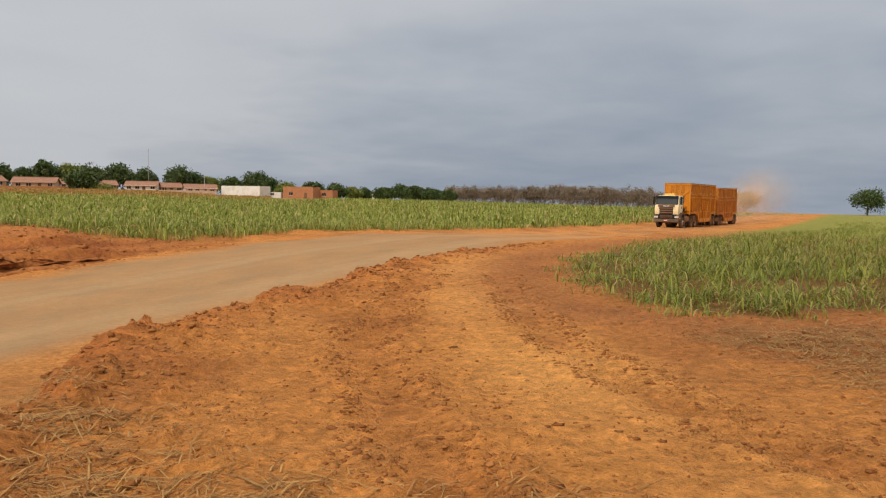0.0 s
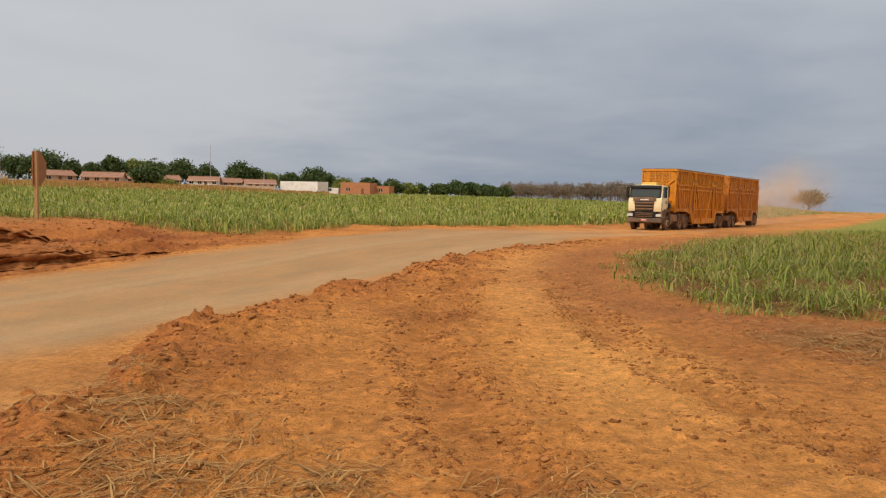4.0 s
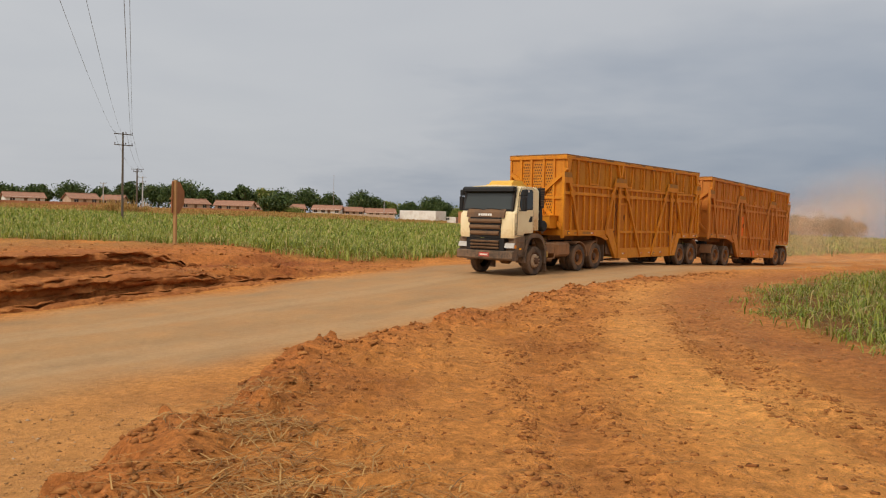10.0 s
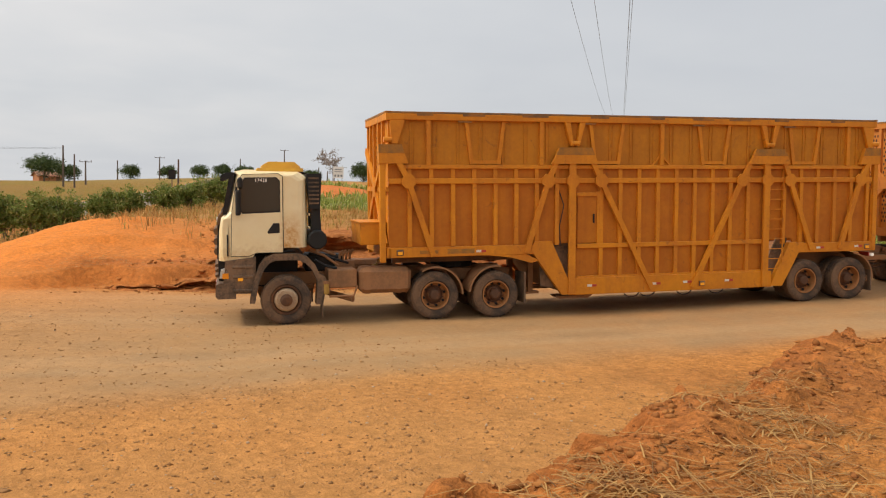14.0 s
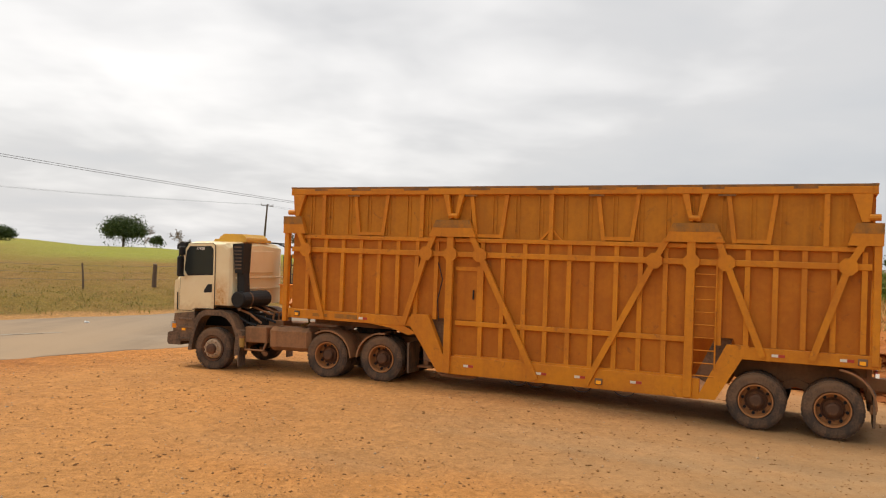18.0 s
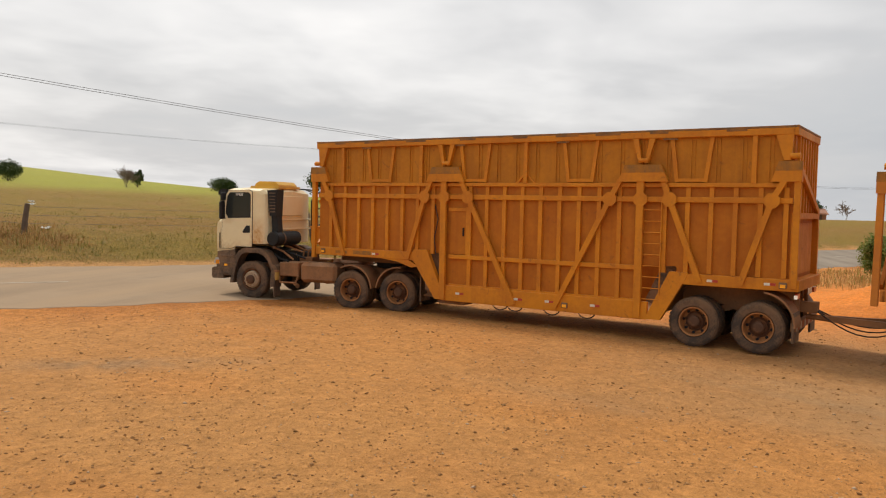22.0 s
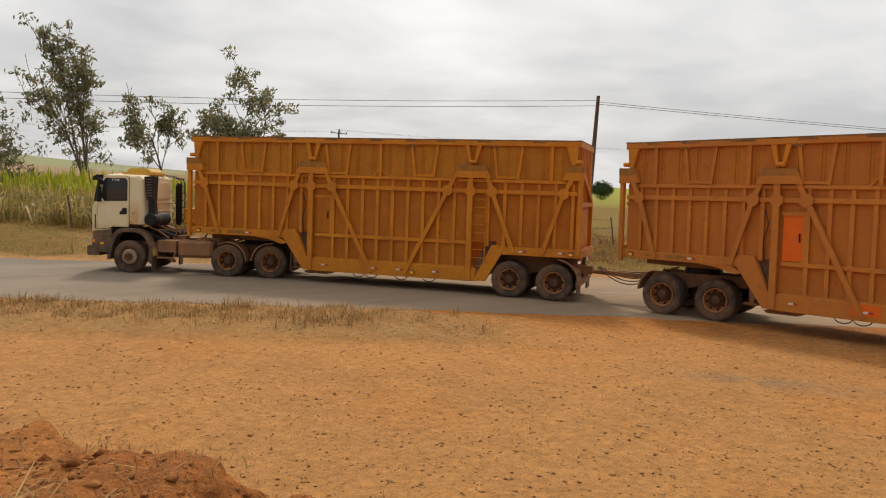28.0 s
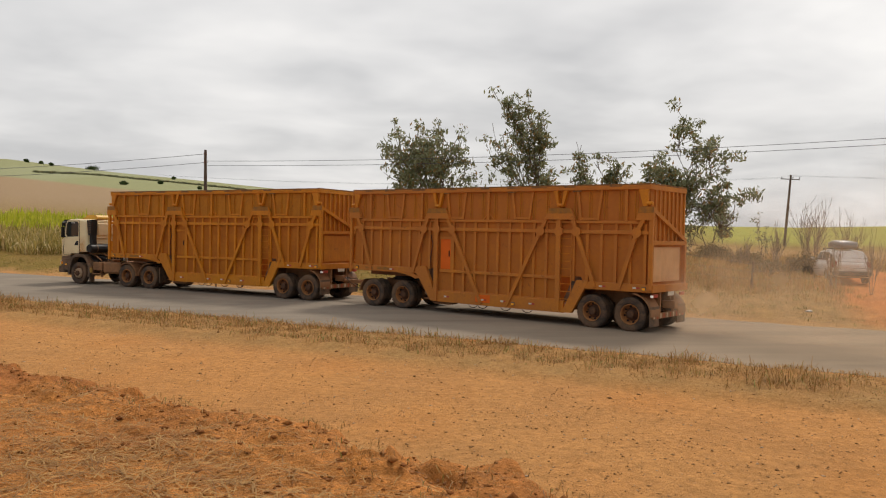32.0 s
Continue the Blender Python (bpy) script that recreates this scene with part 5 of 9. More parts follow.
def hub_mesh(front):
    bm = bmesh.new()
    if front:
        lathe(bm, [(0.244, 0.05), (0.235, 0.12), (0.20, 0.155), (0.12, 0.16), (0.115, 0.21), (0.07, 0.23), (0, 0.235)], sides=30)
        for k in range(10):
            t = 2 * math.pi * k / 10
            tube(bm, [(0.18 * math.cos(t), 0.15, 0.18 * math.sin(t)), (0.18 * math.cos(t), 0.21, 0.18 * math.sin(t))], 0.021, 6)
    else:
        lathe(bm, [(0.216, -0.03), (0.17, -0.035), (0.165, 0.0), (0.12, 0.02), (0.115, 0.11), (0.085, 0.13), (0, 0.135)], sides=30)
        for k in range(10):
            t = 2 * math.pi * k / 10
            tube(bm, [(0.20 * math.cos(t), -0.03, 0.20 * math.sin(t)), (0.20 * math.cos(t), 0.015, 0.20 * math.sin(t))], 0.016, 6)
    return bm


TYRE = {}


def axle(parent, x, steer=False):
    """A turning axle with its wheels: single tyres when it steers, otherwise twin tyres."""
    ax = part("axle", tube(bmesh.new(), [(0, -1.0, 0), (0, -0.25, 0), (0, -0.15, 0), (0, 0.15, 0), (0, 0.25, 0), (0, 1.0, 0)], [0.06, 0.07, 0.17, 0.17, 0.07, 0.06], 12), M_CHASSIS, parent, smooth=True)
    ax.matrix_basis = pose(x, 0, WHEEL_R)
    if not TYRE:
        TYRE["tyre"] = part("tyre", tyre_mesh(0.28), M_TYRE, ax, smooth=False)
        TYRE["front"] = part("rim", rim_mesh(True), M_RIM_DARK, ax)
        TYRE["hub_front"] = part("hub", hub_mesh(True), M_HUB_PALE, ax)
        TYRE["cap"] = part("hub_cap", lathe(bmesh.new(), [(0.126, 0.158), (0.120, 0.218), (0.072, 0.238), (0, 0.242)], sides=20), M_RIM_DARK, ax)
        # twin-wheel hub set darker than the rim ring around it
        TYRE["hub_back"] = part("hub", hub_mesh(False), M_RIM_DARK, ax)
        TYRE["hole"] = part("hand_hole", tube(bmesh.new(), [(0.236, -0.03, 0), (0.236, 0.012, 0)], 0.030, 8), M_BLACK, ax)
        TYRE["back"] = part("rim", rim_mesh(False), M_RIM, ax)
        for o in TYRE.values():
            o.matrix_basis = pose(0, 50, -50)
    for sg in (-1, 1):
        turn = pose(0, 0, 0, 0, 0, 180 if sg < 0 else 0)
        for y in ((1.10,) if steer else (0.80, 1.12)):
            same_mesh("tyre", TYRE["tyre"], ax, pose(0, sg * y, 0))
        same_mesh("rim", TYRE["front" if steer else "back"], ax, pose(0, sg * 1.10, 0) @ turn)
        if steer:
            same_mesh("hub_cap", TYRE["cap"], ax, pose(0, sg * 1.10, 0) @ turn)
        else:
            for k in range(8):
                same_mesh("hand_hole", TYRE["hole"], ax, pose(0, sg * 1.10, 0) @ turn @ pose(0, 0, 0, 0, 45 * k, 0))
        same_mesh("hub", TYRE["hub_front" if steer else "hub_back"], ax, pose(0, sg * 1.10, 0) @ turn)
    return ax


def mudguard(parent, x, r, w0, w1, name="mudguard", a0=10, a1=170, mat=None, thick=0.035):
    """A curved guard over a wheel."""
    bm = bmesh.new()
    arc = [radians(a0 + (a1 - a0) * k / 14) for k in range(15)]
    out = [(x + r * math.cos(t), WHEEL_R + r * math.sin(t)) for t in arc]
    inn = [(x + (r - thick) * math.cos(t), WHEEL_R + (r - thick) * math.sin(t)) for t in reversed(arc)]
    lo, hi = [], []
    for pts, y in ((out, w0), (out, w1), (inn[::-1], w0), (inn[::-1], w1)):
        lo.append([bm.verts.new((px, y, pz)) for px, pz in pts])
    for k in range(14):
        bm.faces.new((lo[0][k], lo[0][k + 1], lo[1][k + 1], lo[1][k]))
        bm.faces.new((lo[2][k + 1], lo[2][k], lo[3][k], lo[3][k + 1]))
        bm.faces.new((lo[0][k + 1], lo[0][k], lo[2][k], lo[2][k + 1]))
        bm.faces.new((lo[1][k], lo[1][k + 1], lo[3][k + 1], lo[3][k]))
    return part(name, bm, mat or M_DARK, parent)


def cab_shell():
    """Cream cab: side outline lofted across, the front corners rounded."""
    bm = bmesh.new()
    rings = []
    for y, pull, drop in ((-1.24, 0.20, 0.07), (-1.22, 0.13, 0.04), (-1.16, 0.07, 0.01), (-1.02, 0.03, 0.0), (0, 0.0, -0.05), (1.02, 0.03, 0.0), (1.16, 0.07, 0.01), (1.22, 0.13, 0.04), (1.24, 0.20, 0.07)):
        out = [(3.50, 1.52), (3.50, 2.86), (3.60, 2.955), (4.55, 2.97), (4.74, 2.93), (4.80, 2.72), (4.93, 2.16), (5.05, 2.02), (5.09, 1.80), (5.11, 1.32), (4.62, 1.32), (4.50, 1.42), (4.32, 1.52)]
        ring = []
        for x, z in out:
            px = x - pull * (0.25 + 0.75 * max(0, min(1, (x - 4.3) / 0.5))) if x > 4.3 else x + pull * 0.7 * (x < 3.7)
            ring.append(bm.verts.new((px, y, z - drop * (z > 2.5))))
        rings.append(ring)
    n = len(rings[0])
    for a, b in zip(rings, rings[1:]):
        for k in range(n):
            bm.faces.new((a[k], a[(k + 1) % n], b[(k + 1) % n], b[k]))
    bm.faces.new(rings[0])
    bm.faces.new(rings[-1][::-1])
    bmesh.ops.recalc_face_normals(bm, faces=bm.faces)
    return bm


def text_mesh(name, body, size, mat, parent, m, depth=0.004):
    cu = bpy.data.curves.new(name, "FONT")
    cu.body, cu.size, cu.extrude = body, size, depth
    cu.align_x, cu.align_y = "CENTER", "CENTER"
    ob = new(name, cu)
    me = bpy.data.meshes.new_from_object(ob.evaluated_get(bpy.context.evaluated_depsgraph_get()))
    bpy.data.objects.remove(ob)
    me.materials.append(mat)
    ob = new(name, me)
    ob.parent = parent
    ob.matrix_basis = m
    return ob


def cab_measure(thing):
    """Brings the cab's parts from drawing-board numbers to their true height and length."""
    for ob in [thing] + list(thing.children):
        for v in ob.data.vertices:
            v.co.z = float(np.interp(v.co.z, [0, 1.32, 1.8, 2.02, 2.16, 2.8, 2.97, 3.2], [0, 1.32, 1.93, 2.18, 2.30, 2.93, 3.12, 3.37]))
            v.co.y *= 0.925
            v.co.x = float(np.interp(v.co.x, [2.5, 2.98, 3.5, 3.84, 4.68, 4.83, 5.11, 5.3], [2.5, 2.85, 3.32, 3.86, 4.72, 4.88, 5.15, 5.33]))


def front_arch(parent, y0, y1):
    """The dark mudguard under the cab: steep in front, flat on top, flared behind."""
    out = [(4.53, 0.46), (4.47, 0.86), (4.34, 1.24), (4.22, 1.38), (4.05, 1.455), (3.55, 1.455), (3.36, 1.38), (3.22, 1.22), (3.12, 1.02), (3.02, 0.98), (2.98, 0.90), (3.06, 0.40)]
    inn = [(3.20, 0.40), (3.17, 0.88), (3.28, 1.12), (3.42, 1.26), (3.58, 1.325), (4.00, 1.325), (4.14, 1.27), (4.24, 1.15), (4.36, 0.84), (4.43, 0.46)]
    bm = bmesh.new()
    near, far = ([bm.verts.new((x, y, z)) for x, z in out + inn] for y in (y0, y1))
    no, ni = len(out), len(inn)
    n = no + ni
    for k in range(n):
        bm.faces.new((near[k], near[(k + 1) % n], far[(k + 1) % n], far[k]))
    for ring in (near, far):
        # the rim between the outer and the inner line
        for k in range(no - 1):
            i, j = round(k * (ni - 1) / (no - 1)), round((k + 1) * (ni - 1) / (no - 1))
            bm.faces.new((ring[k], ring[k + 1], ring[n - 1 - j], ring[n - 1 - i]) if i != j else (ring[k], ring[k + 1], ring[n - 1 - i]))
    bmesh.ops.recalc_face_normals(bm, faces=bm.faces)
    return part("wheel_arch", bm, M_DARK, parent, "dusty dark wheel arch")


def build_tractor():
    t = tagged(new("truck_tractor"), "cream cab tractor truck with dusty dark grille and bumper", "truck")
    cab = part("cab", cab_shell(), M_CREAM, t, "cream painted steel cab")
    # windscreen, visor, grille
    part("windscreen", prism(bmesh.new(), [(4.965, 2.17), (4.99, 2.17), (4.845, 2.80), (4.82, 2.80)], -1.06, 1.06), M_GLASS, cab, "dark tinted windscreen")
    part("windscreen_surround", prism(prism(bmesh.new(), [(4.95, 2.10), (4.985, 2.10), (4.965, 2.19), (4.93, 2.19)], -1.14, 1.14), [(4.80, 2.78), (4.87, 2.78), (4.84, 2.90), (4.74, 2.90)], -1.14, 1.14), M_BLACK, cab)
    for sg in (-1, 1):
        bm = bmesh.new()
        beam(bm, (4.945, sg * 1.10, 2.12), (4.80, sg * 1.10, 2.86), 0.10, 0.10)
        part("pillar", bm, M_BLACK, cab)
        for k, y0 in enumerate((0.85, 0.05)):
            bm = tube(bmesh.new(), [(5.02, y0 - 0.1, 2.13), (5.015, y0 - 0.35, 2.17), (4.99, y0 - 0.85, 2.2)], 0.012, 6)
            if sg > 0:
                part("wiper", bm, M_BLACK, cab)
            else:
                bm.free()
    part("sun_visor", prism(bmesh.new(), [(4.72, 2.95), (4.90, 2.95), (5.02, 2.89), (5.03, 2.80), (4.98, 2.79), (4.86, 2.84)], -1.15, 1.15), M_BLACK, cab, "dark plastic sun visor")
    part("front_panel", prism(bmesh.new(), [(5.05, 1.32), (5.125, 1.32), (5.115, 1.82), (5.08, 2.04), (4.98, 2.16), (4.93, 2.14)], -0.70, 0.70), M_BLACK, cab)
    part("scuttle", prism(bmesh.new(), [(5.07, 1.90), (5.125, 1.88), (5.092, 2.045), (4.99, 2.165), (4.94, 2.15)], -0.86, 0.86), M_GRILLE, cab, "dusty dark band under the windscreen")
    for k in range(6):
        y = (k - 2.5) * 0.105
        part("badge_bar", box(bmesh.new(), 5.10, 5.128, y - 0.038, y + 0.038, 1.925, 1.995, bev=0.004), M_LETTER, cab)
    for k in range(3):
        z = 1.775 - k * 0.165
        w = 0.74 - 0.045 * k
        part("grille_slat", prism(bmesh.new(), [(5.10, z - 0.062), (5.165, z - 0.05), (5.19, z - 0.01), (5.175, z + 0.04), (5.10, z + 0.062)], -w, w), M_GRILLE, cab)
    for k in range(3):
        z = 1.19 - k * 0.11
        part("lower_grille_slat", prism(bmesh.new(), [(5.08, z - 0.04), (5.16, z - 0.03), (5.175, z + 0.01), (5.08, z + 0.042)], -0.64, 0.64), M_GRILLE, cab)
    part("grille_backing", prism(bmesh.new(), [(4.95, 0.80), (5.09, 0.80), (5.10, 1.30), (4.95, 1.30)], -0.86, 0.86), M_BLACK, cab)
    # doors with windows
    for sg in (-1, 1):
        y = sg * 1.245
        d = part("door", prism(bmesh.new(), [(3.84, 1.45), (3.84, 2.88), (3.92, 2.93), (4.60, 2.91), (4.72, 2.75), (4.80, 2.20), (4.83, 1.40), (4.50, 1.40), (4.35, 1.45)], y - 0.012, y + 0.012), M_CREAM, t, "cream cab door")
        part("door_window", prism(bmesh.new(), [(3.90, 2.20), (3.90, 2.78), (3.96, 2.85), (4.55, 2.84), (4.63, 2.74), (4.68, 2.30), (4.60, 2.16)], y - 0.016, y + 0.016), M_GLASS, d, "dark tinted side window")
        part("window_seal", prism(bmesh.new(), [(3.88, 2.16), (3.88, 2.80), (3.95, 2.87), (4.56, 2.86), (4.65, 2.75), (4.705, 2.28), (4.61, 2.125)], y - 0.0135, y + 0.0135), M_BLACK, d)
        part("door_gap", prism(bmesh.new(), [(3.83, 1.44), (3.83, 2.885), (3.915, 2.94), (4.605, 2.92), (4.73, 2.755), (4.81, 2.20), (4.84, 1.39), (4.50, 1.39), (4.34, 1.44)], y - 0.0075, y + 0.0075), M_BLACK, d)
        part("side_crease", prism(bmesh.new(), [(3.86, 2.06), (4.80, 2.02), (4.80, 2.035), (3.86, 2.075)], y - 0.0145, y + 0.0145), M_CREAM, d)
        part("door_handle", prism(bmesh.new(), [(3.90, 1.76), (3.90, 1.93), (4.02, 1.93), (4.14, 1.78), (4.12, 1.75)], y - 0.018, y + 0.018), M_BLACK, d, "black recessed door handle")
        part("corner_panel", prism(bmesh.new(), [(4.86, 1.38), (4.86, 2.02), (4.98, 2.0), (5.0, 1.85), (5.0, 1.38)], y - 0.20 * sg - 0.008, y - 0.005 * sg), M_CREAM, cab)
        part("air_deflector_slot", a_box(4.885, 4.915, y - 0.012, y + 0.002, 1.40, 1.74), M_BLACK, cab)
        # mirrors
        mirror = part("mirror", box(bmesh.new(), 4.64, 4.74, sg * 1.45 - 0.10, sg * 1.45 + 0.10, 2.10, 2.62, bev=0.03), M_BLACK, t, "black door mirror")
        bm = bmesh.new()
        for z in (2.12, 2.66):
            tube(bm, [(4.72, sg * 1.24, z), (4.72, sg * 1.46, z)], 0.02, 6)
        tube(bm, [(4.72, sg * 1.46, 2.1), (4.72, sg * 1.46, 2.68)], 0.02, 6)
        part("mirror_arm", bm, M_BLACK, mirror)
        part("wide_mirror", box(bmesh.new(), 4.60, 4.70, sg * 1.45 - 0.10, sg * 1.45 + 0.10, 2.64, 2.86, bev=0.03), M_BLACK, mirror)
        cab_measure(d)
        cab_measure(mirror)
        # lights and steps
        lamp = part("headlight", prism(bmesh.new(), [(4.92, 0.98), (5.12, 0.98), (5.09, 1.13), (4.98, 1.16)], min(sg * 0.80, sg * 1.175), max(sg * 0.80, sg * 1.175)), M_LENS, t, "clear headlight")
        part("indicator", a_box(4.94, 5.06, min(sg * 1.10, sg * 1.182), max(sg * 1.10, sg * 1.182), 0.97, 1.08), M_AMBER, lamp, "amber indicator lens")
        part("side_marker", a_box(4.66, 4.76, min(sg * 1.17, sg * 1.20), max(sg * 1.17, sg * 1.20), 0.92, 0.98), M_AMBER_LIT, t)
        part("step_well", prism(bmesh.new(), [(4.42, 0.66), (5.04, 0.66), (5.04, 0.88), (5.0, 1.33), (4.40, 1.40)], min(sg * 0.9, sg * 1.175), max(sg * 0.9, sg * 1.175)), M_DARK, t)
        for z in (0.72, 1.0, 1.2):
            part("cab_step", a_box(4.46, 4.86, min(sg * 1.05, sg * 1.195), max(sg * 1.05, sg * 1.195), z - 0.025, z + 0.03, bev=0.01), M_DARK, t)
        front_arch(t, sg * 0.90, sg * 1.24)
        part("mudflap", a_box(3.06, 3.09, min(sg * 0.95, sg * 1.24), max(sg * 0.95, sg * 1.24), 0.14, 0.55), M_DARK, t)
    part("bumper", prism(bmesh.new(), [(4.80, 0.56), (5.16, 0.56), (5.20, 0.62), (5.19, 0.84), (5.12, 0.88), (4.80, 0.88)], -1.18, 1.18), M_DARK, t, "dusty dark front bumper")
    plate = part("plate", a_box(5.195, 5.207, -0.21, 0.21, 0.66, 0.80), M_RED, t, "red number plate")
    part("plate_bar", a_box(5.207, 5.211, -0.16, 0.16, 0.705, 0.755), M_WHITE, plate)
    cab_measure(cab)
    # roof hatch, unit number
    hatch = part("roof_fairing", prism(bmesh.new(), [(3.42, 3.13), (3.45, 3.24), (3.56, 3.33), (4.10, 3.335), (4.22, 3.26), (4.28, 3.14)], -0.48, 0.48), M_ROOF_YELLOW, t, "yellow roof fairing")
    part("fairing_lip", prism(bmesh.new(), [(3.38, 3.13), (3.38, 3.20), (4.32, 3.20), (4.36, 3.13)], -0.55, 0.55), M_ROOF_YELLOW, hatch)
    for sg in (-1, 1):
        text_mesh("unit_number", "17438", 0.10, M_LETTER, t, pose(4.28, sg * 1.172, 2.94, 90, 0, 0 if sg < 0 else 180))
    # rear wall of the cab: pressed panel, window shutter
    part("rear_panel", box(bmesh.new(), 3.285, 3.325, -0.55, 0.55, 2.36, 2.92, bev=0.012), M_CREAM, t, "pressed cream rear panel")
    for z in (1.95, 2.22):
        part("rear_crease", box(bmesh.new(), 3.295, 3.325, -1.05, 1.05, z, z + 0.05, bev=0.01), M_CREAM, t)
    # behind the cab: intake stack, canister, rack, hoses
    stack = part("air_intake", prism(bmesh.new(), [(3.30, 2.36), (3.38, 3.07), (3.06, 3.09), (3.10, 2.36)], 0.80, 1.13), M_BLACK, t, "black air intake stack")
    part("intake_duct", prism(bmesh.new(), [(3.26, 1.82), (3.28, 2.36), (3.10, 2.36), (3.06, 1.82)], 0.82, 1.06), M_BLACK, stack)
    for k in range(7):
        part("intake_slot", a_box(3.12, 3.33, 1.128, 1.14, 2.46 + k * 0.085, 2.495 + k * 0.085), M_DARK, stack)
    bm = tube(bmesh.new(), [(3.16, -0.05, 1.73), (3.16, 0.02, 1.73), (3.16, 1.16, 1.73), (3.16, 1.20, 1.73)], [0.15, 0.20, 0.20, 0.17], 18)
    filt = part("air_filter", bm, M_BLACK, t, "dusty black air filter canister")
    part("filter_band", tube(bmesh.new(), [(3.16, 0.80, 1.73), (3.16, 0.86, 1.73)], 0.206, 18), M_DARK, filt)
    part("filter_spout", tube(bmesh.new(), [(3.16, 1.1, 1.56), (3.16, 1.12, 1.46)], [0.05, 0.03], 8), M_DARK, filt)
    rack = bmesh.new()
    for y in (-1.02, -0.74):
        tube(rack, [(3.62, y, 3.15), (3.30, y, 3.13), (2.98, y, 3.02), (2.92, y, 2.9), (2.92, y, 1.70), (3.0, y, 1.60)], 0.02, 6)
    part("rear_rack", rack, M_BLACK, t, "black ladder rack")
    for k in range(6):
        z = 1.85 + k * 0.24
        part("rack_rung", tube(bmesh.new(), [(2.92, -1.02, z), (2.92, -0.74, z)], 0.016, 6), M_BLACK, t)
    part("silencer", tube(bmesh.new(), [(3.06, -0.86, 1.5), (3.06, -0.86, 1.62), (3.06, -0.86, 2.80), (3.06, -0.86, 2.90)], [0.07, 0.11, 0.11, 0.06], 12), M_BLACK, t)
    # gearbox, pipes and couplings behind the cab
    part("gearbox", box(bmesh.new(), 2.55, 3.35, -0.34, 0.40, 0.98, 1.36, bev=0.05), M_BLACK, t)
    for k, (xa, ya, za, xb, yb, zb) in enumerate(((3.3, 0.95, 1.50, 2.7, 0.85, 1.16), (3.3, 0.75, 1.42, 2.45, 0.60, 1.18), (3.2, 0.55, 1.55, 2.6, 0.30, 1.30), (3.2, 1.02, 1.30, 2.75, 1.0, 1.12), (3.3, 0.1, 1.6, 2.5, 0.0, 1.34))):
        part("pipe", tube(bmesh.new(), [(xa, ya, za), ((xa + xb) / 2, (ya + yb) / 2, (za + zb) / 2 + 0.05 - 0.03 * k), (xb, yb, zb)], 0.028, 6), M_BLACK if k % 2 else M_CHASSIS, t)
    bracket = part("coupling_bracket", a_box(2.30, 2.72, 0.10, 0.50, 1.00, 1.22, bev=0.01), M_CHASSIS, t)
    for k in range(4):
        y = 0.12 + 0.11 * k
        part("coupling", tube(bmesh.new(), [(2.36 + 0.09 * k, y, 1.20), (2.34 + 0.09 * k, y, 1.36), (2.27 + 0.09 * k, y, 1.44)], 0.026, 6), M_CHASSIS, bracket)
    # chassis
    for sg in (-1, 1):
        part("chassis_rail", a_box(-1.25, 4.7, sg * 0.42 - 0.04, sg * 0.42 + 0.04, 0.74, 1.0), M_CHASSIS, t)
        tank = part("fuel_tank" if sg > 0 else "air_tank", box(bmesh.new(), 1.18, 2.30, min(sg * 0.55, sg * 1.18), max(sg * 0.55, sg * 1.18), 0.58, 1.12, bev=0.09), M_CHASSIS, t, "dust-covered steel tank")
        for x in (1.45, 2.12):
            part("tank_strap", box(bmesh.new(), x - 0.03, x + 0.03, min(sg * 0.54, sg * 1.19), max(sg * 0.54, sg * 1.19), 0.57, 1.13, bev=0.09), M_CHASSIS, tank)
        part("battery_box", box(bmesh.new(), 2.35, 2.95, min(sg * 0.55, sg * 1.16), max(sg * 0.55, sg * 1.16), 0.72, 1.10, bev=0.02), M_CHASSIS, t)
        part("foot_rail", tube(bmesh.new(), [(2.93, sg * 1.16, 0.72), (2.92, sg * 1.18, 0.55), (2.42, sg * 1.18, 0.55), (2.34, sg * 1.16, 0.76)], 0.025, 6), M_CHASSIS, t)
        can = part("filter_cup", tube(bmesh.new(), [(3.0, sg * 1.2, 0.60), (3.0, sg * 1.2, 0.64), (3.0, sg * 1.2, 0.80), (3.0, sg * 1.2, 0.82)], [0.05, 0.065, 0.065, 0.075], 10), M_COIL, t, "yellowish filter cup")
        part("cup_cap", tube(bmesh.new(), [(3.0, sg * 1.2, 0.82), (3.0, sg * 1.2, 0.88)], 0.075, 10), M_CHASSIS, can)
        for x in (0.68, -0.68):
            mudguard(t, x, 0.62, sg * 0.66, sg * 1.28, "rear_mudguard", 60 if x > 0 else 5, 178 if x > 0 else 100, M_CHASSIS)
        part("rear_mudflap", a_box(-1.36, -1.32, min(sg * 0.66, sg * 1.27), max(sg * 0.66, sg * 1.27), 0.28, 0.95), M_DARK, t)
        part("spring", prism(bmesh.new(), [(3.2, 0.74), (3.8, 0.60), (4.4, 0.74), (4.4, 0.66), (3.8, 0.52), (3.2, 0.66)], sg * 0.48 - 0.04, sg * 0.48 + 0.04), M_CHASSIS, t)
    for x in (-1.2, 0.0, 1.3, 2.6, 4.4):
        part("cross_member", a_box(x - 0.06, x + 0.06, -0.42, 0.42, 0.78, 0.96), M_CHASSIS, t)
    part("engine_block", box(bmesh.new(), 3.5, 4.75, -0.36, 0.36, 0.62, 1.42, bev=0.05), M_BLACK, t)
    part("fifth_wheel", tube(bmesh.new(), [(0, 0, 1.02), (0, 0, 1.17)], [0.46, 0.5], 18), M_BLACK, t)
    part("exhaust_pipe", tube(bmesh.new(), [(2.9, 0.5, 0.55), (2.6, 0.9, 0.5), (2.42, 1.08, 0.46)], 0.06, 10), M_CHASSIS, t)
    bm = bmesh.new()
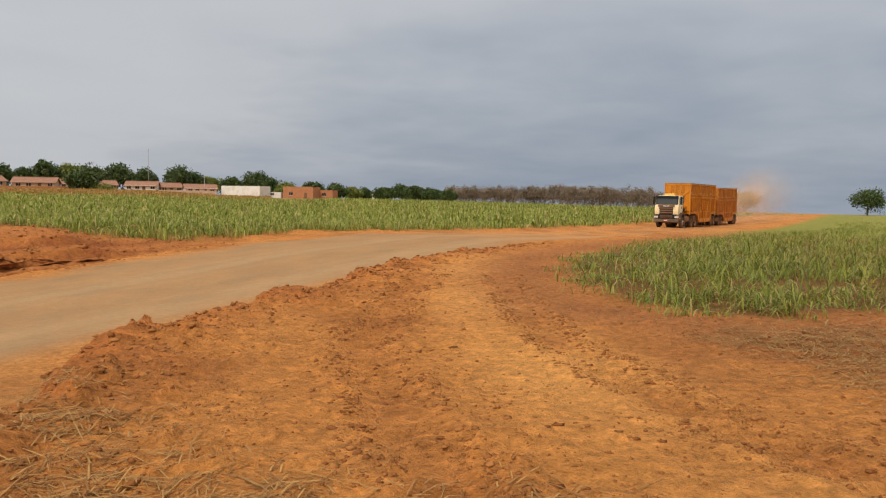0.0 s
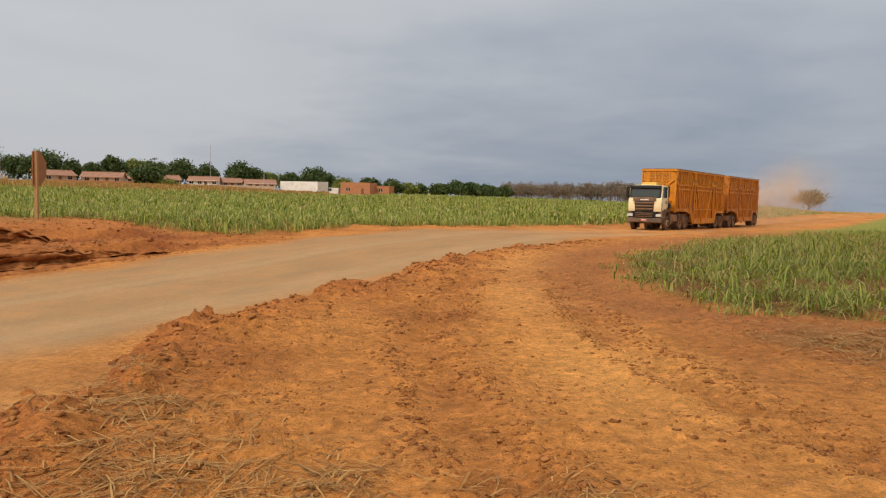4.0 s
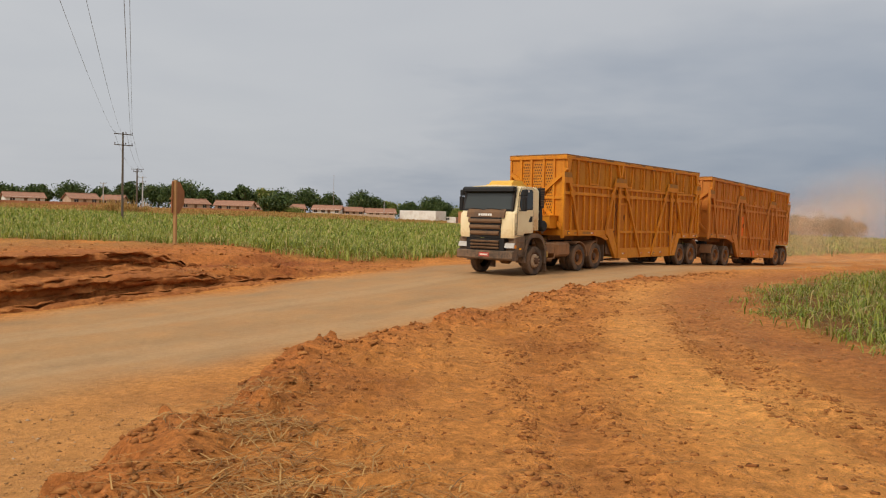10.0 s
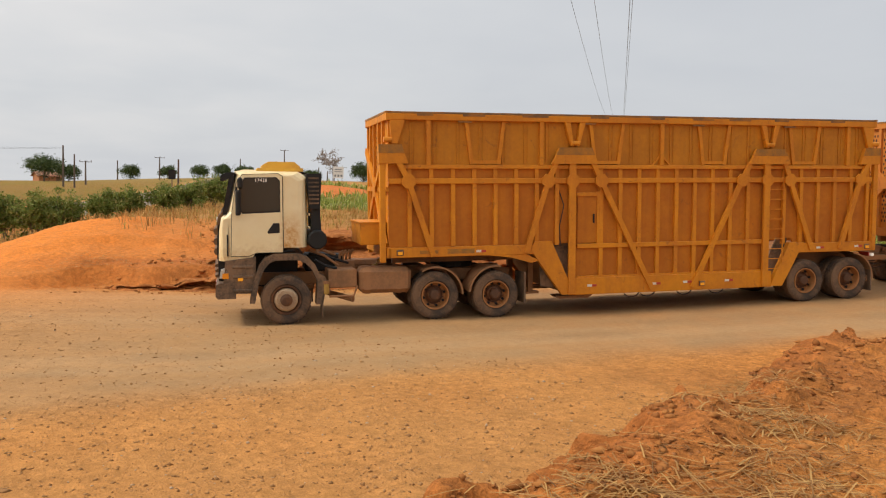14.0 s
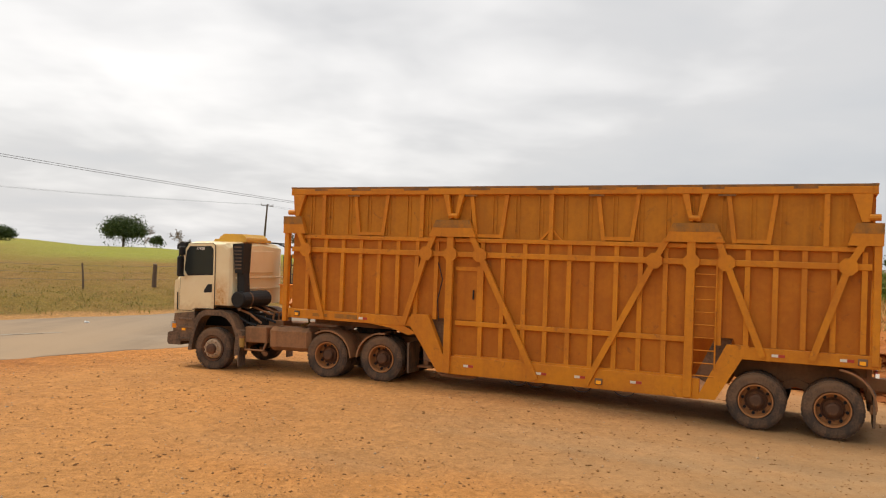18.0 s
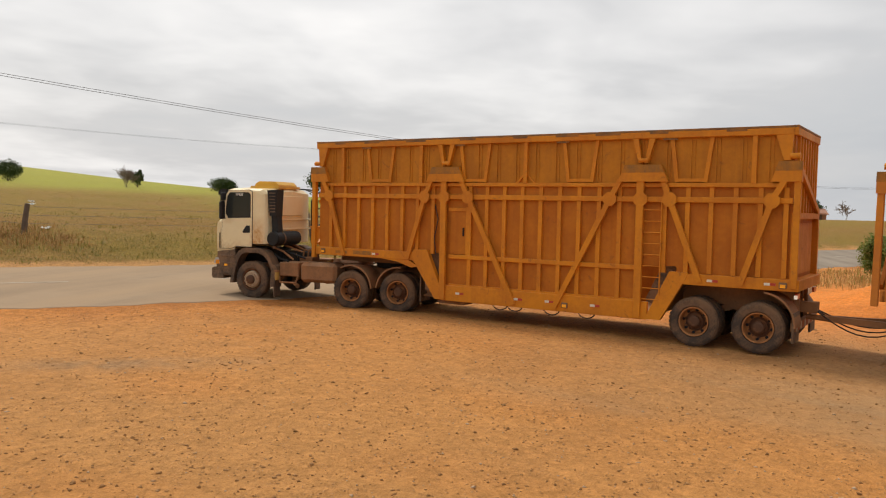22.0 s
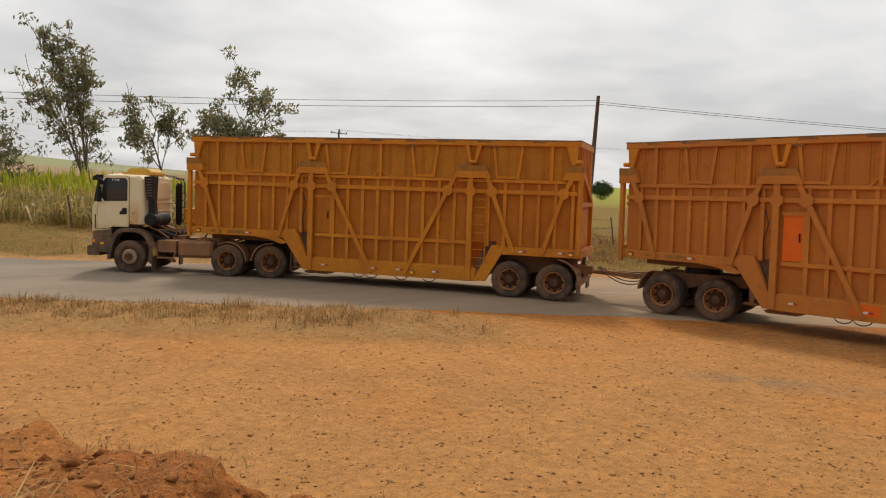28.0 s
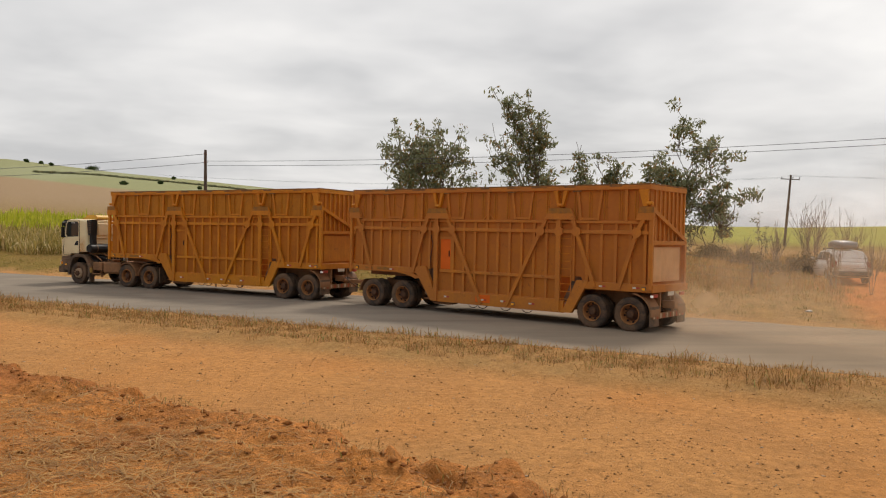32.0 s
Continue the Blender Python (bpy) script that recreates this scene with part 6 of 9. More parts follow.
    pts = [(2.9 - 1.3 * u + 0.0, 0.35 + 0.1 * math.sin(40 * u) , 1.30 - 0.35 * math.sin(math.pi * u) + 0.02 * math.cos(160 * u)) for u in [k / 90 for k in range(91)]]
    tube(bm, pts, 0.02, 5)
    part("coiled_hose", bm, M_COIL, t, "yellow coiled air hose")
    axles = [axle(t, 3.81, True), axle(t, 0.68), axle(t, -0.68)]
    return t, axles


# trailer numbers: x runs forward from the front wall, z up from the road


def gusset(cx, cz, r, y0, y1):
    return prism(bmesh.new(), [(cx + r * math.cos(radians(a)), cz + r * math.sin(radians(a))) for a in range(22, 382, 45)], y0, y1)


def build_trailer():
    t = tagged(new("cane_trailer"), "dusty yellow steel high-sided sugar cane trailer", "trailer", "trailers of the road train")
    floor_line = [(0.0, 1.36), (-3.15, 1.36), (-3.85, 0.46), (-9.2, 0.46), (-9.85, 1.24), (-11.95, 1.24)]
    # floor of the box, stepped down in the middle
    bm = bmesh.new()
    prism(bm, floor_line + [(x, z + 0.06) for x, z in reversed(floor_line)], -1.2, 1.2)
    part("floor_plate", bm, M_CHASSIS, t)
    low = lambda x: float(np.interp(-x, [0, 3.15, 3.85, 9.2, 9.85, 12.2], [1.36, 1.36, 0.46, 0.46, 1.24, 1.24]))
    RIBS_UP = (-0.75, -3.28, -6.20, -11.22)
    BOXES = ((-1.68, -2.32), (-4.54, -5.14), (-7.25, -7.84), (-9.68, -10.30))
    for sg in (-1, 1):
        def slab(name, x0, x1, z0, z1, y0, y1, mat=M_YELLOW, par=t, bev=0.0, label=""):
            a, b = sorted((sg * y0, sg * y1))
            return part(name, a_box(min(x0, x1), max(x0, x1), a, b, z0, z1, bev=bev), mat, par, label)
        # sheets
        sheet = [(0.1, 1.42), (-3.2, 1.42), (-3.5, 1.56), (-4.0, 1.56), (-4.0, 0.52), (-8.98, 0.52), (-8.98, 1.56), (-9.72, 1.56), (-9.85, 1.30), (-11.95, 1.30), (-11.95, 3.30), (0.1, 3.30)]
        if sg < 0:
            sheet = [(0.1, 1.42), (-3.2, 1.42), (-3.9, 0.52), (-9.15, 0.52), (-9.8, 1.30), (-11.95, 1.30), (-11.95, 3.30), (0.1, 3.30)]
        a, b = sorted((sg * 1.16, sg * 1.20))
        part("lower_side_sheet", prism(bmesh.new(), sheet, a, b), M_YELLOW_SHEET, t, "dusty ochre side sheet")
        up = slab("upper_side_gate", 0.07, -11.92, 3.27, 4.22, 1.17, 1.21, M_YELLOW_GATE, label="upper side gate, mustard sheet")
        # folds in the upper sheet
        for k in range(23):
            slab("sheet_fold", -0.36 - k * 0.505, -0.385 - k * 0.505, 3.32, 4.18, 1.21, 1.232, M_YELLOW_GATE, up)
            slab("sheet_fold", -0.44 - k * 0.505, -0.46 - k * 0.505, 3.32, 4.18, 1.21, 1.224, M_YELLOW_GATE, up)
        # rails
        slab("top_rail", 0.10, -11.95, 4.21, 4.345, 1.15, 1.30, M_YELLOW, bev=0.012)
        slab("top_cap", 0.11, -11.96, 4.345, 4.385, 1.14, 1.295, M_WORN_TOP, label="scuffed dark top edge")
        for k in range(9):
            x = -0.5 - 1.27 * k - 0.3 * math.sin(5.1 * k)
            slab("cap_scuff", x, x - 0.35 - 0.25 * math.sin(2.3 * k) ** 2, 4.30, 4.352, 1.15, 1.3035, M_WORN_TOP)
        slab("upper_rail", -0.2, -11.82, 3.20, 3.285, 1.20, 1.275, bev=0.008)
        slab("middle_rail", 0.10, -11.95, 2.885, 3.0, 1.20, 1.285, bev=0.01)
        # upper gate ribs
        for x in RIBS_UP:
            slab("gate_rib", x - 0.045, x + 0.045, 3.285, 4.21, 1.205, 1.285)
        bm = bmesh.new()
        for s2 in (-1, 1):
            prism(bm, [(-6.20, 3.50), (-6.20 + s2 * 0.045, 3.50), (-6.20 + s2 * 0.25, 3.285), (-6.20 + s2 * 0.19, 3.285)], min(sg * 1.21, sg * 1.25), max(sg * 1.21, sg * 1.25))
        part("gate_gusset", bm, M_YELLOW, t)
        for x0, x1 in BOXES:
            bm = bmesh.new()
            beam(bm, (x0 + 0.10, sg * 1.235, 4.22), (x0 - 0.02, sg * 1.235, 3.30), 0.08, 0.06)
            part("gate_strut", bm, M_YELLOW, t)
            bm = bmesh.new()
            beam(bm, (x1 - 0.10, sg * 1.235, 4.22), (x1 + 0.02, sg * 1.235, 3.30), 0.08, 0.06)
            part("gate_strut", bm, M_YELLOW, t)
            slab("gate_sill", x0, x1, 3.31, 3.38, 1.205, 1.262)
            slab("hinge_pad", x0 + 0.28, x0 - 0.02, 4.17, 4.215, 1.26, 1.285, M_WORN_TOP)
        # short studs between the rails and ribs below them
        xs = [-0.34 - 0.474 * k for k in range(8)] + [-4.72 - 0.47 * k for k in range(9)] + [-9.47 - 0.473 * k for k in range(6)]
        for x in xs:
            slab("rail_stud", x - 0.045, x + 0.045, 3.0, 3.20, 1.20, 1.245)
            zb = max(low(x) + 0.2, 1.53 if x > -3.9 else (0.78 if x > -9.2 else 1.42))
            slab("side_rib", x - 0.046, x + 0.046, zb, 2.885, 1.20, 1.266)
        # brackets with hinge pins, posts, diagonals and nodes
        for cx in (-4.05, -9.0):
            slab("post", cx - 0.03, cx + 0.13, 0.42, 3.32, 1.26, 1.34, bev=0.01)
            if sg < 0:
                continue
            br = part("hinge_bracket", prism(bmesh.new(), [(cx - 0.55, 3.31), (cx - 0.38, 3.66), (cx + 0.38, 3.66), (cx + 0.55, 3.31)], *sorted((sg * 1.27, sg * 1.36))), M_YELLOW, t, "hinge bracket worn dark at the top")
            part("bracket_wear", prism(bmesh.new(), [(cx - 0.46, 3.50), (cx - 0.385, 3.663), (cx + 0.385, 3.663), (cx + 0.46, 3.50)], *sorted((sg * 1.355, sg * 1.364))), M_WORN_BRACKET, br)
            part("hinge_pin", tube(bmesh.new(), [(cx - 0.10, sg * 1.30, 3.76), (cx - 0.06, sg * 1.30, 3.76), (cx + 0.06, sg * 1.30, 3.76), (cx + 0.10, sg * 1.30, 3.76)], [0.062, 0.05, 0.05, 0.062], 10), M_YELLOW, br)
            bm = bmesh.new()
            for s2 in (-1, 1):
                prism(bm, [(cx + s2 * 0.03, 3.70), (cx + s2 * 0.10, 3.70), (cx + s2 * 0.24, 4.21), (cx + s2 * 0.12, 4.21)], *sorted((sg * 1.22, sg * 1.33)))
            part("hinge_lug", bm, M_YELLOW, br)
        for cx, s2 in ((0.10, -1), (-11.95, 1)):
            reach = 0.22 if s2 < 0 else 0.16
            if sg < 0:
                slab("corner_post", cx - s2 * 0.03, cx + s2 * 0.10, 1.25, 4.21, 1.20, 1.29, bev=0.01)
                continue
            slab("corner_post", cx - s2 * (reach - 0.02), cx - s2 * (reach - 0.14), 1.25, 3.70, 1.20, 1.315, bev=0.01)
            br = part("corner_bracket", prism(bmesh.new(), [(cx - s2 * reach, 3.31), (cx - s2 * reach, 3.70), (cx + s2 * 0.26, 3.70), (cx + s2 * 0.40, 3.31)], *sorted((sg * 1.22, sg * 1.34))), M_YELLOW, t, "corner hinge bracket worn dark")
            part("bracket_wear", prism(bmesh.new(), [(cx - s2 * (reach + 0.004), 3.52), (cx - s2 * (reach + 0.004), 3.704), (cx + s2 * 0.264, 3.704), (cx + s2 * 0.33, 3.52)], *sorted((sg * 1.335, sg * 1.344))), M_WORN_BRACKET, br)
            part("hinge_pin", tube(bmesh.new(), [(cx - s2 * 0.02 - 0.09, sg * 1.28, 3.80), (cx - s2 * 0.02 + 0.09, sg * 1.28, 3.80)], 0.06, 10), M_YELLOW, br)
            part("hinge_lug", prism(bmesh.new(), [(cx + s2 * 0.06, 3.72), (cx + s2 * 0.18, 3.72), (cx + s2 * 0.34, 4.21), (cx + s2 * 0.02, 4.21)], *sorted((sg * 1.22, sg * 1.31))), M_YELLOW, br)
        arms = [((-0.10, 3.35), (-0.31, 2.94)), ((-0.31, 2.94), (-0.84, 1.36)), ((-3.62, 3.35), (-3.43, 2.94)), ((-3.43, 2.94), (-2.93, 1.38)), ((-4.48, 3.35), (-4.69, 2.94)), ((-4.69, 2.94), (-5.99, 0.47)),
                ((-8.50, 3.35), (-8.28, 2.94)), ((-8.28, 2.94), (-7.02, 0.47)), ((-9.43, 3.35), (-9.58, 2.94)), ((-9.58, 2.94), (-10.24, 1.27)), ((-11.80, 3.35), (-11.58, 2.94)), ((-11.58, 2.94), (-11.04, 1.27))]
        for (xa, za), (xb, zb) in arms:
            bm = bmesh.new()
            beam(bm, (xa, sg * 1.30, za), (xb, sg * 1.30, zb), 0.115, 0.07)
            part("diagonal_brace", bm, M_YELLOW, t)
        for cx in (-0.31, -3.43, -4.01, -4.69, -8.28, -8.96, -9.58, -11.58):
            part("brace_node", gusset(cx, 2.94, 0.16, *sorted((sg * 1.30, sg * 1.342))), M_YELLOW, t)
        # sills
        slab("front_sill", 0.12, -3.25, 1.34, 1.55, 1.19, 1.29, bev=0.01)
        slab("rear_sill", -9.75, -12.07, 1.20, 1.43, 1.19, 1.29, bev=0.01)
        slab("low_sill", -3.95, -9.16, 0.40, 0.78, 1.19, 1.285, bev=0.01)
        slab("belly_rail", -4.15, -8.90, 1.44, 1.54, 1.20, 1.275, bev=0.008)
        slab("lower_rail", -4.15, -8.90, 0.76, 0.82, 1.20, 1.262)
        part("neck_plate", prism(bmesh.new(), [(-3.12, 1.62), (-3.52, 1.62), (-4.08, 0.42), (-3.78, 0.42), (-3.05, 1.42)], *sorted((sg * 1.17, sg * 1.30))), M_YELLOW, t)
        part("neck_plate", prism(bmesh.new(), [(-9.62, 1.45), (-10.02, 1.45), (-9.95, 1.30), (-9.45, 0.42), (-9.12, 0.42)], *sorted((sg * 1.17, sg * 1.30))), M_YELLOW, t)
        part("neck_edge", prism(bmesh.new(), [(-1.9, 1.36), (-2.9, 1.36), (-3.25, 1.20), (-3.05, 1.15), (-2.6, 1.28)], *sorted((sg * 1.22, sg * 1.28))), M_YELLOW, t)
        # added dark plates stand in for the shade inside the two openings
        if sg > 0:
            for pts in ([(-3.35, 0.60), (-4.02, 0.52), (-4.02, 1.58), (-3.30, 1.58)], [(-9.05, 0.80), (-9.45, 0.60), (-9.72, 1.58), (-9.42, 1.58)]):
                part("inner_plate", prism(bmesh.new(), pts, 1.06, 1.09), M_DARK, t)
        # access hatch beside the first post
        slab("access_panel", -4.16, -4.62, 1.56, 2.60, 1.20, 1.232, M_YELLOW_SHEET, label="ochre access panel")
        slab("hatch_rail", -4.12, -4.66, 2.60, 2.68, 1.20, 1.26)
        slab("hatch_stile", -4.62, -4.70, 1.50, 2.70, 1.20, 1.262)
        slab("hatch_handle", -4.53, -4.56, 2.0, 2.2, 1.232, 1.26, M_BLACK)
        # ladder beside the second post
        lad = part("ladder", tube(bmesh.new(), [(-9.42, sg * 1.30, 2.95), (-9.42, sg * 1.30, 0.95)], 0.016, 6), M_YELLOW, t)
        for k in range(9):
            part("rung", tube(bmesh.new(), [(-9.04, sg * 1.30, 2.72 - k * 0.235), (-9.42, sg * 1.30, 2.72 - k * 0.235)], 0.011, 5), M_YELLOW, lad)
        # reflectors and lamps
        for x, z in ((-1.9, 1.44), (-4.5, 0.60), (-6.1, 0.59), (-6.9, 0.60), (-8.0, 0.60), (-10.5, 1.31), (-11.6, 1.32)):
            rf = part("reflector", a_box(x - 0.11, x, *sorted((sg * 1.288, sg * 1.296)), z - 0.025, z + 0.025), M_RED, t, "red and white reflector strip")
            part("reflector_half", a_box(x, x + 0.11, *sorted((sg * 1.288, sg * 1.296)), z - 0.025, z + 0.025), M_WHITE, rf)
        for x, z in ((-0.12, 1.45), (-7.28, 0.55), (-11.84, 1.31)):
            lp = part("marker_lamp", box(bmesh.new(), x - 0.075, x + 0.075, *sorted((sg * 1.285, sg * 1.315)), z - 0.06, z + 0.06, bev=0.012), M_DARK, t)
            part("lens", a_box(x - 0.05, x + 0.05, *sorted((sg * 1.31, sg * 1.325)), z - 0.045, z + 0.02), M_AMBER_LIT, lp, "lit amber marker lens")
        part("name_bar", a_box(-0.95, -0.55, *sorted((sg * 1.289, sg * 1.292)), 1.41, 1.48), M_WORN_BRACKET, t)
        part("name_bar", a_box(-1.75, -1.15, *sorted((sg * 1.289, sg * 1.292)), 1.40, 1.50), M_WORN_BRACKET, t)
        # hose loops below the belly, hose on the side
        for x in (-5.55, -5.95, -6.9, -7.75):
            bm = tube(bmesh.new(), [(x + 0.2 * math.cos(u), sg * 1.15, 0.42 - 0.13 * math.sin(u)) for u in [math.pi * k / 10 for k in range(11)]], 0.014, 5)
            part("hose_loop", bm, M_HOSE, t)
        part("side_hose", tube(bmesh.new(), [(-3.75, sg * 1.24, 1.5), (-3.72, sg * 1.26, 1.95), (-3.82, sg * 1.26, 2.4), (-3.7, sg * 1.24, 2.75)], 0.013, 5), M_HOSE, t)
        mudguard(t, -11.43, 0.66, sg * 0.64, sg * 1.27, "mudguard", 95, 182, M_CHASSIS)
        mudguard(t, -10.13, 0.66, sg * 0.64, sg * 1.27, "mudguard", 15, 60, M_CHASSIS)
        part("mudflap", a_box(-12.06, -12.02, *sorted((sg * 0.66, sg * 1.26)), 0.20, 0.78), M_DARK, t)
        part("bogie_rail", a_box(-11.92, -9.7, sg * 0.45 - 0.06, sg * 0.45 + 0.06, 0.78, 1.22), M_CHASSIS, t)
        part("bogie_beam", prism(bmesh.new(), [(-9.98, 0.52), (-10.78, 0.86), (-11.58, 0.52), (-11.58, 0.44), (-10.78, 0.70), (-9.98, 0.44)], sg * 0.5 - 0.05, sg * 0.5 + 0.05), M_CHASSIS, t)
        part("gooseneck_rail", a_box(-3.2, -0.1, sg * 0.45 - 0.06, sg * 0.45 + 0.06, 1.16, 1.36), M_CHASSIS, t)
        leg = part("landing_leg", a_box(-3.30, -3.18, *sorted((sg * 0.62, sg * 0.74)), 0.45, 1.3), M_CHASSIS, t)
        part("landing_foot", a_box(-3.42, -3.06, *sorted((sg * 0.56, sg * 0.80)), 0.40, 0.45), M_CHASSIS, leg)
        part("skid_plate", prism(bmesh.new(), [(-3.72, 0.36), (-3.8, 0.30), (-4.5, 0.30), (-4.62, 0.38)], *sorted((sg * 0.7, sg * 1.1))), M_CHASSIS, t)
    # front wall: sheet, frame, uprights, perforated columns, cross brace
    part("front_sheet", a_box(-0.05, -0.01, -1.17, 1.17, 1.42, 4.22), M_YELLOW, t, "bright mustard front sheet")
    part("front_top_rail", box(bmesh.new(), -0.04, 0.06, -1.30, 1.30, 4.20, 4.35, bev=0.01), M_YELLOW, t)
    part("front_top_cap", a_box(-0.05, 0.065, -1.30, 1.30, 4.35, 4.39), M_WORN_TOP, t)
    part("front_bottom_rail", box(bmesh.new(), -0.04, 0.06, -1.29, 1.29, 1.34, 1.56, bev=0.01), M_YELLOW, t)
    part("front_middle_rail", a_box(-0.01, 0.05, -1.2, 1.2, 2.72, 2.82), M_YELLOW, t)
    for y in (-0.75, -0.28, 0.28, 0.75):
        part("front_upright", a_box(-0.01, 0.055, y - 0.045, y + 0.045, 1.56, 4.20), M_YELLOW, t)
    for y0 in (-0.72, -0.25, 0.31):
        bm = bmesh.new()
        for iy in range(4):
            for iz in range(22):
                yy, zz = y0 + 0.07 + iy * 0.095 + (0.045 if iz % 2 else 0), 1.75 + iz * 0.108
                if yy < y0 + 0.42:
                    vs = [bm.verts.new((-0.006, yy + 0.026 * math.cos(k * math.pi / 3), zz + 0.036 * math.sin(k * math.pi / 3))) for k in range(6)]
                    bm.faces.new(vs)
        tagged(part("perforation", bm, M_BLACK, t), kind="stuff")
    for sg in (-1, 1):
        for za in (3.66, 1.60):
            bm = bmesh.new()
            beam(bm, (0.06, 0.0, 2.77), (0.06, sg * 1.16, za), 0.14, 0.07, Vector((1, 0, 0)))
            part("front_brace", bm, M_YELLOW, t)
    part("front_node", prism(bmesh.new(), [(0.09, 2.60), (0.105, 2.60), (0.105, 2.94), (0.09, 2.94)], -0.17, 0.17), M_YELLOW, t)
    chest = part("tool_box", box(bmesh.new(), 0.02, 0.56, -0.35, 0.95, 1.60, 2.06, bev=0.015), M_YELLOW, t, "yellow tool box on the front wall")
    part("tool_box_lid", a_box(0.0, 0.58, -0.37, 0.97, 2.055, 2.085), M_YELLOW, chest)
    for ob in t.children:
        if ob.name.startswith(("front_", "perforation", "tool_box")) and not ob.name.startswith("front_sill"):
            ob.matrix_basis = pose(0.1, 0, 0)
    # rear wall
    part("rear_sheet", a_box(-11.94, -11.9, -1.17, 1.17, 1.30, 4.22), M_YELLOW_SHEET, t, "dusty ochre rear sheet")
    part("rear_top_rail", box(bmesh.new(), -12.01, -11.91, -1.30, 1.30, 4.20, 4.35, bev=0.01), M_YELLOW, t)
    part("rear_top_cap", a_box(-12.015, -11.91, -1.30, 1.30, 4.35, 4.39), M_WORN_TOP, t)
    for y in (-0.9, -0.6, -0.3, 0.0, 0.3, 0.6, 0.9):
        part("rear_rib", a_box(-11.99, -11.94, y - 0.035, y + 0.035, 2.70, 4.20), M_YELLOW, t)
    part("rear_middle_rail", a_box(-12.06, -11.94, -1.26, 1.26, 2.60, 2.72), M_YELLOW, t)
    bm = bmesh.new()
    beam(bm, (-12.03, 1.2, 3.62), (-12.03, -1.2, 2.74), 0.12, 0.07, Vector((1, 0, 0)))
    part("rear_brace", bm, M_YELLOW, t)
    for sg in (-1, 1):
        part("rear_side_post", a_box(-12.06, -11.94, *sorted((sg * 1.14, sg * 1.26)), 1.25, 2.62), M_YELLOW, t)
        part("tail_lamp", a_box(-12.08, -12.04, *sorted((sg * 0.82, sg * 1.14)), 1.05, 1.15), M_RED, t, "dim red tail lamp")
        part("bumper_strut", a_box(-12.02, -11.94, sg * 0.5 - 0.04, sg * 0.5 + 0.04, 0.5, 1.22), M_CHASSIS, t)
    part("rear_door", a_box(-11.97, -11.94, -0.95, 0.95, 1.50, 2.52), M_YELLOW, t, "sun-bleached rear panel")
    part("rear_bottom_rail", box(bmesh.new(), -12.12, -11.9, -1.28, 1.28, 1.20, 1.42, bev=0.01), M_YELLOW, t)
    bumper = part("rear_bumper", a_box(-12.08, -11.98, -1.15, 1.15, 0.42, 0.58), M_CHASSIS, t, "striped rear bumper bar")
    for k in range(10):
        part("stripe", prism(bmesh.new(), [(0, 0), (0.002, 0), (0.002, 0.15), (0, 0.15)], -0.05, 0.05), M_STRIPE_PALE if k % 2 else M_STRIPE_RED, bumper).matrix_basis = pose(-12.083, -1.03 + 0.23 * k, 0.425)
    part("plate_bar", a_box(-12.13, -12.12, -0.22, 0.22, 1.08, 1.2), M_WHITE, t)
    part("side_lamp", a_box(-12.1, -12.04, 1.18, 1.26, 1.06, 1.13), M_WHITE_LIT, t, "small lit white lamp")
    part("hitch", a_box(-12.3, -11.92, -0.12, 0.12, 0.70, 0.92), M_CHASSIS, t)
    part("king_pin", tube(bmesh.new(), [(-1.52, 0, 1.16), (-1.52, 0, 1.36)], 0.3, 12), M_BLACK, t)
    ax = [axle(t, -10.14), axle(t, -11.40)]
    return t, ax


def build_dolly():
    d = tagged(new("trailer_dolly"), "rusty two-axle dolly with a long drawbar", "dolly")
    for sg in (-1, 1):
        part("frame_rail", a_box(-1.25, 1.25, sg * 0.45 - 0.06, sg * 0.45 + 0.06, 0.72, 1.0), M_CHASSIS, d)
        bm = bmesh.new()
        beam(bm, (1.2, sg * 0.42, 0.82), (2.75, sg * 0.04, 0.80), 0.12, 0.10)
        part("drawbar", bm, M_CHASSIS, d)
        mudguard(d, 0.68, 0.66, sg * 0.64, sg * 1.26, "mudguard", 5, 50, M_CHASSIS)
        part("bogie_beam", prism(bmesh.new(), [(0.85, 0.52), (0, 0.84), (-0.85, 0.52), (-0.85, 0.44), (0, 0.68), (0.85, 0.44)], sg * 0.5 - 0.05, sg * 0.5 + 0.05), M_CHASSIS, d)
    part("drawbar_eye", tube(bmesh.new(), [(2.7, 0, 0.80), (3.2, 0, 0.80)], [0.07, 0.05], 8), M_CHASSIS, d)
    part("turntable", tube(bmesh.new(), [(0, 0, 1.0), (0, 0, 1.16)], [0.5, 0.46], 18), M_BLACK, d)
    for x in (-1.1, 0, 1.1):
        part("cross_member", a_box(x - 0.07, x + 0.07, -0.45, 0.45, 0.76, 0.96), M_CHASSIS, d)
    for k in range(3):
        y = -0.1 + 0.1 * k
        part("brake_hose", tube(bmesh.new(), [(3.0 - 1.9 * u, y, 0.95 - (0.26 + 0.08 * k) * math.sin(math.pi * u)) for u in [i / 10 for i in range(11)]], 0.015, 5), M_HOSE, d)
    return d, [axle(d, 0.68), axle(d, -0.68)]


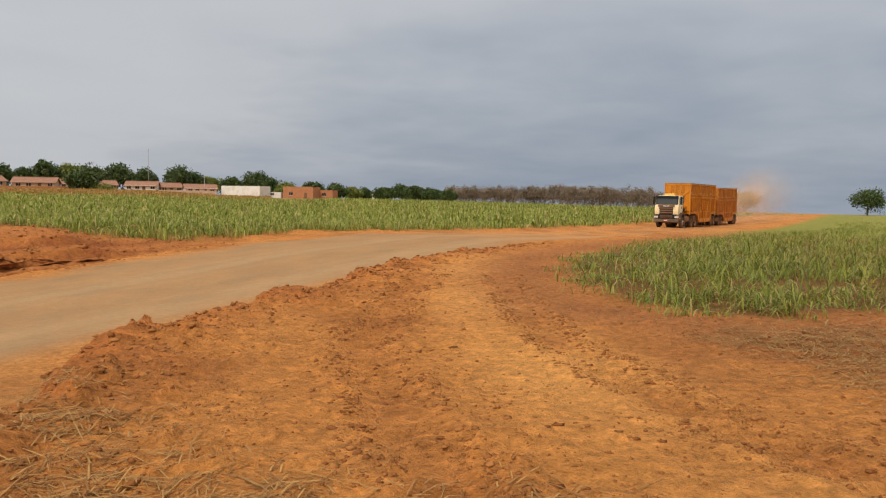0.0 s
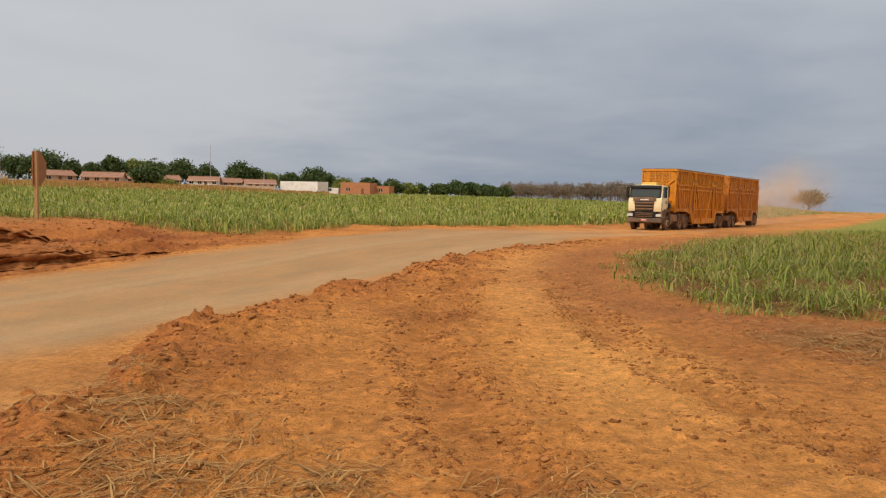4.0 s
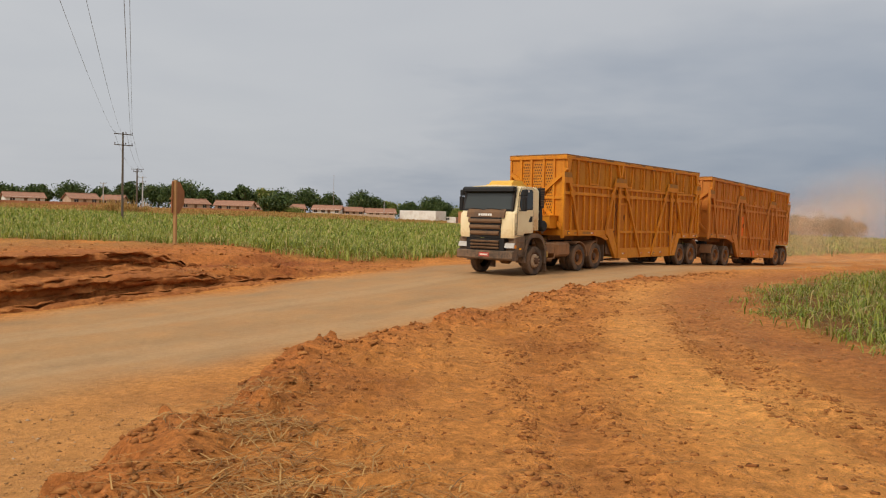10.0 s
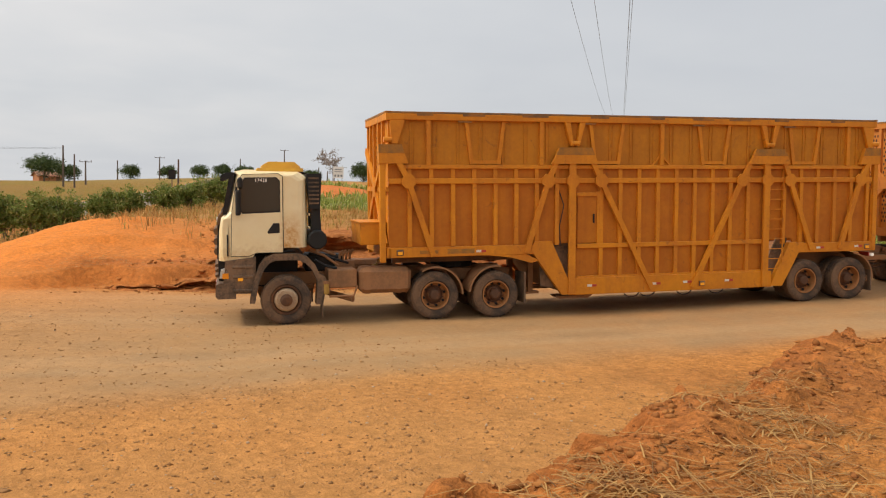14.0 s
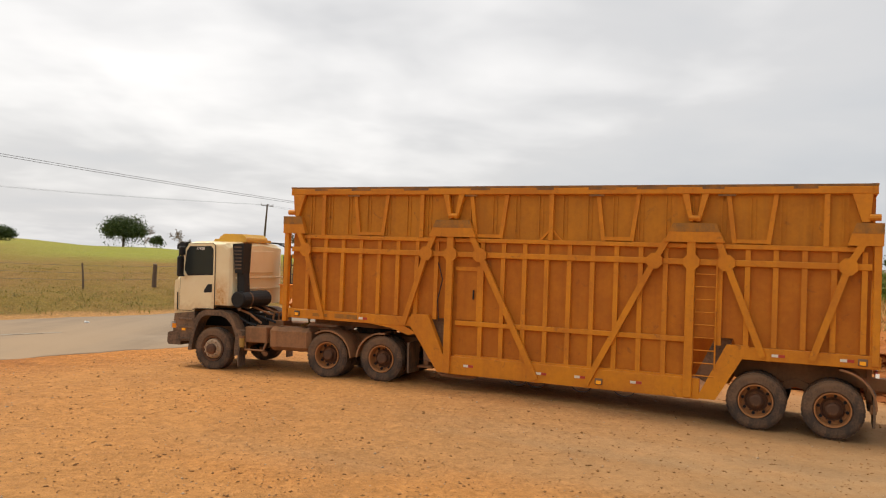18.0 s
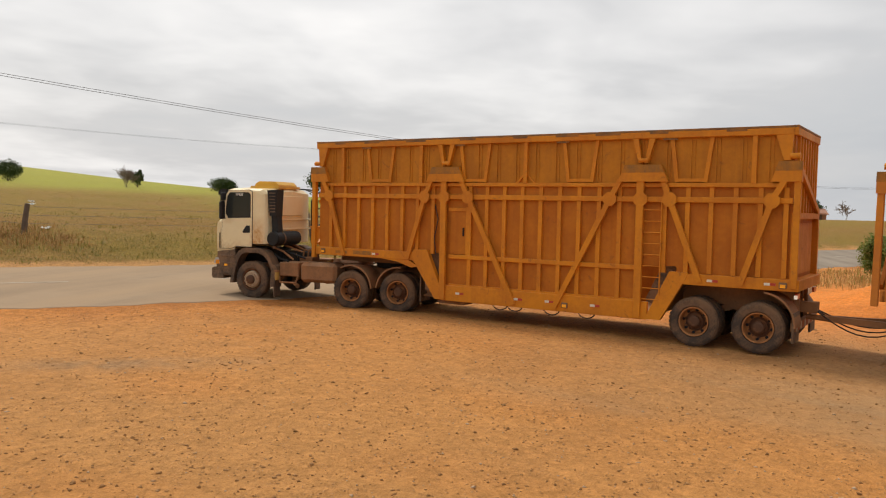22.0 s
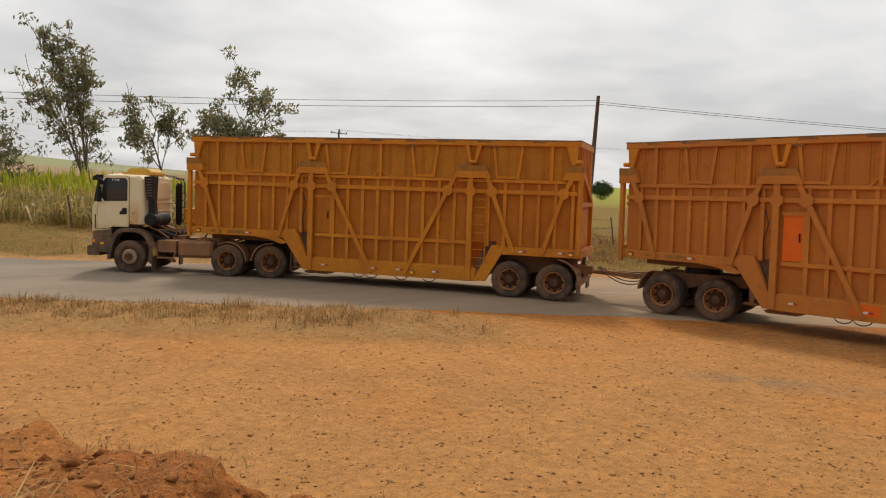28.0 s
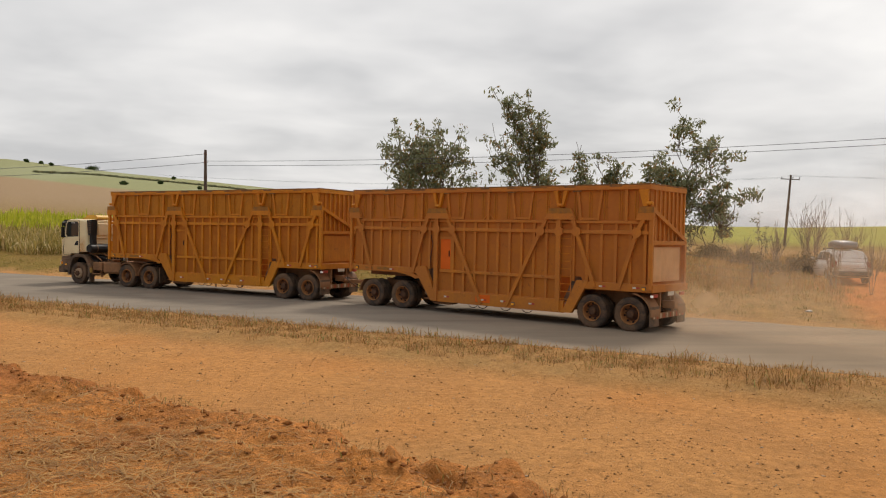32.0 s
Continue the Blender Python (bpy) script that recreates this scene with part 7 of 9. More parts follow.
tractor, tractor_axles = build_tractor()
trailer_a, axles_a = build_trailer()
dolly, dolly_axles = build_dolly()
trailer_b = copy_thing(trailer_a, pose(0, 0, 0))
tagged(trailer_b, "dust-coated yellow sugar cane trailer with a bright orange access panel")
axles_b = [c for c in trailer_b.children if c.name.startswith("axle")]
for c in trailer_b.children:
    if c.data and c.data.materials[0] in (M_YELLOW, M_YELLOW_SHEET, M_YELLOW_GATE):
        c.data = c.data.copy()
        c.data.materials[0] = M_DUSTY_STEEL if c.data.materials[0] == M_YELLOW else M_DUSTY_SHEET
    if c.name.startswith("access_panel"):
        c.data = c.data.copy()
        c.data.materials[0] = M_ORANGE
        tagged(c, "bright orange repainted access panel")
    if c.name.startswith("rear_door"):
        c.data = c.data.copy()
        c.data.materials[0] = M_PALE_PANEL
        tagged(c, "pale repainted rear panel")
for c in [c for c in trailer_b.children if c.name.startswith("tool_box")]:
    for k in list(c.children):
        bpy.data.objects.remove(k)
    bpy.data.objects.remove(c)
patch = [part("paint_patch", a_box(-6.35, -5.75, *sorted((sg * 1.285, sg * 1.289)), 0.50, 0.76), M_ORANGE, trailer_b, "orange paint patch") for sg in (-1, 1)]
for o in TYRE.values():
    bpy.data.objects.remove(o)


# ---- trees and bushes ----
# bearings are taken from a spot that moves on a little as one turns round
STAND_AZ, STAND_X, STAND_Y = [35, 60, 90, 110, 130, 142, 150], [0, -0.3, -0.37, -0.36, -0.12, 0.5, 0.78], [0, -0.2, -0.4, -0.5, -1.1, -1.9, -2.2]


def at(az, d):
    """Ground place by bearing (degrees left of +y) and distance."""
    ex, ey = np.interp(az, STAND_AZ, STAND_X), np.interp(az, STAND_AZ, STAND_Y)
    x, y = float(ex - d * math.sin(radians(az))), float(ey + d * math.cos(radians(az)))
    return x, y, hgt(x, y)


def slope_distance(az, el):
    """How far off the rising ground reaches an elevation."""
    for d in range(240, 1500, 10):
        x, y, z = at(az, d)
        if math.degrees(math.atan2(z - 1.65, d)) >= el:
            return d
    return 1480


def up_to(el, d):
    """Height of what stands at distance d and reaches elevation el."""
    return 1.65 + d * math.tan(radians(el))


def grow(rg, base, way, length, radius, levels, kids, spread, lift, segs, tips):
    """Branches out of branches: tapering bent pieces and the places of the twig ends."""
    p, w, r = Vector(base), Vector(way).normalized(), radius
    n = 4 if levels > 1 else 3
    for k in range(n):
        w2 = (w + Vector(rg.normal(0, 0.13, 3)) + Vector((0, 0, lift))).normalized()
        q = p + w2 * (length / n)
        r2 = r * 0.84
        segs.append((p, q, r, r2))
        if levels and k >= (1 if levels > 1 else 0):
            for _ in range(int(kids) + (rg.random() < kids % 1)):
                side = Vector(rg.normal(0, 1, 3))
                side = (side - side.dot(w2) * w2).normalized()
                grow(rg, p.lerp(q, rg.uniform(0.3, 1)), w2 * (1 - spread) + side * spread, length * rg.uniform(0.5, 0.78), r2 * 0.62, levels - 1, kids, spread, lift, segs, tips)
        p, w, r = q, w2, r2
    tips.append(p)


def limb_mesh(name, segs, mat, sides=5, thin=0.004):
    V, F = [], []
    for p, q, r0, r1 in segs:
        ax = (q - p).normalized()
        u = ax.cross(Vector((0.31, 0.95, 0.02))).normalized()
        w = ax.cross(u)
        k = len(V)
        for c, r in ((p, max(r0, thin)), (q + ax * r1 * 0.3, max(r1, thin))):
            V += [c + (u * math.cos(t) + w * math.sin(t)) * r for t in (2 * math.pi * i / sides for i in range(sides))]
        F += [(k + i, k + (i + 1) % sides, k + sides + (i + 1) % sides, k + sides + i) for i in range(sides)]
    return mesh_from(name, [tuple(v) for v in V], F, mat)


def leaf_mesh(name, rg, C, n, ball, size, mat, hang=0.0, slim=0.42):
    """n leaves round each clump centre C (x, y, z, radius factor)."""
    C = np.repeat(np.asarray(C, float), n, 0)
    m = len(C)
    off = rg.normal(0, 1, (m, 3))
    off *= (rg.uniform(0, 1, m) ** 0.45 / np.linalg.norm(off, axis=1))[:, None]
    P = C[:, :3] + off * ball * C[:, 3:4] * np.array([1, 1, 0.8])
    d = rg.normal(0, 1, (m, 3)) + np.array([0, 0, -hang])
    d /= np.linalg.norm(d, axis=1)[:, None]
    side = np.cross(d, rg.normal(0, 1, (m, 3)))
    side /= np.linalg.norm(side, axis=1)[:, None]
    L = (size * rg.uniform(0.6, 1.4, m))[:, None]
    V = np.stack([P - d * L / 2, P + side * L * slim / 2, P + d * L / 2, P - side * L * slim / 2], 1).reshape(-1, 3)
    return mesh_from(name, V, (np.arange(m)[:, None] * 4 + np.arange(4)), mat)


def fit_box(pts, x, y, z0, z1, wide, lean=(0, 0)):
    """How grown points are stretched so that the plant has its true height and spread."""
    a = np.array([tuple(p) for p in pts])
    top, half = a[:, 2].max(), np.percentile(np.hypot(a[:, 0], a[:, 1]), 93)
    sz, sr = (z1 - z0) / top, wide / 2 / half

    def put(p):
        h = p[2] * sz
        return Vector((x + p[0] * sr + lean[0] * h, y + p[1] * sr + lean[1] * h, z0 + h))
    return put


def dome_tree(name, az, d, wide, top, label, mat, seed, trunk=0.2, leaf=0.5, clumps=46, per=34, low=0.1, bark=None):
    """A dense round-headed tree: forked trunk, uneven dome of clumps."""
    leaf, per = leaf * 0.62, int(per * 1.9)
    rg = np.random.default_rng(seed)
    x, y, z = at(az, d)
    H, W = up_to(top, d) - z, d * math.radians(wide)
    segs, tips = [], []
    grow(rg, (0, 0, 0), (0, 0, 1), 0.55, 0.035, 1, 1.6, 0.55, 0.05, segs, tips)
    segs = [(p * H + Vector((x, y, z - 0.2)), q * H + Vector((x, y, z - 0.2)), a * H, b * H) for p, q, a, b in segs]
    th, u = rg.uniform(0, 2 * math.pi, clumps), rg.uniform(-0.35, 1, clumps)
    rad = rg.uniform(0.62, 1.0, clumps) * (0.86 + 0.2 * np.sin(3 * th + seed))
    ring = np.sqrt(np.clip(1 - np.clip(u, 0, 1) ** 2, 0.05, 1)) * np.where(u < 0, 1 + 0.5 * u, 1)
    zc = low + (1 - low) * 0.5
    hz = (1 - low) * 0.5
    C = np.stack([x + np.cos(th) * ring * rad * W * 0.44, y + np.sin(th) * ring * rad * W * 0.44, z + H * np.clip(zc - 0.12 * hz + u * rad * hz * 0.92, low, 0.96), rg.uniform(0.7, 1.25, clumps)], 1)
    C = np.concatenate([C, [[x + rg.normal(0, W * 0.15), y + rg.normal(0, W * 0.15), z + H * rg.uniform(low + 0.12, 0.75), 1.6] for _ in range(14)]])
    ob = tagged(new(name), label, "tree")
    ob.location = (x, y, z)
    for nm, me in (("trunk", limb_mesh("trunk", segs, bark or M_BARK)), ("crown", leaf_mesh("crown", rg, C, per, W * 0.17, leaf, mat, 0.2, 0.6))):
        me.transform(Matrix.Translation((-x, -y, -z)))
        p = new(nm, me)
        p.parent = ob
    return ob


def open_tree(name, az, d, wide, top, label, seed, mat=None, levels=3, kids=1.5, spread=0.5, lift=0.06, lean=0.0, size=0.25, per=30, ball=0.55, stems=1, radius=0.03, category="tree", droop=0.6, keep=1.0, bark=None, base=None, thin=0.006):
    """A tree or shrub with every limb to be seen; mat gives it leaves, none leaves it bare. lean: metres to the left per metre of height."""
    rg = np.random.default_rng(seed)
    x, y, z = at(az, d)
    if base is not None:
        z = min(z, up_to(base, d))
    segs, tips = [], []
    for s in range(stems):
        th = rg.uniform(0, 2 * math.pi)
        tilt = 0.08 if stems == 1 else rg.uniform(0.15, 0.6)
        grow(rg, (0.02 * math.cos(th), 0.02 * math.sin(th), 0), (tilt * math.cos(th), tilt * math.sin(th), 1), rg.uniform(0.8, 1.0) if stems > 1 else 1.0, radius, levels, kids, spread, lift, segs, tips)
    left = Vector((-math.cos(radians(az)), -math.sin(radians(az)), 0))
    H = up_to(top, d) - z
    put = fit_box([s[1] for s in segs], 0, 0, -0.15, H, d * math.radians(wide), (left.x * lean, left.y * lean))
    k = H / max(s[1].z for s in segs)
    segs = [(put(p), put(q), a * k, b * k) for p, q, a, b in segs]
    ob = tagged(new(name), label, category)
    ob.location = (x, y, z)
    t = new("trunk" if stems == 1 else "branchwork", limb_mesh("trunk", segs, bark or M_BARK, 5, thin))
    t.parent = ob
    if mat:
        C = [(*put(p), rg.uniform(0.6, 1.3)) for p in tips if rg.random() < keep]
        c = new("crown", leaf_mesh("crown", rg, C, per, ball, size, mat, droop, 0.36))
        c.parent = ob
    return ob


def build_trees():
    # town trees behind the cane
    town = [(36.9, 2.2, 1.55), (34.9, 1.8, 1.35), (33.3, 1.7, 1.8), (31.6, 2.0, 1.75), (30.1, 2.6, 2.05), (28.6, 1.6, 1.45), (27.3, 1.6, 1.3), (26.1, 1.7, 1.9), (24.8, 1.7, 1.75), (23.6, 2.1, 1.65), (21.9, 2.0, 1.75), (20.2, 1.8, 1.44), (18.0, 2.1, 1.7), (17.0, 1.4, 1.3),
            (16.1, 1.5, 1.0), (14.7, 1.5, 0.96), (13.0, 2.1, 1.4), (12.2, 1.6, 1.0), (10.9, 1.6, 0.55), (9.1, 1.5, 0.74), (7.5, 1.6, 0.58), (6.4, 1.3, 0.3), (5.5, 1.4, 0.28), (4.2, 1.4, 0.35), (2.85, 1.6, 0.6), (2.0, 1.4, 0.5), (0.95, 1.5, 0.3), (-0.3, 1.3, 0.25), (47.2, 1.3, 1.2), (46.2, 1.2, 1.15), (45.1, 1.3, 1.05), (43.9, 1.4, 1.1), (42.4, 1.6, 1.2), (40.6, 1.8, 1.3), (38.8, 1.8, 1.4)]
    for k, (az, w, top) in enumerate(town):
        light = k in (8, 14, 18, 21, 32)
        dome_tree("mango_tree", az, 262 + 11 * math.sin(k * 2.4), w * 1.1, top + 0.16, "bushy lighter green tree beside the houses" if light else "dark green dense mango tree behind the houses", M_BUSH if light else M_MANGO, 100 + k, leaf=1.0, clumps=60, per=38, low=0.0)
    dome_tree("mango_tree", 24.0, 224, 2.2, 1.3, "dark green dense mango tree before the houses", M_MANGO, 96, leaf=1.0, clumps=60, per=38, low=0.0)
    dome_tree("mango_tree", 42.1, 200, 1.7, 1.55, "dark green dense mango tree before the houses", M_MANGO, 97, leaf=0.9, clumps=60, per=38, low=0.0)
    dome_tree("round_bush", 22.75, 222, 1.7, 0.35, "round green bush before a house wall", M_BUSH, 88, leaf=0.5, clumps=26, per=30, low=0.02)
    # brown leafless wood on the skyline
    for k in range(34):
        az = -0.6 - k * 0.445 + 0.12 * math.sin(k * 5.1)
        if az < -15.4:
            break
        top = 0.72 + 0.3 * math.exp(-((az + 9.5) / 3.5) ** 2) + 0.12 * math.sin(k * 3.3)
        dome_tree("leafless_tree", az, 300 + 14 * math.sin(k * 1.9), 1.5, top, "brown leafless tree in the dry wood", M_BROWNWOOD, 200 + k, leaf=0.6, clumps=36, per=28, low=0.0, bark=M_TWIG)
    dome_tree("brown_tree", -20.4, 230, 2.2, 0.55, "brownish spreading tree on the skyline", M_BUSH_BROWN, 51, leaf=0.6, clumps=50, per=36, low=0.18)
    dome_tree("dark_tree", -27.7, 210, 2.3, 0.9, "dark round tree on the skyline", M_MANGO, 52, leaf=0.55, clumps=60, per=38, low=0.1)
    dome_tree("dark_tree", -30.2, 215, 2.2, 0.8, "dark round tree on the skyline", M_MANGO, 53, leaf=0.55, clumps=60, per=38, low=0.1)
    # behind the earth heap
    open_tree("bare_tree", 53.2, 215, 2.7, 2.6, "wide leafless grey tree", 61, levels=4, kids=1.35, spread=0.52, radius=0.035, thin=0.05, bark=M_TWIG)
    open_tree("bare_tree", 48.2, 240, 1.5, 2.3, "leafless grey tree behind the houses", 62, levels=4, kids=1.3, spread=0.5, radius=0.03, thin=0.05, bark=M_TWIG)
    dome_tree("dark_tree", 50.0, 215, 2.6, 2.27, "big dark green tree beside the houses", M_MANGO, 63, leaf=0.6, clumps=70, per=40, low=0.03)
    dome_tree("dark_tree", 51.1, 205, 2.0, 1.66, "dark green tree beside the houses", M_MANGO, 64, leaf=0.55, clumps=56, per=38, low=0.02)
    for k, (az, w, top) in enumerate(((62.1, 1.25, 1.12), (60.7, 1.35, 1.25), (59.2, 1.3, 1.2), (57.55, 1.2, 1.05), (55.9, 1.2, 1.0), (54.7, 1.3, 0.95), (64.2, 1.2, 1.0), (66.5, 1.3, 0.95))):
        dome_tree("roadside_tree", az, 225, w * 1.15, top, "small round dark tree in a row", M_MANGO, 70 + k, leaf=0.5, clumps=44, per=36, low=0.08)
    dome_tree("dark_tree", 71.6, 190, 2.6, 1.47, "dark round tree beside the paved road", M_MANGO, 80, leaf=0.5, clumps=66, per=40, low=0.12)
    dome_tree("dark_tree", 70.2, 195, 1.6, 0.95, "dark round tree beside the paved road", M_MANGO, 81, leaf=0.5, clumps=44, per=36, low=0.1)
    for k in range(5):
        dome_tree("dark_tree", 77.1 + k * 0.9, 215, 1.35, 1.0 + 0.15 * math.sin(k * 2.7), "dark tree in a row on the skyline", M_MANGO, 82 + k, leaf=0.5, clumps=40, per=34, low=0.08)
    open_tree("bare_tree", 75.2, 215, 1.5, 0.9, "leafless tree on the skyline", 65, levels=3, kids=1.6, thin=0.05, bark=M_TWIG)
    # green bushes beside the heap
    for k, (az, d, w, top) in enumerate(((62.7, 47, 1.7, 0.1), (61.2, 50, 1.9, 0.35), (59.8, 54, 1.6, 0.2), (64.3, 46, 1.6, -0.3), (70.4, 42, 1.9, -0.8), (72.0, 41, 2.2, -1.0), (73.6, 42, 1.8, -1.3), (66.6, 46, 1.7, -0.5), (68.4, 44, 1.6, -0.7))):
        open_tree("green_bush", az, d, w, top, "bushy green shrub beside the earth heap", 90 + k, M_BUSH, levels=2, kids=1.8, stems=6, lift=0.1, size=0.16, per=26, ball=0.3, radius=0.015, category="bush", droop=0.1)
    # pasture trees
    dome_tree("pasture_tree", 109.8, 170, 3.0, 1.9, "big dark tree in the pasture", M_MANGO, 110, leaf=0.5, clumps=90, per=60, low=0.05)
    dome_tree("pasture_tree", 107.7, 175, 1.0, 0.55, "small dark tree in the pasture", M_MANGO, 111, leaf=0.45, clumps=30, per=30, low=0.1)
    for k, az in enumerate((103.9, 102.85, 101.8, 100.9)):
        dome_tree("pasture_tree", az, 190, 1.2, 0.25 + 0.06 * (k == 1), "small grey-green tree on the skyline", M_GUM, 112 + k, leaf=0.5, clumps=34, per=30, low=0.15)
    open_tree("bare_tree", 106.4, 165, 1.7, 1.0, "spreading leafless tree in the pasture", 116, levels=4, kids=1.35, spread=0.6, thin=0.035, bark=M_TWIG)
    open_tree("bare_tree", 108.4, 180, 1.3, 1.2, "leafless tree in the pasture", 117, levels=4, kids=1.3, spread=0.5, thin=0.035, bark=M_TWIG)
    open_tree("bare_tree", 98.5, 150, 1.7, 1.28, "leafless tree beside a dark evergreen", 118, levels=4, kids=1.35, thin=0.03, bark=M_TWIG)
    open_tree("evergreen_tree", 95.0, 100, 4.4, 3.6, "dark green spiky evergreen tree in the pasture", 119, M_EVERGREEN, levels=3, kids=1.9, spread=0.62, lift=0.02, size=0.30, per=52, ball=0.55, radius=0.04, droop=-0.2)
    dome_tree("pasture_tree", 116.8, 150, 1.95, 0.68, "lone round tree at the field edge", M_MANGO, 120, leaf=0.4, clumps=70, per=50, low=0.08)
    open_tree("bare_tree", 122.9, 150, 1.5, 1.3, "leafless clump of stems beside a dark tree", 121, levels=3, kids=1.5, spread=0.3, lift=0.16, stems=5, radius=0.014, thin=0.03, bark=M_TWIG)
    dome_tree("pasture_tree", 122.2, 152, 0.8, 1.1, "narrow dark tree at the field edge", M_MANGO, 122, leaf=0.4, clumps=34, per=32, low=0.1)
    dome_tree("pasture_tree", 129.7, 150, 1.85, 1.2, "lone round tree before the green hill", M_MANGO, 123, leaf=0.4, clumps=66, per=50, low=0.08)
    # beyond the asphalt: leafless shrubs round the side track
    for k, (az, d, w, top, n) in enumerate(((135.6, 42, 2.9, 2.3, 7), (137.5, 40, 1.6, 0.3, 6), (133.2, 43, 1.5, -0.4, 6), (146.4, 44, 2.6, 3.0, 9), (144.5, 46, 1.8, 2.2, 6), (143.3, 36, 1.1, 0.9, 4), (148.5, 43, 1.5, 1.4, 5), (150.3, 44, 1.2, 0.4, 5), (145.2, 37, 1.3, -0.2, 5))):
        open_tree("leafless_shrub", az, d, w, top, "leafless brown shrub in dry grass", 130 + k, M_BUSH_BROWN if k in (1, 2) else None, levels=2, kids=1.4, spread=0.36, lift=0.16, stems=n, radius=0.009, thin=0.007, category="shrub", bark=M_TWIG, size=0.09, per=9, ball=0.25)
    for k, (az, d, w, top) in enumerate(((147.0, 42, 2.0, -0.9), (150.4, 46, 2.2, -0.6), (148.9, 42, 1.5, -1.3), (152.3, 50, 2.4, -0.4))):
        open_tree("dry_bush", az, d, w, top, "low dusty olive bush in dry grass", 145 + k, M_BUSH_BROWN, levels=2, kids=1.8, stems=6, lift=0.1, size=0.12, per=24, ball=0.26, radius=0.012, category="bush", droop=0.1)
    open_tree("young_tree", 149.2, 45, 1.0, 1.7, "thin young tree with few leaves", 150, M_GUM, levels=2, kids=1.2, spread=0.4, radius=0.014, size=0.13, per=12, ball=0.2)
    # sparse gum trees beyond the side track
    open_tree("gum_tree", 155.4, 62, 7.4, 8.9, "leaning gum tree with sparse grey-green leaves", 161, M_GUM, levels=3, kids=1.5, spread=0.50, lift=0.07, lean=0.0, size=0.36, per=36, ball=0.62, keep=0.95, stems=2, radius=0.020, thin=0.02, droop=0.9)
    open_tree("gum_tree", 152.4, 61, 4.6, 3.6, "low gum tree with drooping dusty leaves", 162, M_GUM, levels=3, kids=1.4, spread=0.52, lift=0.02, lean=-0.12, size=0.32, per=11, ball=0.5, keep=0.36, stems=2, radius=0.018, thin=0.02, droop=1.0)
    open_tree("gum_tree", 159.0, 66, 4.2, 6.5, "slim gum tree with sparse leaves", 163, M_GUM, levels=3, kids=1.3, spread=0.48, lift=0.07, lean=0.06, size=0.36, per=26, ball=0.58, keep=0.75, radius=0.022, thin=0.02, droop=0.9)
    open_tree("gum_tree", 163.6, 64, 5.4, 10.0, "tall leaning gum tree with sparse leaves", 169, M_GUM, levels=3, kids=1.45, spread=0.46, lift=0.06, lean=0.25, size=0.36, per=26, ball=0.62, keep=0.86, stems=2, radius=0.018, thin=0.02, droop=0.9)
    open_tree("gum_tree", 172.9, 66, 9.2, 8.0, "spreading gum tree with brown-tinged leaves", 165, M_GUM, levels=3, kids=1.5, spread=0.52, lift=0.05, lean=0.02, size=0.36, per=26, ball=0.62, keep=0.86, stems=3, radius=0.018, thin=0.02, droop=0.9)
    open_tree("gum_tree", 185.6, 75, 1.3, 1.6, "small gum tree beyond the corn", 167, M_GUM, levels=2, kids=1.6, spread=0.5, size=0.28, per=18, ball=0.45, radius=0.018, thin=0.02)
    # hedge line and lone trees on the far slope
    for k in range(40):
        az = 184.6 + k * 0.33
        el = float(np.interp(az, SKYLINE_AZ, SKYLINE_EL)) - 0.32 - 0.35 * step(az, 193, 199)
        d = slope_distance(az, el)
        dome_tree("hedge_tree", az, d, 0.46, el + 0.05 + 0.025 * math.sin(k * 2.3), "dark hedge tree on the far slope", M_GUM, 300 + k, leaf=1.5, clumps=12, per=20, low=0.02)
    for k, (az, dn, w) in enumerate(((194.2, 0.02, 0.9), (198.0, 0.05, 0.3), (197.2, 0.05, 0.3), (196.6, 0.08, 0.3), (189.2, 0.1, 0.3), (192.3, 0.75, 0.45), (190.0, 0.5, 0.3), (187.5, 0.6, 0.3))):
        el = float(np.interp(az, SKYLINE_AZ, SKYLINE_EL)) - dn
        dome_tree("slope_tree", az, slope_distance(az, el), w, el + 0.22, "lone dark tree on the far hillside", M_MANGO, 345 + k, leaf=1.6, clumps=16, per=22, low=0.02)


M_BUSH_BROWN = leafy("dusty_bush_leaf", (0.11, 0.09, 0.035), (0.24, 0.19, 0.085), 0.7, (0.32, 0.22, 0.10), 0.15)
M_EVERGREEN = leafy("evergreen_needle", (0.020, 0.055, 0.020), (0.06, 0.11, 0.04), 0.5, None, 0.1)
build_trees()


# ---- houses, poles, fences, signs, parked car ----
M_PINK = paint("pinkish_plaster", (0.50, 0.36, 0.26), (0.38, 0.21, 0.12), 0.5, 0.85, 0.5)
M_WHITEWALL = paint("whitewashed_plaster", (0.72, 0.68, 0.62), (0.44, 0.31, 0.21), 0.4, 0.85, 0.4)
M_GREYWALL = paint("grey_plaster", (0.40, 0.36, 0.31), (0.34, 0.24, 0.16), 0.45, 0.85, 0.4)
M_BRICKWALL = paint("raw_brick_wall", (0.42, 0.185, 0.085), (0.34, 0.13, 0.06), 0.5, 0.9, 0.9)
M_TERRA = paint("terracotta_tiles", (0.34, 0.17, 0.105), (0.22, 0.12, 0.08), 0.6, 0.85, 0.8)
M_WINDOW = dark_glass("dark_window_pane", (0.03, 0.03, 0.035))
M_DOORWOOD = plain("brown_door", (0.16, 0.08, 0.04), 0.7, 0.3)
M_POLEWOOD = plain("weathered_pole_wood", (0.115, 0.085, 0.062), 0.9, 0.3, 4, relief=0.5)
M_CONCRETE = plain("pole_concrete", (0.42, 0.40, 0.37), 0.9, 0.15, 3, relief=0.3)
M_WIRE = plain("line_wire", (0.10, 0.10, 0.11), 0.5, 0.1)
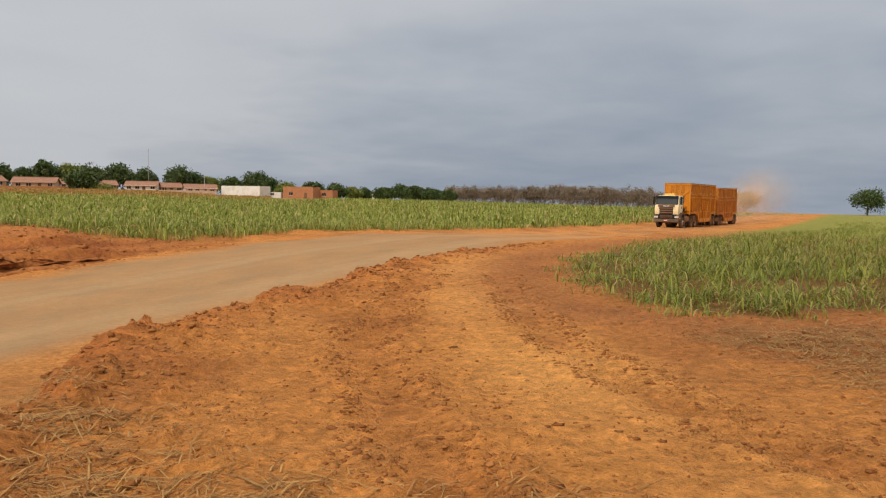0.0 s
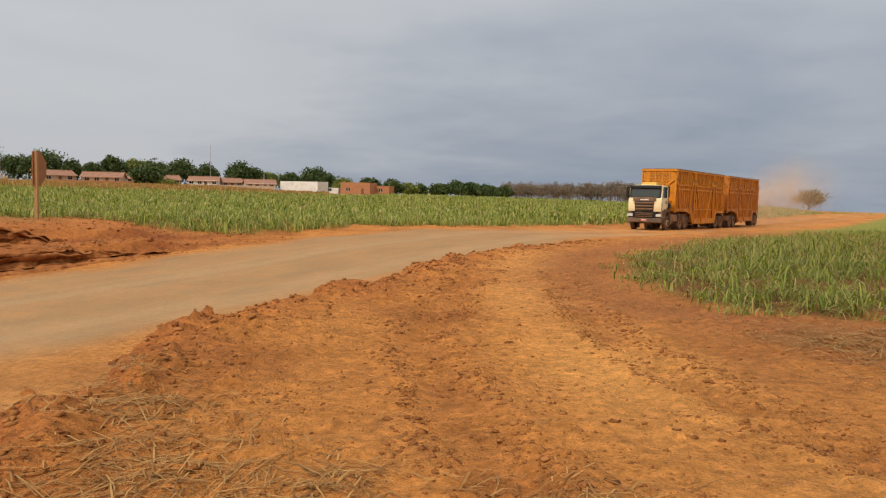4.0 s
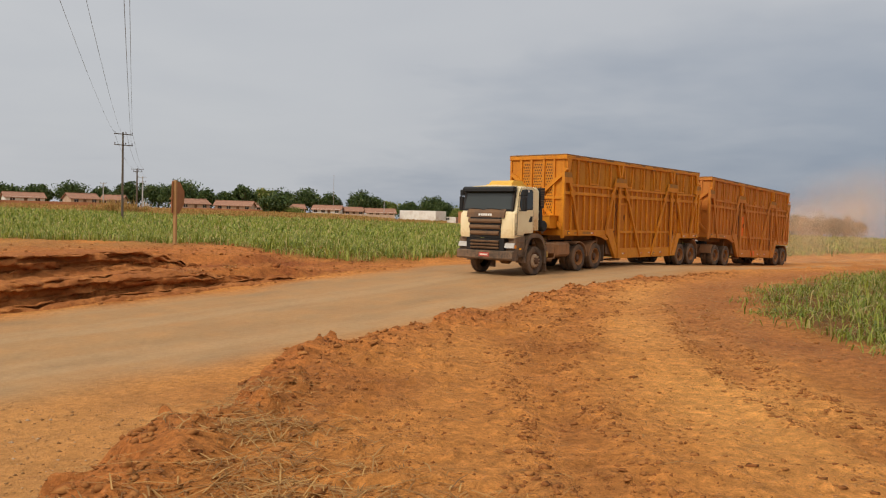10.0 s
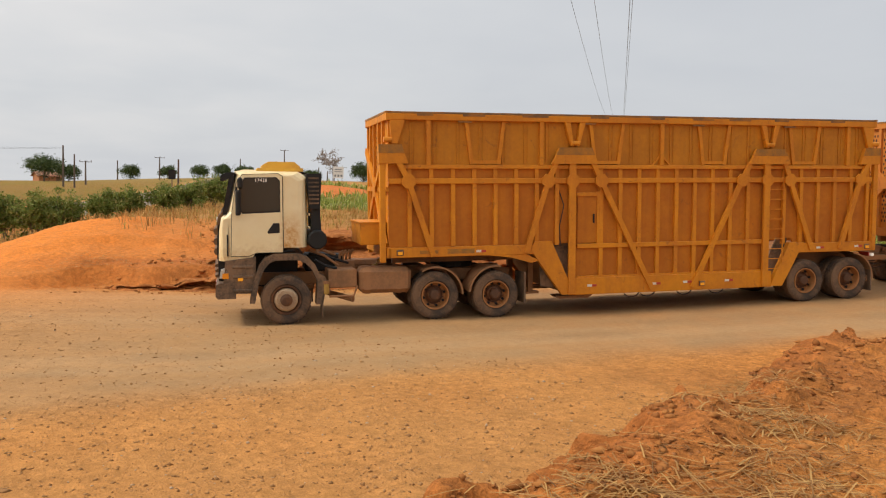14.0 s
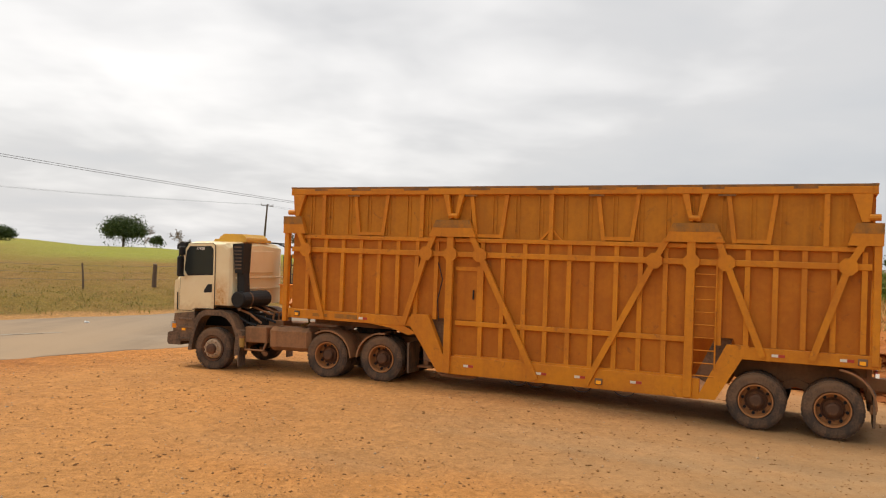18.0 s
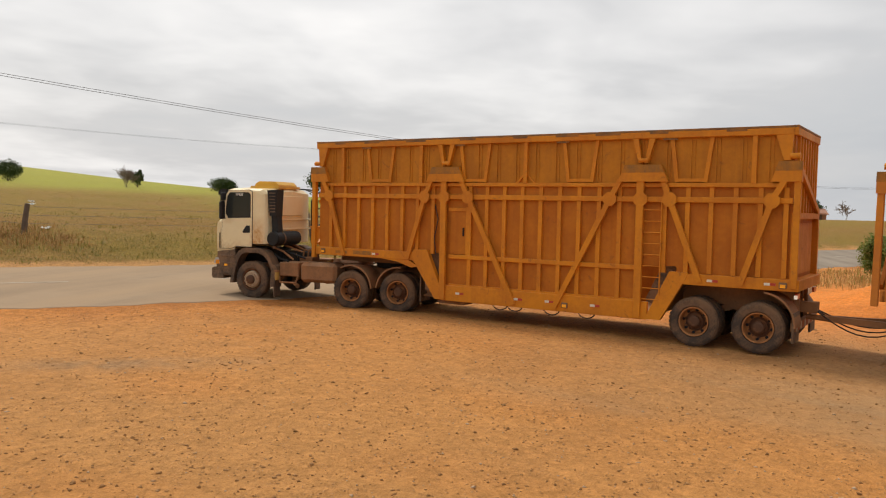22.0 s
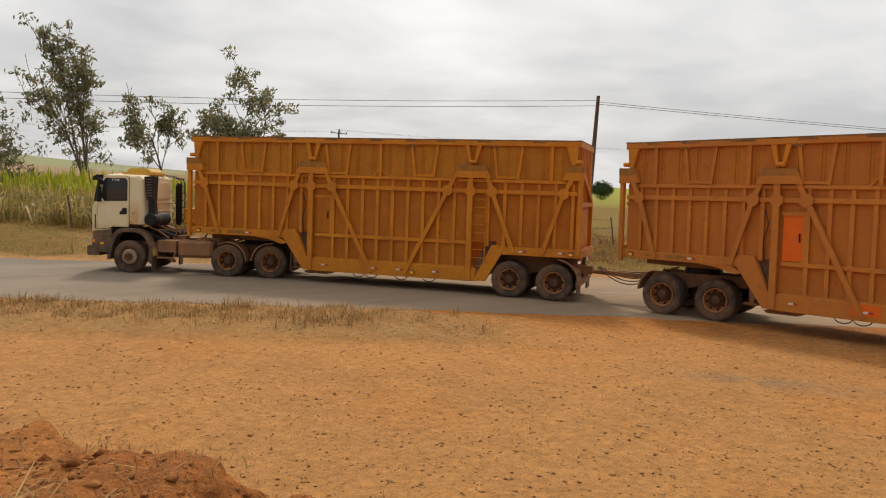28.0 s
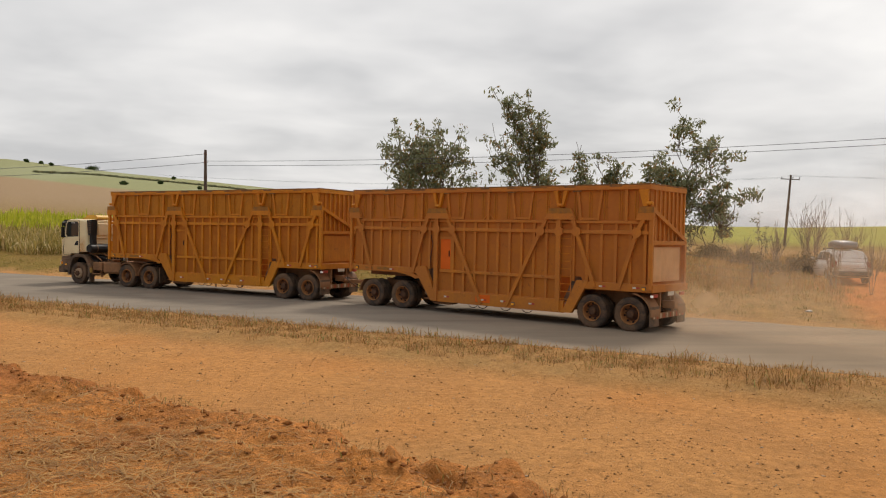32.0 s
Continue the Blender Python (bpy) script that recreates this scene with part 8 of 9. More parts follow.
M_INSULATOR = plain("glazed_insulator", (0.10, 0.055, 0.04), 0.25, 0.1)
M_POST = plain("fence_post_wood", (0.14, 0.095, 0.065), 0.9, 0.35, 6, relief=0.6)
M_SIGNWOOD = plain("brown_sign_paint", (0.30, 0.125, 0.045), 0.75, 0.25, 5)
M_SIGNPOST = plain("ochre_post_wood", (0.36, 0.20, 0.075), 0.8, 0.25, 5)
M_SIGNWHITE = plain("white_sign_sheet", (0.72, 0.72, 0.70), 0.5, 0.08, 3)
M_SIGNBAR = plain("grey_sign_print", (0.20, 0.22, 0.24), 0.6, 0.1)


def house(az0, az1, d, base, top, label, wall, turn=0.0, roof=True, deep=7.0, doors=1, windows=2, flat=False, name="house"):
    """A low house: four walls, window and door pieces set in, ridged roof with eaves."""
    az, turn = (az0 + az1) / 2, turn * 2.2
    W = d * math.radians(abs(az1 - az0)) / max(0.6, math.cos(radians(turn)))
    x, y, _ = at(az, d)
    z = min(hgt(x, y), up_to(base, d)) - 0.3
    H = up_to(top, d) - z
    ob = tagged(new(name), label, name)
    ob.matrix_world = pose(x, y, z, 0, 0, az + turn)
    wh = H if flat else H * 0.66
    rg = random.Random(int(az0 * 100))
    holes = []
    slots = doors + windows
    for k in range(slots):
        cx = -W / 2 + W * (k + 0.5) / slots + rg.uniform(-0.2, 0.2)
        is_door = k == slots // 2 and doors
        holes.append((cx - (0.42 if is_door else 0.55), cx + (0.42 if is_door else 0.55), 0.02 if is_door else 0.9 + wh * 0.08, min(2.05, wh - 0.25) if is_door else min(2.0 + wh * 0.05, wh - 0.2), is_door))
    # front wall in strips round the openings, the other walls behind it
    bm, last = bmesh.new(), -W / 2
    for x0, x1, z0, z1, is_door in holes:
        box(bm, last, x0, -0.1, 0.1, 0, wh)
        box(bm, x0, x1, -0.1, 0.1, z1, wh)
        if z0 > 0.1:
            box(bm, x0, x1, -0.1, 0.1, 0, z0)
        last = x1
    box(bm, last, W / 2, -0.1, 0.1, 0, wh)
    for sx in (-1, 1):
        if flat:
            box(bm, sx * (W / 2 - 0.1) - 0.1, sx * (W / 2 - 0.1) + 0.1, 0.1, deep, 0, wh)
        else:
            pts = [(0.1, 0), (deep, 0), (deep, wh), (deep / 2, H - 0.25), (0.1, wh)]
            a = [bm.verts.new((sx * (W / 2 - 0.1) - 0.1, q, h)) for q, h in pts]
            b = [bm.verts.new((sx * (W / 2 - 0.1) + 0.1, q, h)) for q, h in pts]
            bm.faces.new(a)
            bm.faces.new(b[::-1])
            for i in range(5):
                bm.faces.new((a[i], b[i], b[(i + 1) % 5], a[(i + 1) % 5]))
    box(bm, -W / 2, W / 2, deep, deep + 0.2, 0, wh)
    part("wall", bm, wall, ob)
    if flat:
        part("roof", a_box(-W / 2 + 0.2, W / 2 - 0.2, 0.1, deep, wh - 0.45, wh - 0.3), M_GREYWALL, ob, "flat roof slab behind a low parapet")
    else:
        for sy in (0, 1):
            bm = bmesh.new()
            e, o = 0.5, 0.45
            low, high = (-e, wh - 0.2), (deep / 2, H)
            q = [low, high, (high[0], high[1] - 0.14), (low[0], low[1] - 0.14)]
            if sy:
                q = [(deep - u, w) for u, w in q]
            a = [bm.verts.new((-W / 2 - o, u, w)) for u, w in q]
            b = [bm.verts.new((W / 2 + o, u, w)) for u, w in q]
            bm.faces.new(a)
            bm.faces.new(b[::-1])
            for i in range(4):
                bm.faces.new((a[i], b[i], b[(i + 1) % 4], a[(i + 1) % 4]))
            bmesh.ops.recalc_face_normals(bm, faces=bm.faces)
            part("roof_slope", bm, M_TERRA, ob, "terracotta tiled roof slope")
        part("ridge", tube(bmesh.new(), [(-W / 2 - 0.45, deep / 2, H), (W / 2 + 0.45, deep / 2, H)], 0.13, 6), M_TERRA, ob)
    for x0, x1, z0, z1, is_door in holes:
        if is_door:
            part("door", a_box(x0 + 0.002, x1 - 0.002, -0.03, 0.03, z0, z1 - 0.002), M_DOORWOOD, ob, "brown wooden door")
        else:
            w = part("window", a_box(x0 + 0.002, x1 - 0.002, -0.07, 0.02, z0 + 0.002, z0 + 0.07), M_WHITEWALL, ob)
            part("pane", a_box(x0 + 0.01, x1 - 0.01, 0.0, 0.02, z0 + 0.072, z1 - 0.004), M_WINDOW, w)
            part("window_frame", a_box((x0 + x1) / 2 - 0.03, (x0 + x1) / 2 + 0.03, -0.04, -0.002, z0 + 0.072, z1 - 0.004), M_WHITEWALL, w)
    return ob


def garden_wall(az0, az1, d, top, label, mat):
    x0, y0, z0 = at(az0, d)
    x1, y1, z1 = at(az1, d)
    n = 6
    bm = bmesh.new()
    for k in range(n):
        p, q = Vector((x0, y0, 0)).lerp(Vector((x1, y1, 0)), k / n), Vector((x0, y0, 0)).lerp(Vector((x1, y1, 0)), (k + 1) / n)
        zg = min(hgt(*p.xy), hgt(*q.xy))
        zt = up_to(top, d)
        beam(bm, (p.x, p.y, (zg - 0.2 + zt) / 2), (q.x, q.y, (zg - 0.2 + zt) / 2), max(0.5, zt - zg + 0.2), 0.18, Vector((p.x, p.y, 0)).normalized())
    tagged(part("garden_wall", bm, mat), label, "wall")


def build_houses():
    pk, wt = "pinkish plastered house with a terracotta tile roof", "white plastered house with a terracotta tile roof"
    house(35.25, 36.9, 236, .18, 1.0, pk, M_PINK, 8)
    house(33.9, 35.15, 242, .18, 0.95, pk, M_PINK, -6)
    house(28.3, 30.2, 240, .06, .86, pk, M_PINK, 10, windows=2)
    house(25.6, 28.0, 238, .02, .80, "pink house with two windows and a wide tile roof", M_PINK, -5, windows=3)
    house(23.9, 25.3, 246, 0.0, .70, wt, M_WHITEWALL, 14)
    house(21.9, 23.3, 240, 0.0, .68, pk, M_PINK, 4)
    house(19.5, 21.4, 240, -.05, .66, wt, M_WHITEWALL, -4, windows=3)
    house(17.8, 19.2, 246, -.08, .58, pk, M_PINK, 6)
    house(15.6, 17.6, 240, -.13, .53, wt, M_WHITEWALL, 3, windows=3)
    house(12.75, 15.3, 240, -.33, .45, "long white windowless building with a parapet", M_WHITEWALL, -12, windows=0, doors=0, flat=True, name="building")
    house(9.1, 11.15, 240, -.38, .45, "raw brick building with one small window", M_BRICKWALL, -8, windows=1, doors=1, flat=True, name="building")
    house(7.75, 8.95, 244, -.38, .24, "low raw brick building", M_BRICKWALL, -6, windows=1, doors=0, flat=True, name="building")
    house(11.3, 12.5, 243, -.36, .05, "low white shed beside a brick building", M_WHITEWALL, -4, windows=1, doors=0, flat=True, name="shed")
    house(4.2, 5.0, 262, -.45, .0, "small white shed between trees", M_WHITEWALL, 0, windows=1, doors=0, flat=True, name="shed")
    garden_wall(30.6, 23.0, 228, 0.24, "low brown garden wall before the houses", M_BRICKWALL)
    garden_wall(22.6, 15.7, 230, 0.10, "low plastered garden wall before the houses", M_PINK)
    garden_wall(46.4, 33.6, 203, 0.42, "low brown garden wall before the houses", M_BRICKWALL)
    house(46.6, 50.0, 205, .2, 1.2, "long white and grey house with terracotta roof", M_GREYWALL, 4, windows=4)
    house(47.4, 49.2, 214, .3, 1.5, "house with a higher terracotta roof behind", M_GREYWALL, 2, windows=0, doors=0)
    house(44.7, 46.9, 210, .2, 1.1, "low house with a dark terracotta roof", M_PINK, -4, windows=2)
    house(42.6, 44.5, 226, .2, 0.95, "raw brick house with a terracotta tile roof", M_BRICKWALL, 4)
    house(38.4, 40.6, 232, .2, 0.95, wt, M_WHITEWALL, 4)
    house(76.3, 77.7, 200, -.3, .31, "low farm shed with a terracotta roof", M_BRICKWALL, 5, windows=1)
    house(70.5, 71.9, 205, -.1, .35, "low brick farm shed under trees", M_BRICKWALL, 5, windows=1)
    house(88.3, 90.2, 175, -.6, .25, "farm house with a red tile roof", M_PINK, 8, windows=2)


POLES = []


def pole(az, d, top, label, arms=(), mat=None, r=0.13, lean=0.0, place=None, high=None, turn=0.0, name="power_pole"):
    """A tapering pole with crossarms (height below the top, length) and their insulators; lean: degrees to the right."""
    x, y, z = at(az, d) if place is None else (place[0], place[1], hgt(*place))
    h = (up_to(top, d) if high is None else z + high) - z
    ob = tagged(new(name), label, "pole")
    ob.matrix_world = pose(x, y, z, 0, lean, az)
    mat = mat or M_POLEWOOD
    part("post", tube(bmesh.new(), [(0, 0, -0.3), (0, 0, h * 0.5), (0, 0, h)], [r, r * 0.86, r * 0.66], 9), mat, ob)
    for down, length in arms:
        c, s = math.cos(radians(turn)), math.sin(radians(turn))
        u = Vector((c, s, 0))
        off = Vector((s, -c, 0)) * (r * 0.8 + 0.05)
        p = Vector((0, 0, h - down)) + off
        a = part("crossarm", beam(bmesh.new(), p - u * length / 2, p + u * length / 2, 0.12, 0.10, Vector((0, 0, 1))), mat, ob)
        for k in (-0.46, 0.12, 0.46):
            q = p + u * length * k
            part("insulator", lathe_up([(0.03, 0), (0.03, 0.1), (0.07, 0.11), (0.07, 0.15), (0.045, 0.17), (0.065, 0.2), (0.0, 0.26)], q + Vector((0, 0, 0.05))), M_INSULATOR, a)
    if not arms:
        for down, sd in ((0.25, 1), (0.75, -1)):
            b = part("bracket", a_box(-r * 0.6, r * 0.6, -r - 0.12, -r * 0.4, h - down - 0.06, h - down + 0.06), M_CHASSIS, ob)
            part("insulator", tube(bmesh.new(), [(0, -r - 0.12, h - down - 0.09), (0, -r - 0.12, h - down + 0.09)], 0.05, 7), M_INSULATOR, b)
    return Vector((x, y, z + h))


def lathe_up(prof, base, sides=7):
    bm = bmesh.new()
    rings = [[bm.verts.new(base + Vector((max(r, 0.004) * math.cos(t), max(r, 0.004) * math.sin(t), z))) for t in (2 * math.pi * k / sides for k in range(sides))] for r, z in prof]
    for a, b in zip(rings, rings[1:]):
        for k in range(sides):
            bm.faces.new((a[k], a[(k + 1) % sides], b[(k + 1) % sides], b[k]))
    return bm


def line(label, p, q, offs, sag, r=0.011, n=24):
    """One span of hanging wires between two places; offs: (sideways, up) of each wire."""
    p, q = Vector(p), Vector(q)
    side = Vector((q.y - p.y, p.x - q.x, 0)).normalized()
    ob = tagged(new("power_line"), label, "wires")
    ob.location = p
    for sd, up in offs:
        pts = [(q - p) * (k / n) + side * sd + Vector((0, 0, up - 4 * sag * (k / n) * (1 - k / n))) for k in range(n + 1)]
        part("wire", tube(bmesh.new(), pts, r, 4), M_WIRE, ob)


def build_poles():
    w = "dark wooden power pole with crossarms"
    a = pole(33.85, 105, 5.05, "tall dark power pole with two crossarms", ((0.25, 2.3), (1.55, 2.3)), turn=25, r=0.15)
    b = pole(32.95, 185, 2.74, "dark wooden power pole with a short crossarm", ((0.2, 2.6), (0.7, 1.8)), turn=20, r=0.2)
    c = pole(32.6, 240, 2.22, "pale concrete power pole with crossarm", ((0.3, 2.4), (1.5, 1.6)), M_CONCRETE, 0.2)
    pole(35.0, 240, 1.75, "thin street pole near houses", ((0.3, 1.6),), M_CONCRETE, 0.16)
    pole(16.4, 240, 1.1, "thin concrete pole beside a house", (), M_CONCRETE, 0.13)
    pole(19.95, 250, 2.78, "thin tall radio mast", (), M_GREYWALL, 0.06, name="radio_mast")
    gone = Vector((24, -39, 8.6))
    line("high power wires running overhead", (a.x, a.y, a.z - 0.1), gone, ((-1.05, 0.2), (0.25, 0.2), (1.05, 0.2), (-0.95, -1.15)), 1.6, 0.009, 40)
    line("power wires towards the town", (a.x, a.y, a.z - 0.1), b, ((-1.05, 0.2), (0.3, 0.2), (1.05, 0.2)), 0.8, 0.016)
    line("power wires at the town", b, c, ((-0.8, 0.1), (0.8, 0.1)), 0.5, 0.018)
    for az, d, top, arms in ((56.56, 227, 2.33, ((0.2, 2.2),)), (59.5, 250, 1.62, ()), (57.1, 250, 1.53, ()), (69.85, 140, 1.5, ()), (69.2, 156, 1.1, ((0.2, 2.0),)), (63.5, 100, 1.41, ()), (64.7, 200, 1.54, ((0.2, 2.2),)), (78.7, 175, 1.94, ((0.25, 2.2),)), (77.66, 200, 1.23, ()), (54.2, 240, 1.2, ()), (53.6, 235, 0.95, ()), (67.3, 230, 1.2, ())):
        pole(az, d, top, w if arms else "plain dark wooden pole", arms, r=0.10 + d * 0.0004)
    far = pole(70.5, 143, 2.03, "plain dark wooden pole beside the paved road", (), r=0.17)
    near = pole(132, 0, 0, "leaning dark wooden power pole at the pasture fence", (), r=0.14, lean=2.6, place=(-32.36, -29.86), high=6.97)
    q = pole(187.6, 54.7, 5.12, "dark wooden power pole beside the corn", (), r=0.13, lean=-0.8, place=(7.23, -54.2), high=up_to(5.12, 54.7) - hgt(7.23, -54.2))
    f = pole(147.9, 110, 4.26, "leaning power pole with one crossarm", ((0.55, 2.2),), r=0.18, lean=3.5)
    x = pole(100.7, 129, 3.03, "leaning power pole with one crossarm in the pasture", ((0.25, 1.9),), r=0.18, lean=2.5)
    near += Vector((-0.2, 0.23, 0))
    line("pair of sagging wires along the paved road", near, far, ((-0.15, -0.3), (0.15, -0.45)), 1.9, 0.012, 36)
    line("pair of wires along the pasture fence", near, q - Vector((0, 0, 0.45)), ((-0.15, -0.25), (0.15, -0.5)), 0.45, 0.012, 30)
    on = at(213, 95)
    line("pair of wires past the corn", q, (on[0], on[1], on[2] + 7), ((-0.1, -0.25), (0.1, -0.75)), 0.7, 0.014)
    line("thin far wires across the pasture", x, f, ((-0.8, -0.1), (0.8, -0.1)), 1.2, 0.009)
    x2 = at(84, 190)
    line("thin far wires across the pasture", x, (x2[0], x2[1], x2[2] + 8), ((-0.8, -0.1), (0.8, -0.1)), 1.2, 0.009)
    f2 = at(190, 150)
    line("thin far wires behind the gum trees", f, (f2[0], f2[1], f2[2] + 8), ((-0.8, -0.35), (0.8, -0.35)), 1.2, 0.009)


def build_fences():
    # posts stand along the far verge of the paved road; three wires run through them
    rg = random.Random(5)
    runs = [[(-38.1, v) for v in (62, 55, 49, 43, 37.4, 32.6, 30.1, 27.3, 23.2, 19.1, 9.1, 8.1, 6.6)],
            [(-39.2, 6.0), (-41.0, 6.2), (-43.4, 6.4), (-45.6, 6.5), (-52, 6.2), (-60, 5.2), (-67, 3.8)],
            [(-38.2, v) for v in (-0.4, -3.2, -6.3, -9.6, -13.0, -16.5, -20.2, -24)]]
    for k, run in enumerate(runs):
        fence = tagged(new("fence"), "sagging wire fence on weathered wooden posts", "fence")
        tops = []
        for i, (r, v) in enumerate(run):
            r += rg.uniform(-0.25, 0.25)
            x, y = 0.6 * r - 0.8 * v, 0.8 * r + 0.6 * v
            z = hgt(x, y)
            if i == 0:
                fence.location = (x, y, z)
            thick = 0.13 if k == 0 and i in (7, 10) else rg.uniform(0.035, 0.055)
            h = rg.uniform(1.2, 1.5)
            lx, ly = rg.uniform(-0.22, 0.22), rg.uniform(-0.22, 0.22)
            o = fence.location
            b = Vector((x - o.x, y - o.y, z - o.z))
            part("post", tube(bmesh.new(), [b - Vector((0, 0, 0.3)), b + Vector((lx * 0.5, ly * 0.5, h * 0.5)), b + Vector((lx, ly, h))], [thick, thick * 0.9, thick * 0.8], 7), M_POST, fence)
            tops.append((b, Vector((lx, ly, h))))
        for f in (0.35, 0.62, 0.9):
            part("wire", tube(bmesh.new(), [b + u * f for b, u in tops], 0.006, 4), M_WIRE, fence)


def bars(board, y, rows, x0, x1):
    for z, h, a, b in rows:
        part("print_bar", a_box(x0 + (x1 - x0) * a, x0 + (x1 - x0) * b, y - 0.004, y - 0.001, z - h / 2, z + h / 2), M_SIGNBAR, board)


SCRAPS = [(-19.8, -26.2, 0.5), (-19.8, -25.7, 0.35), (-20.4, -25.9, 0.35), (-46.2, -37.3, 0.5), (-32.2, -25.5, 0.4), (-50.9, -41.1, 0.4)]


def build_scraps():
    """Crumpled white litter on the side track and in the verge."""
    rg = random.Random(12)
    for x, y, w in SCRAPS:
        bm = bmesh.new()
        grid = [[bm.verts.new((w * (i / 3 - 0.5) + rg.uniform(-0.03, 0.03), 0.7 * w * (j / 3 - 0.5) + rg.uniform(-0.03, 0.03), 0.02 + rg.uniform(0, 0.35 * w))) for j in range(4)] for i in range(4)]
        for i in range(3):
            for j in range(3):
                bm.faces.new((grid[i][j], grid[i + 1][j], grid[i + 1][j + 1], grid[i][j + 1]))
        bmesh.ops.solidify(bm, geom=bm.faces[:], thickness=0.006)
        ob = tagged(part("litter", bm, M_SIGNWHITE), "crumpled scrap of white plastic litter on the ground", "litter")
        ob.matrix_world = pose(x, y, hgt(x, y), 0, 0, rg.uniform(0, 360))


def build_signs():
    # wooden sign seen almost from its edge
    x, y, z = at(30.6, 34)
    ob = tagged(new("wooden_sign"), "weathered brown roadside sign on an ochre post", "sign")
    ob.matrix_world = pose(x, y, z, 0, 0, 30.6 + 62)
    part("post", a_box(-0.06, 0.06, -0.06, 0.06, -0.3, 2.55, bev=0.008), M_SIGNPOST, ob)
    bm = prism(bmesh.new(), [(-0.16, 1.25), (0.42, 1.22), (0.86, 1.62), (0.88, 2.12), (0.5, 2.5), (-0.12, 2.52)], 0.062, 0.09)
    part("board", bm, M_SIGNWOOD, ob, "faded brown board")
    part("batten", a_box(-0.2, 0.8, 0.091, 0.13, 1.78, 1.86), M_SIGNPOST, ob)
    # white hoarding beside the bare tree
    x, y, z = at(52.85, 200)
    ob = tagged(new("billboard"), "white billboard with grey print on two posts", "sign")
    ob.matrix_world = pose(x, y, z, 0, 0, 52.85)
    zb, zt = up_to(.5, 200) - z, up_to(1.3, 200) - z
    board = part("panel", a_box(-1.25, 1.25, -0.05, 0.05, zb, zt), M_SIGNWHITE, ob)
    for s in (-0.9, 0.9):
        part("post", a_box(s - 0.07, s + 0.07, 0.051, 0.19, -0.3, zt - 0.2), M_POST, ob)
    bars(board, -0.05, ((zb + 2.1, 0.25, 0.15, 0.8), (zb + 1.55, 0.16, 0.1, 0.9), (zb + 0.6, 0.5, 0.12, 0.3), (zb + 0.6, 0.5, 0.42, 0.6), (zb + 0.6, 0.5, 0.7, 0.9)), -1.25, 1.25)
    # small board on two legs beside the corn
    x, y, z = at(185.5, 40)
    ob = tagged(new("notice_board"), "pale notice board on two thin posts", "sign")
    ob.matrix_world = pose(x, y, z, 0, 0, 185.5)
    part("panel", a_box(-0.8, 0.8, -0.02, 0.02, 0.95, 1.75), M_WHITEWALL, ob)
    for s in (-0.6, 0.6):
        part("post", a_box(s - 0.035, s + 0.035, 0.021, 0.085, -0.25, 1.8), M_POST, ob)
    # small windmill on a pole
    x, y, z = at(63.9, 100)
    ob = tagged(new("pole_sign"), "dark small board on a pole in weeds", "sign")
    ob.matrix_world = pose(x, y, z, 0, 0, 64)
    h = up_to(0.7, 100) - z
    part("post", tube(bmesh.new(), [(0, 0, -0.2), (0, 0, h)], 0.06, 6), M_POST, ob)
    part("panel", a_box(-0.4, 0.4, -0.1, -0.062, h - 1.1, h), M_BLACK, ob)


M_CARWHITE = paint("white_car_paint", (0.72, 0.71, 0.68), (0.50, 0.33, 0.20), 0.35, 0.25, 1.2, relief=0.02)
M_CARGREY = plain("grey_car_plastic", (0.05, 0.05, 0.05), 0.5, 0.2)
M_BOXGREY = plain("roof_box_shell", (0.16, 0.17, 0.18), 0.35, 0.1)
M_TAIL = plain("red_tail_lens", (0.34, 0.02, 0.015), 0.2, 0.1)


def loft(bm, secs):
    """Skin through closed cross sections of (x, [(y, z)...])."""
    rings = [[bm.verts.new((x, y, z)) for y, z in ring] for x, ring in secs]
    n = len(rings[0])
    for a, b in zip(rings, rings[1:]):
        for k in range(n):
            bm.faces.new((a[k], a[(k + 1) % n], b[(k + 1) % n], b[k]))
    bm.faces.new(rings[0][::-1])
    bm.faces.new(rings[-1])
    bmesh.ops.recalc_face_normals(bm, faces=bm.faces)
    return bm


def ring(w, z0, z1, belly=0.93):
    """Half width w, from z0 to z1, rounded."""
    h = z1 - z0
    half = [(w * 0.86, z0), (w * belly, z0 + h * 0.14), (w, z0 + h * 0.45), (w * 0.98, z0 + h * 0.8), (w * 0.90, z1 - 0.02), (w * 0.6, z1)]
    return half + [(-y, z) for y, z in half[::-1]]


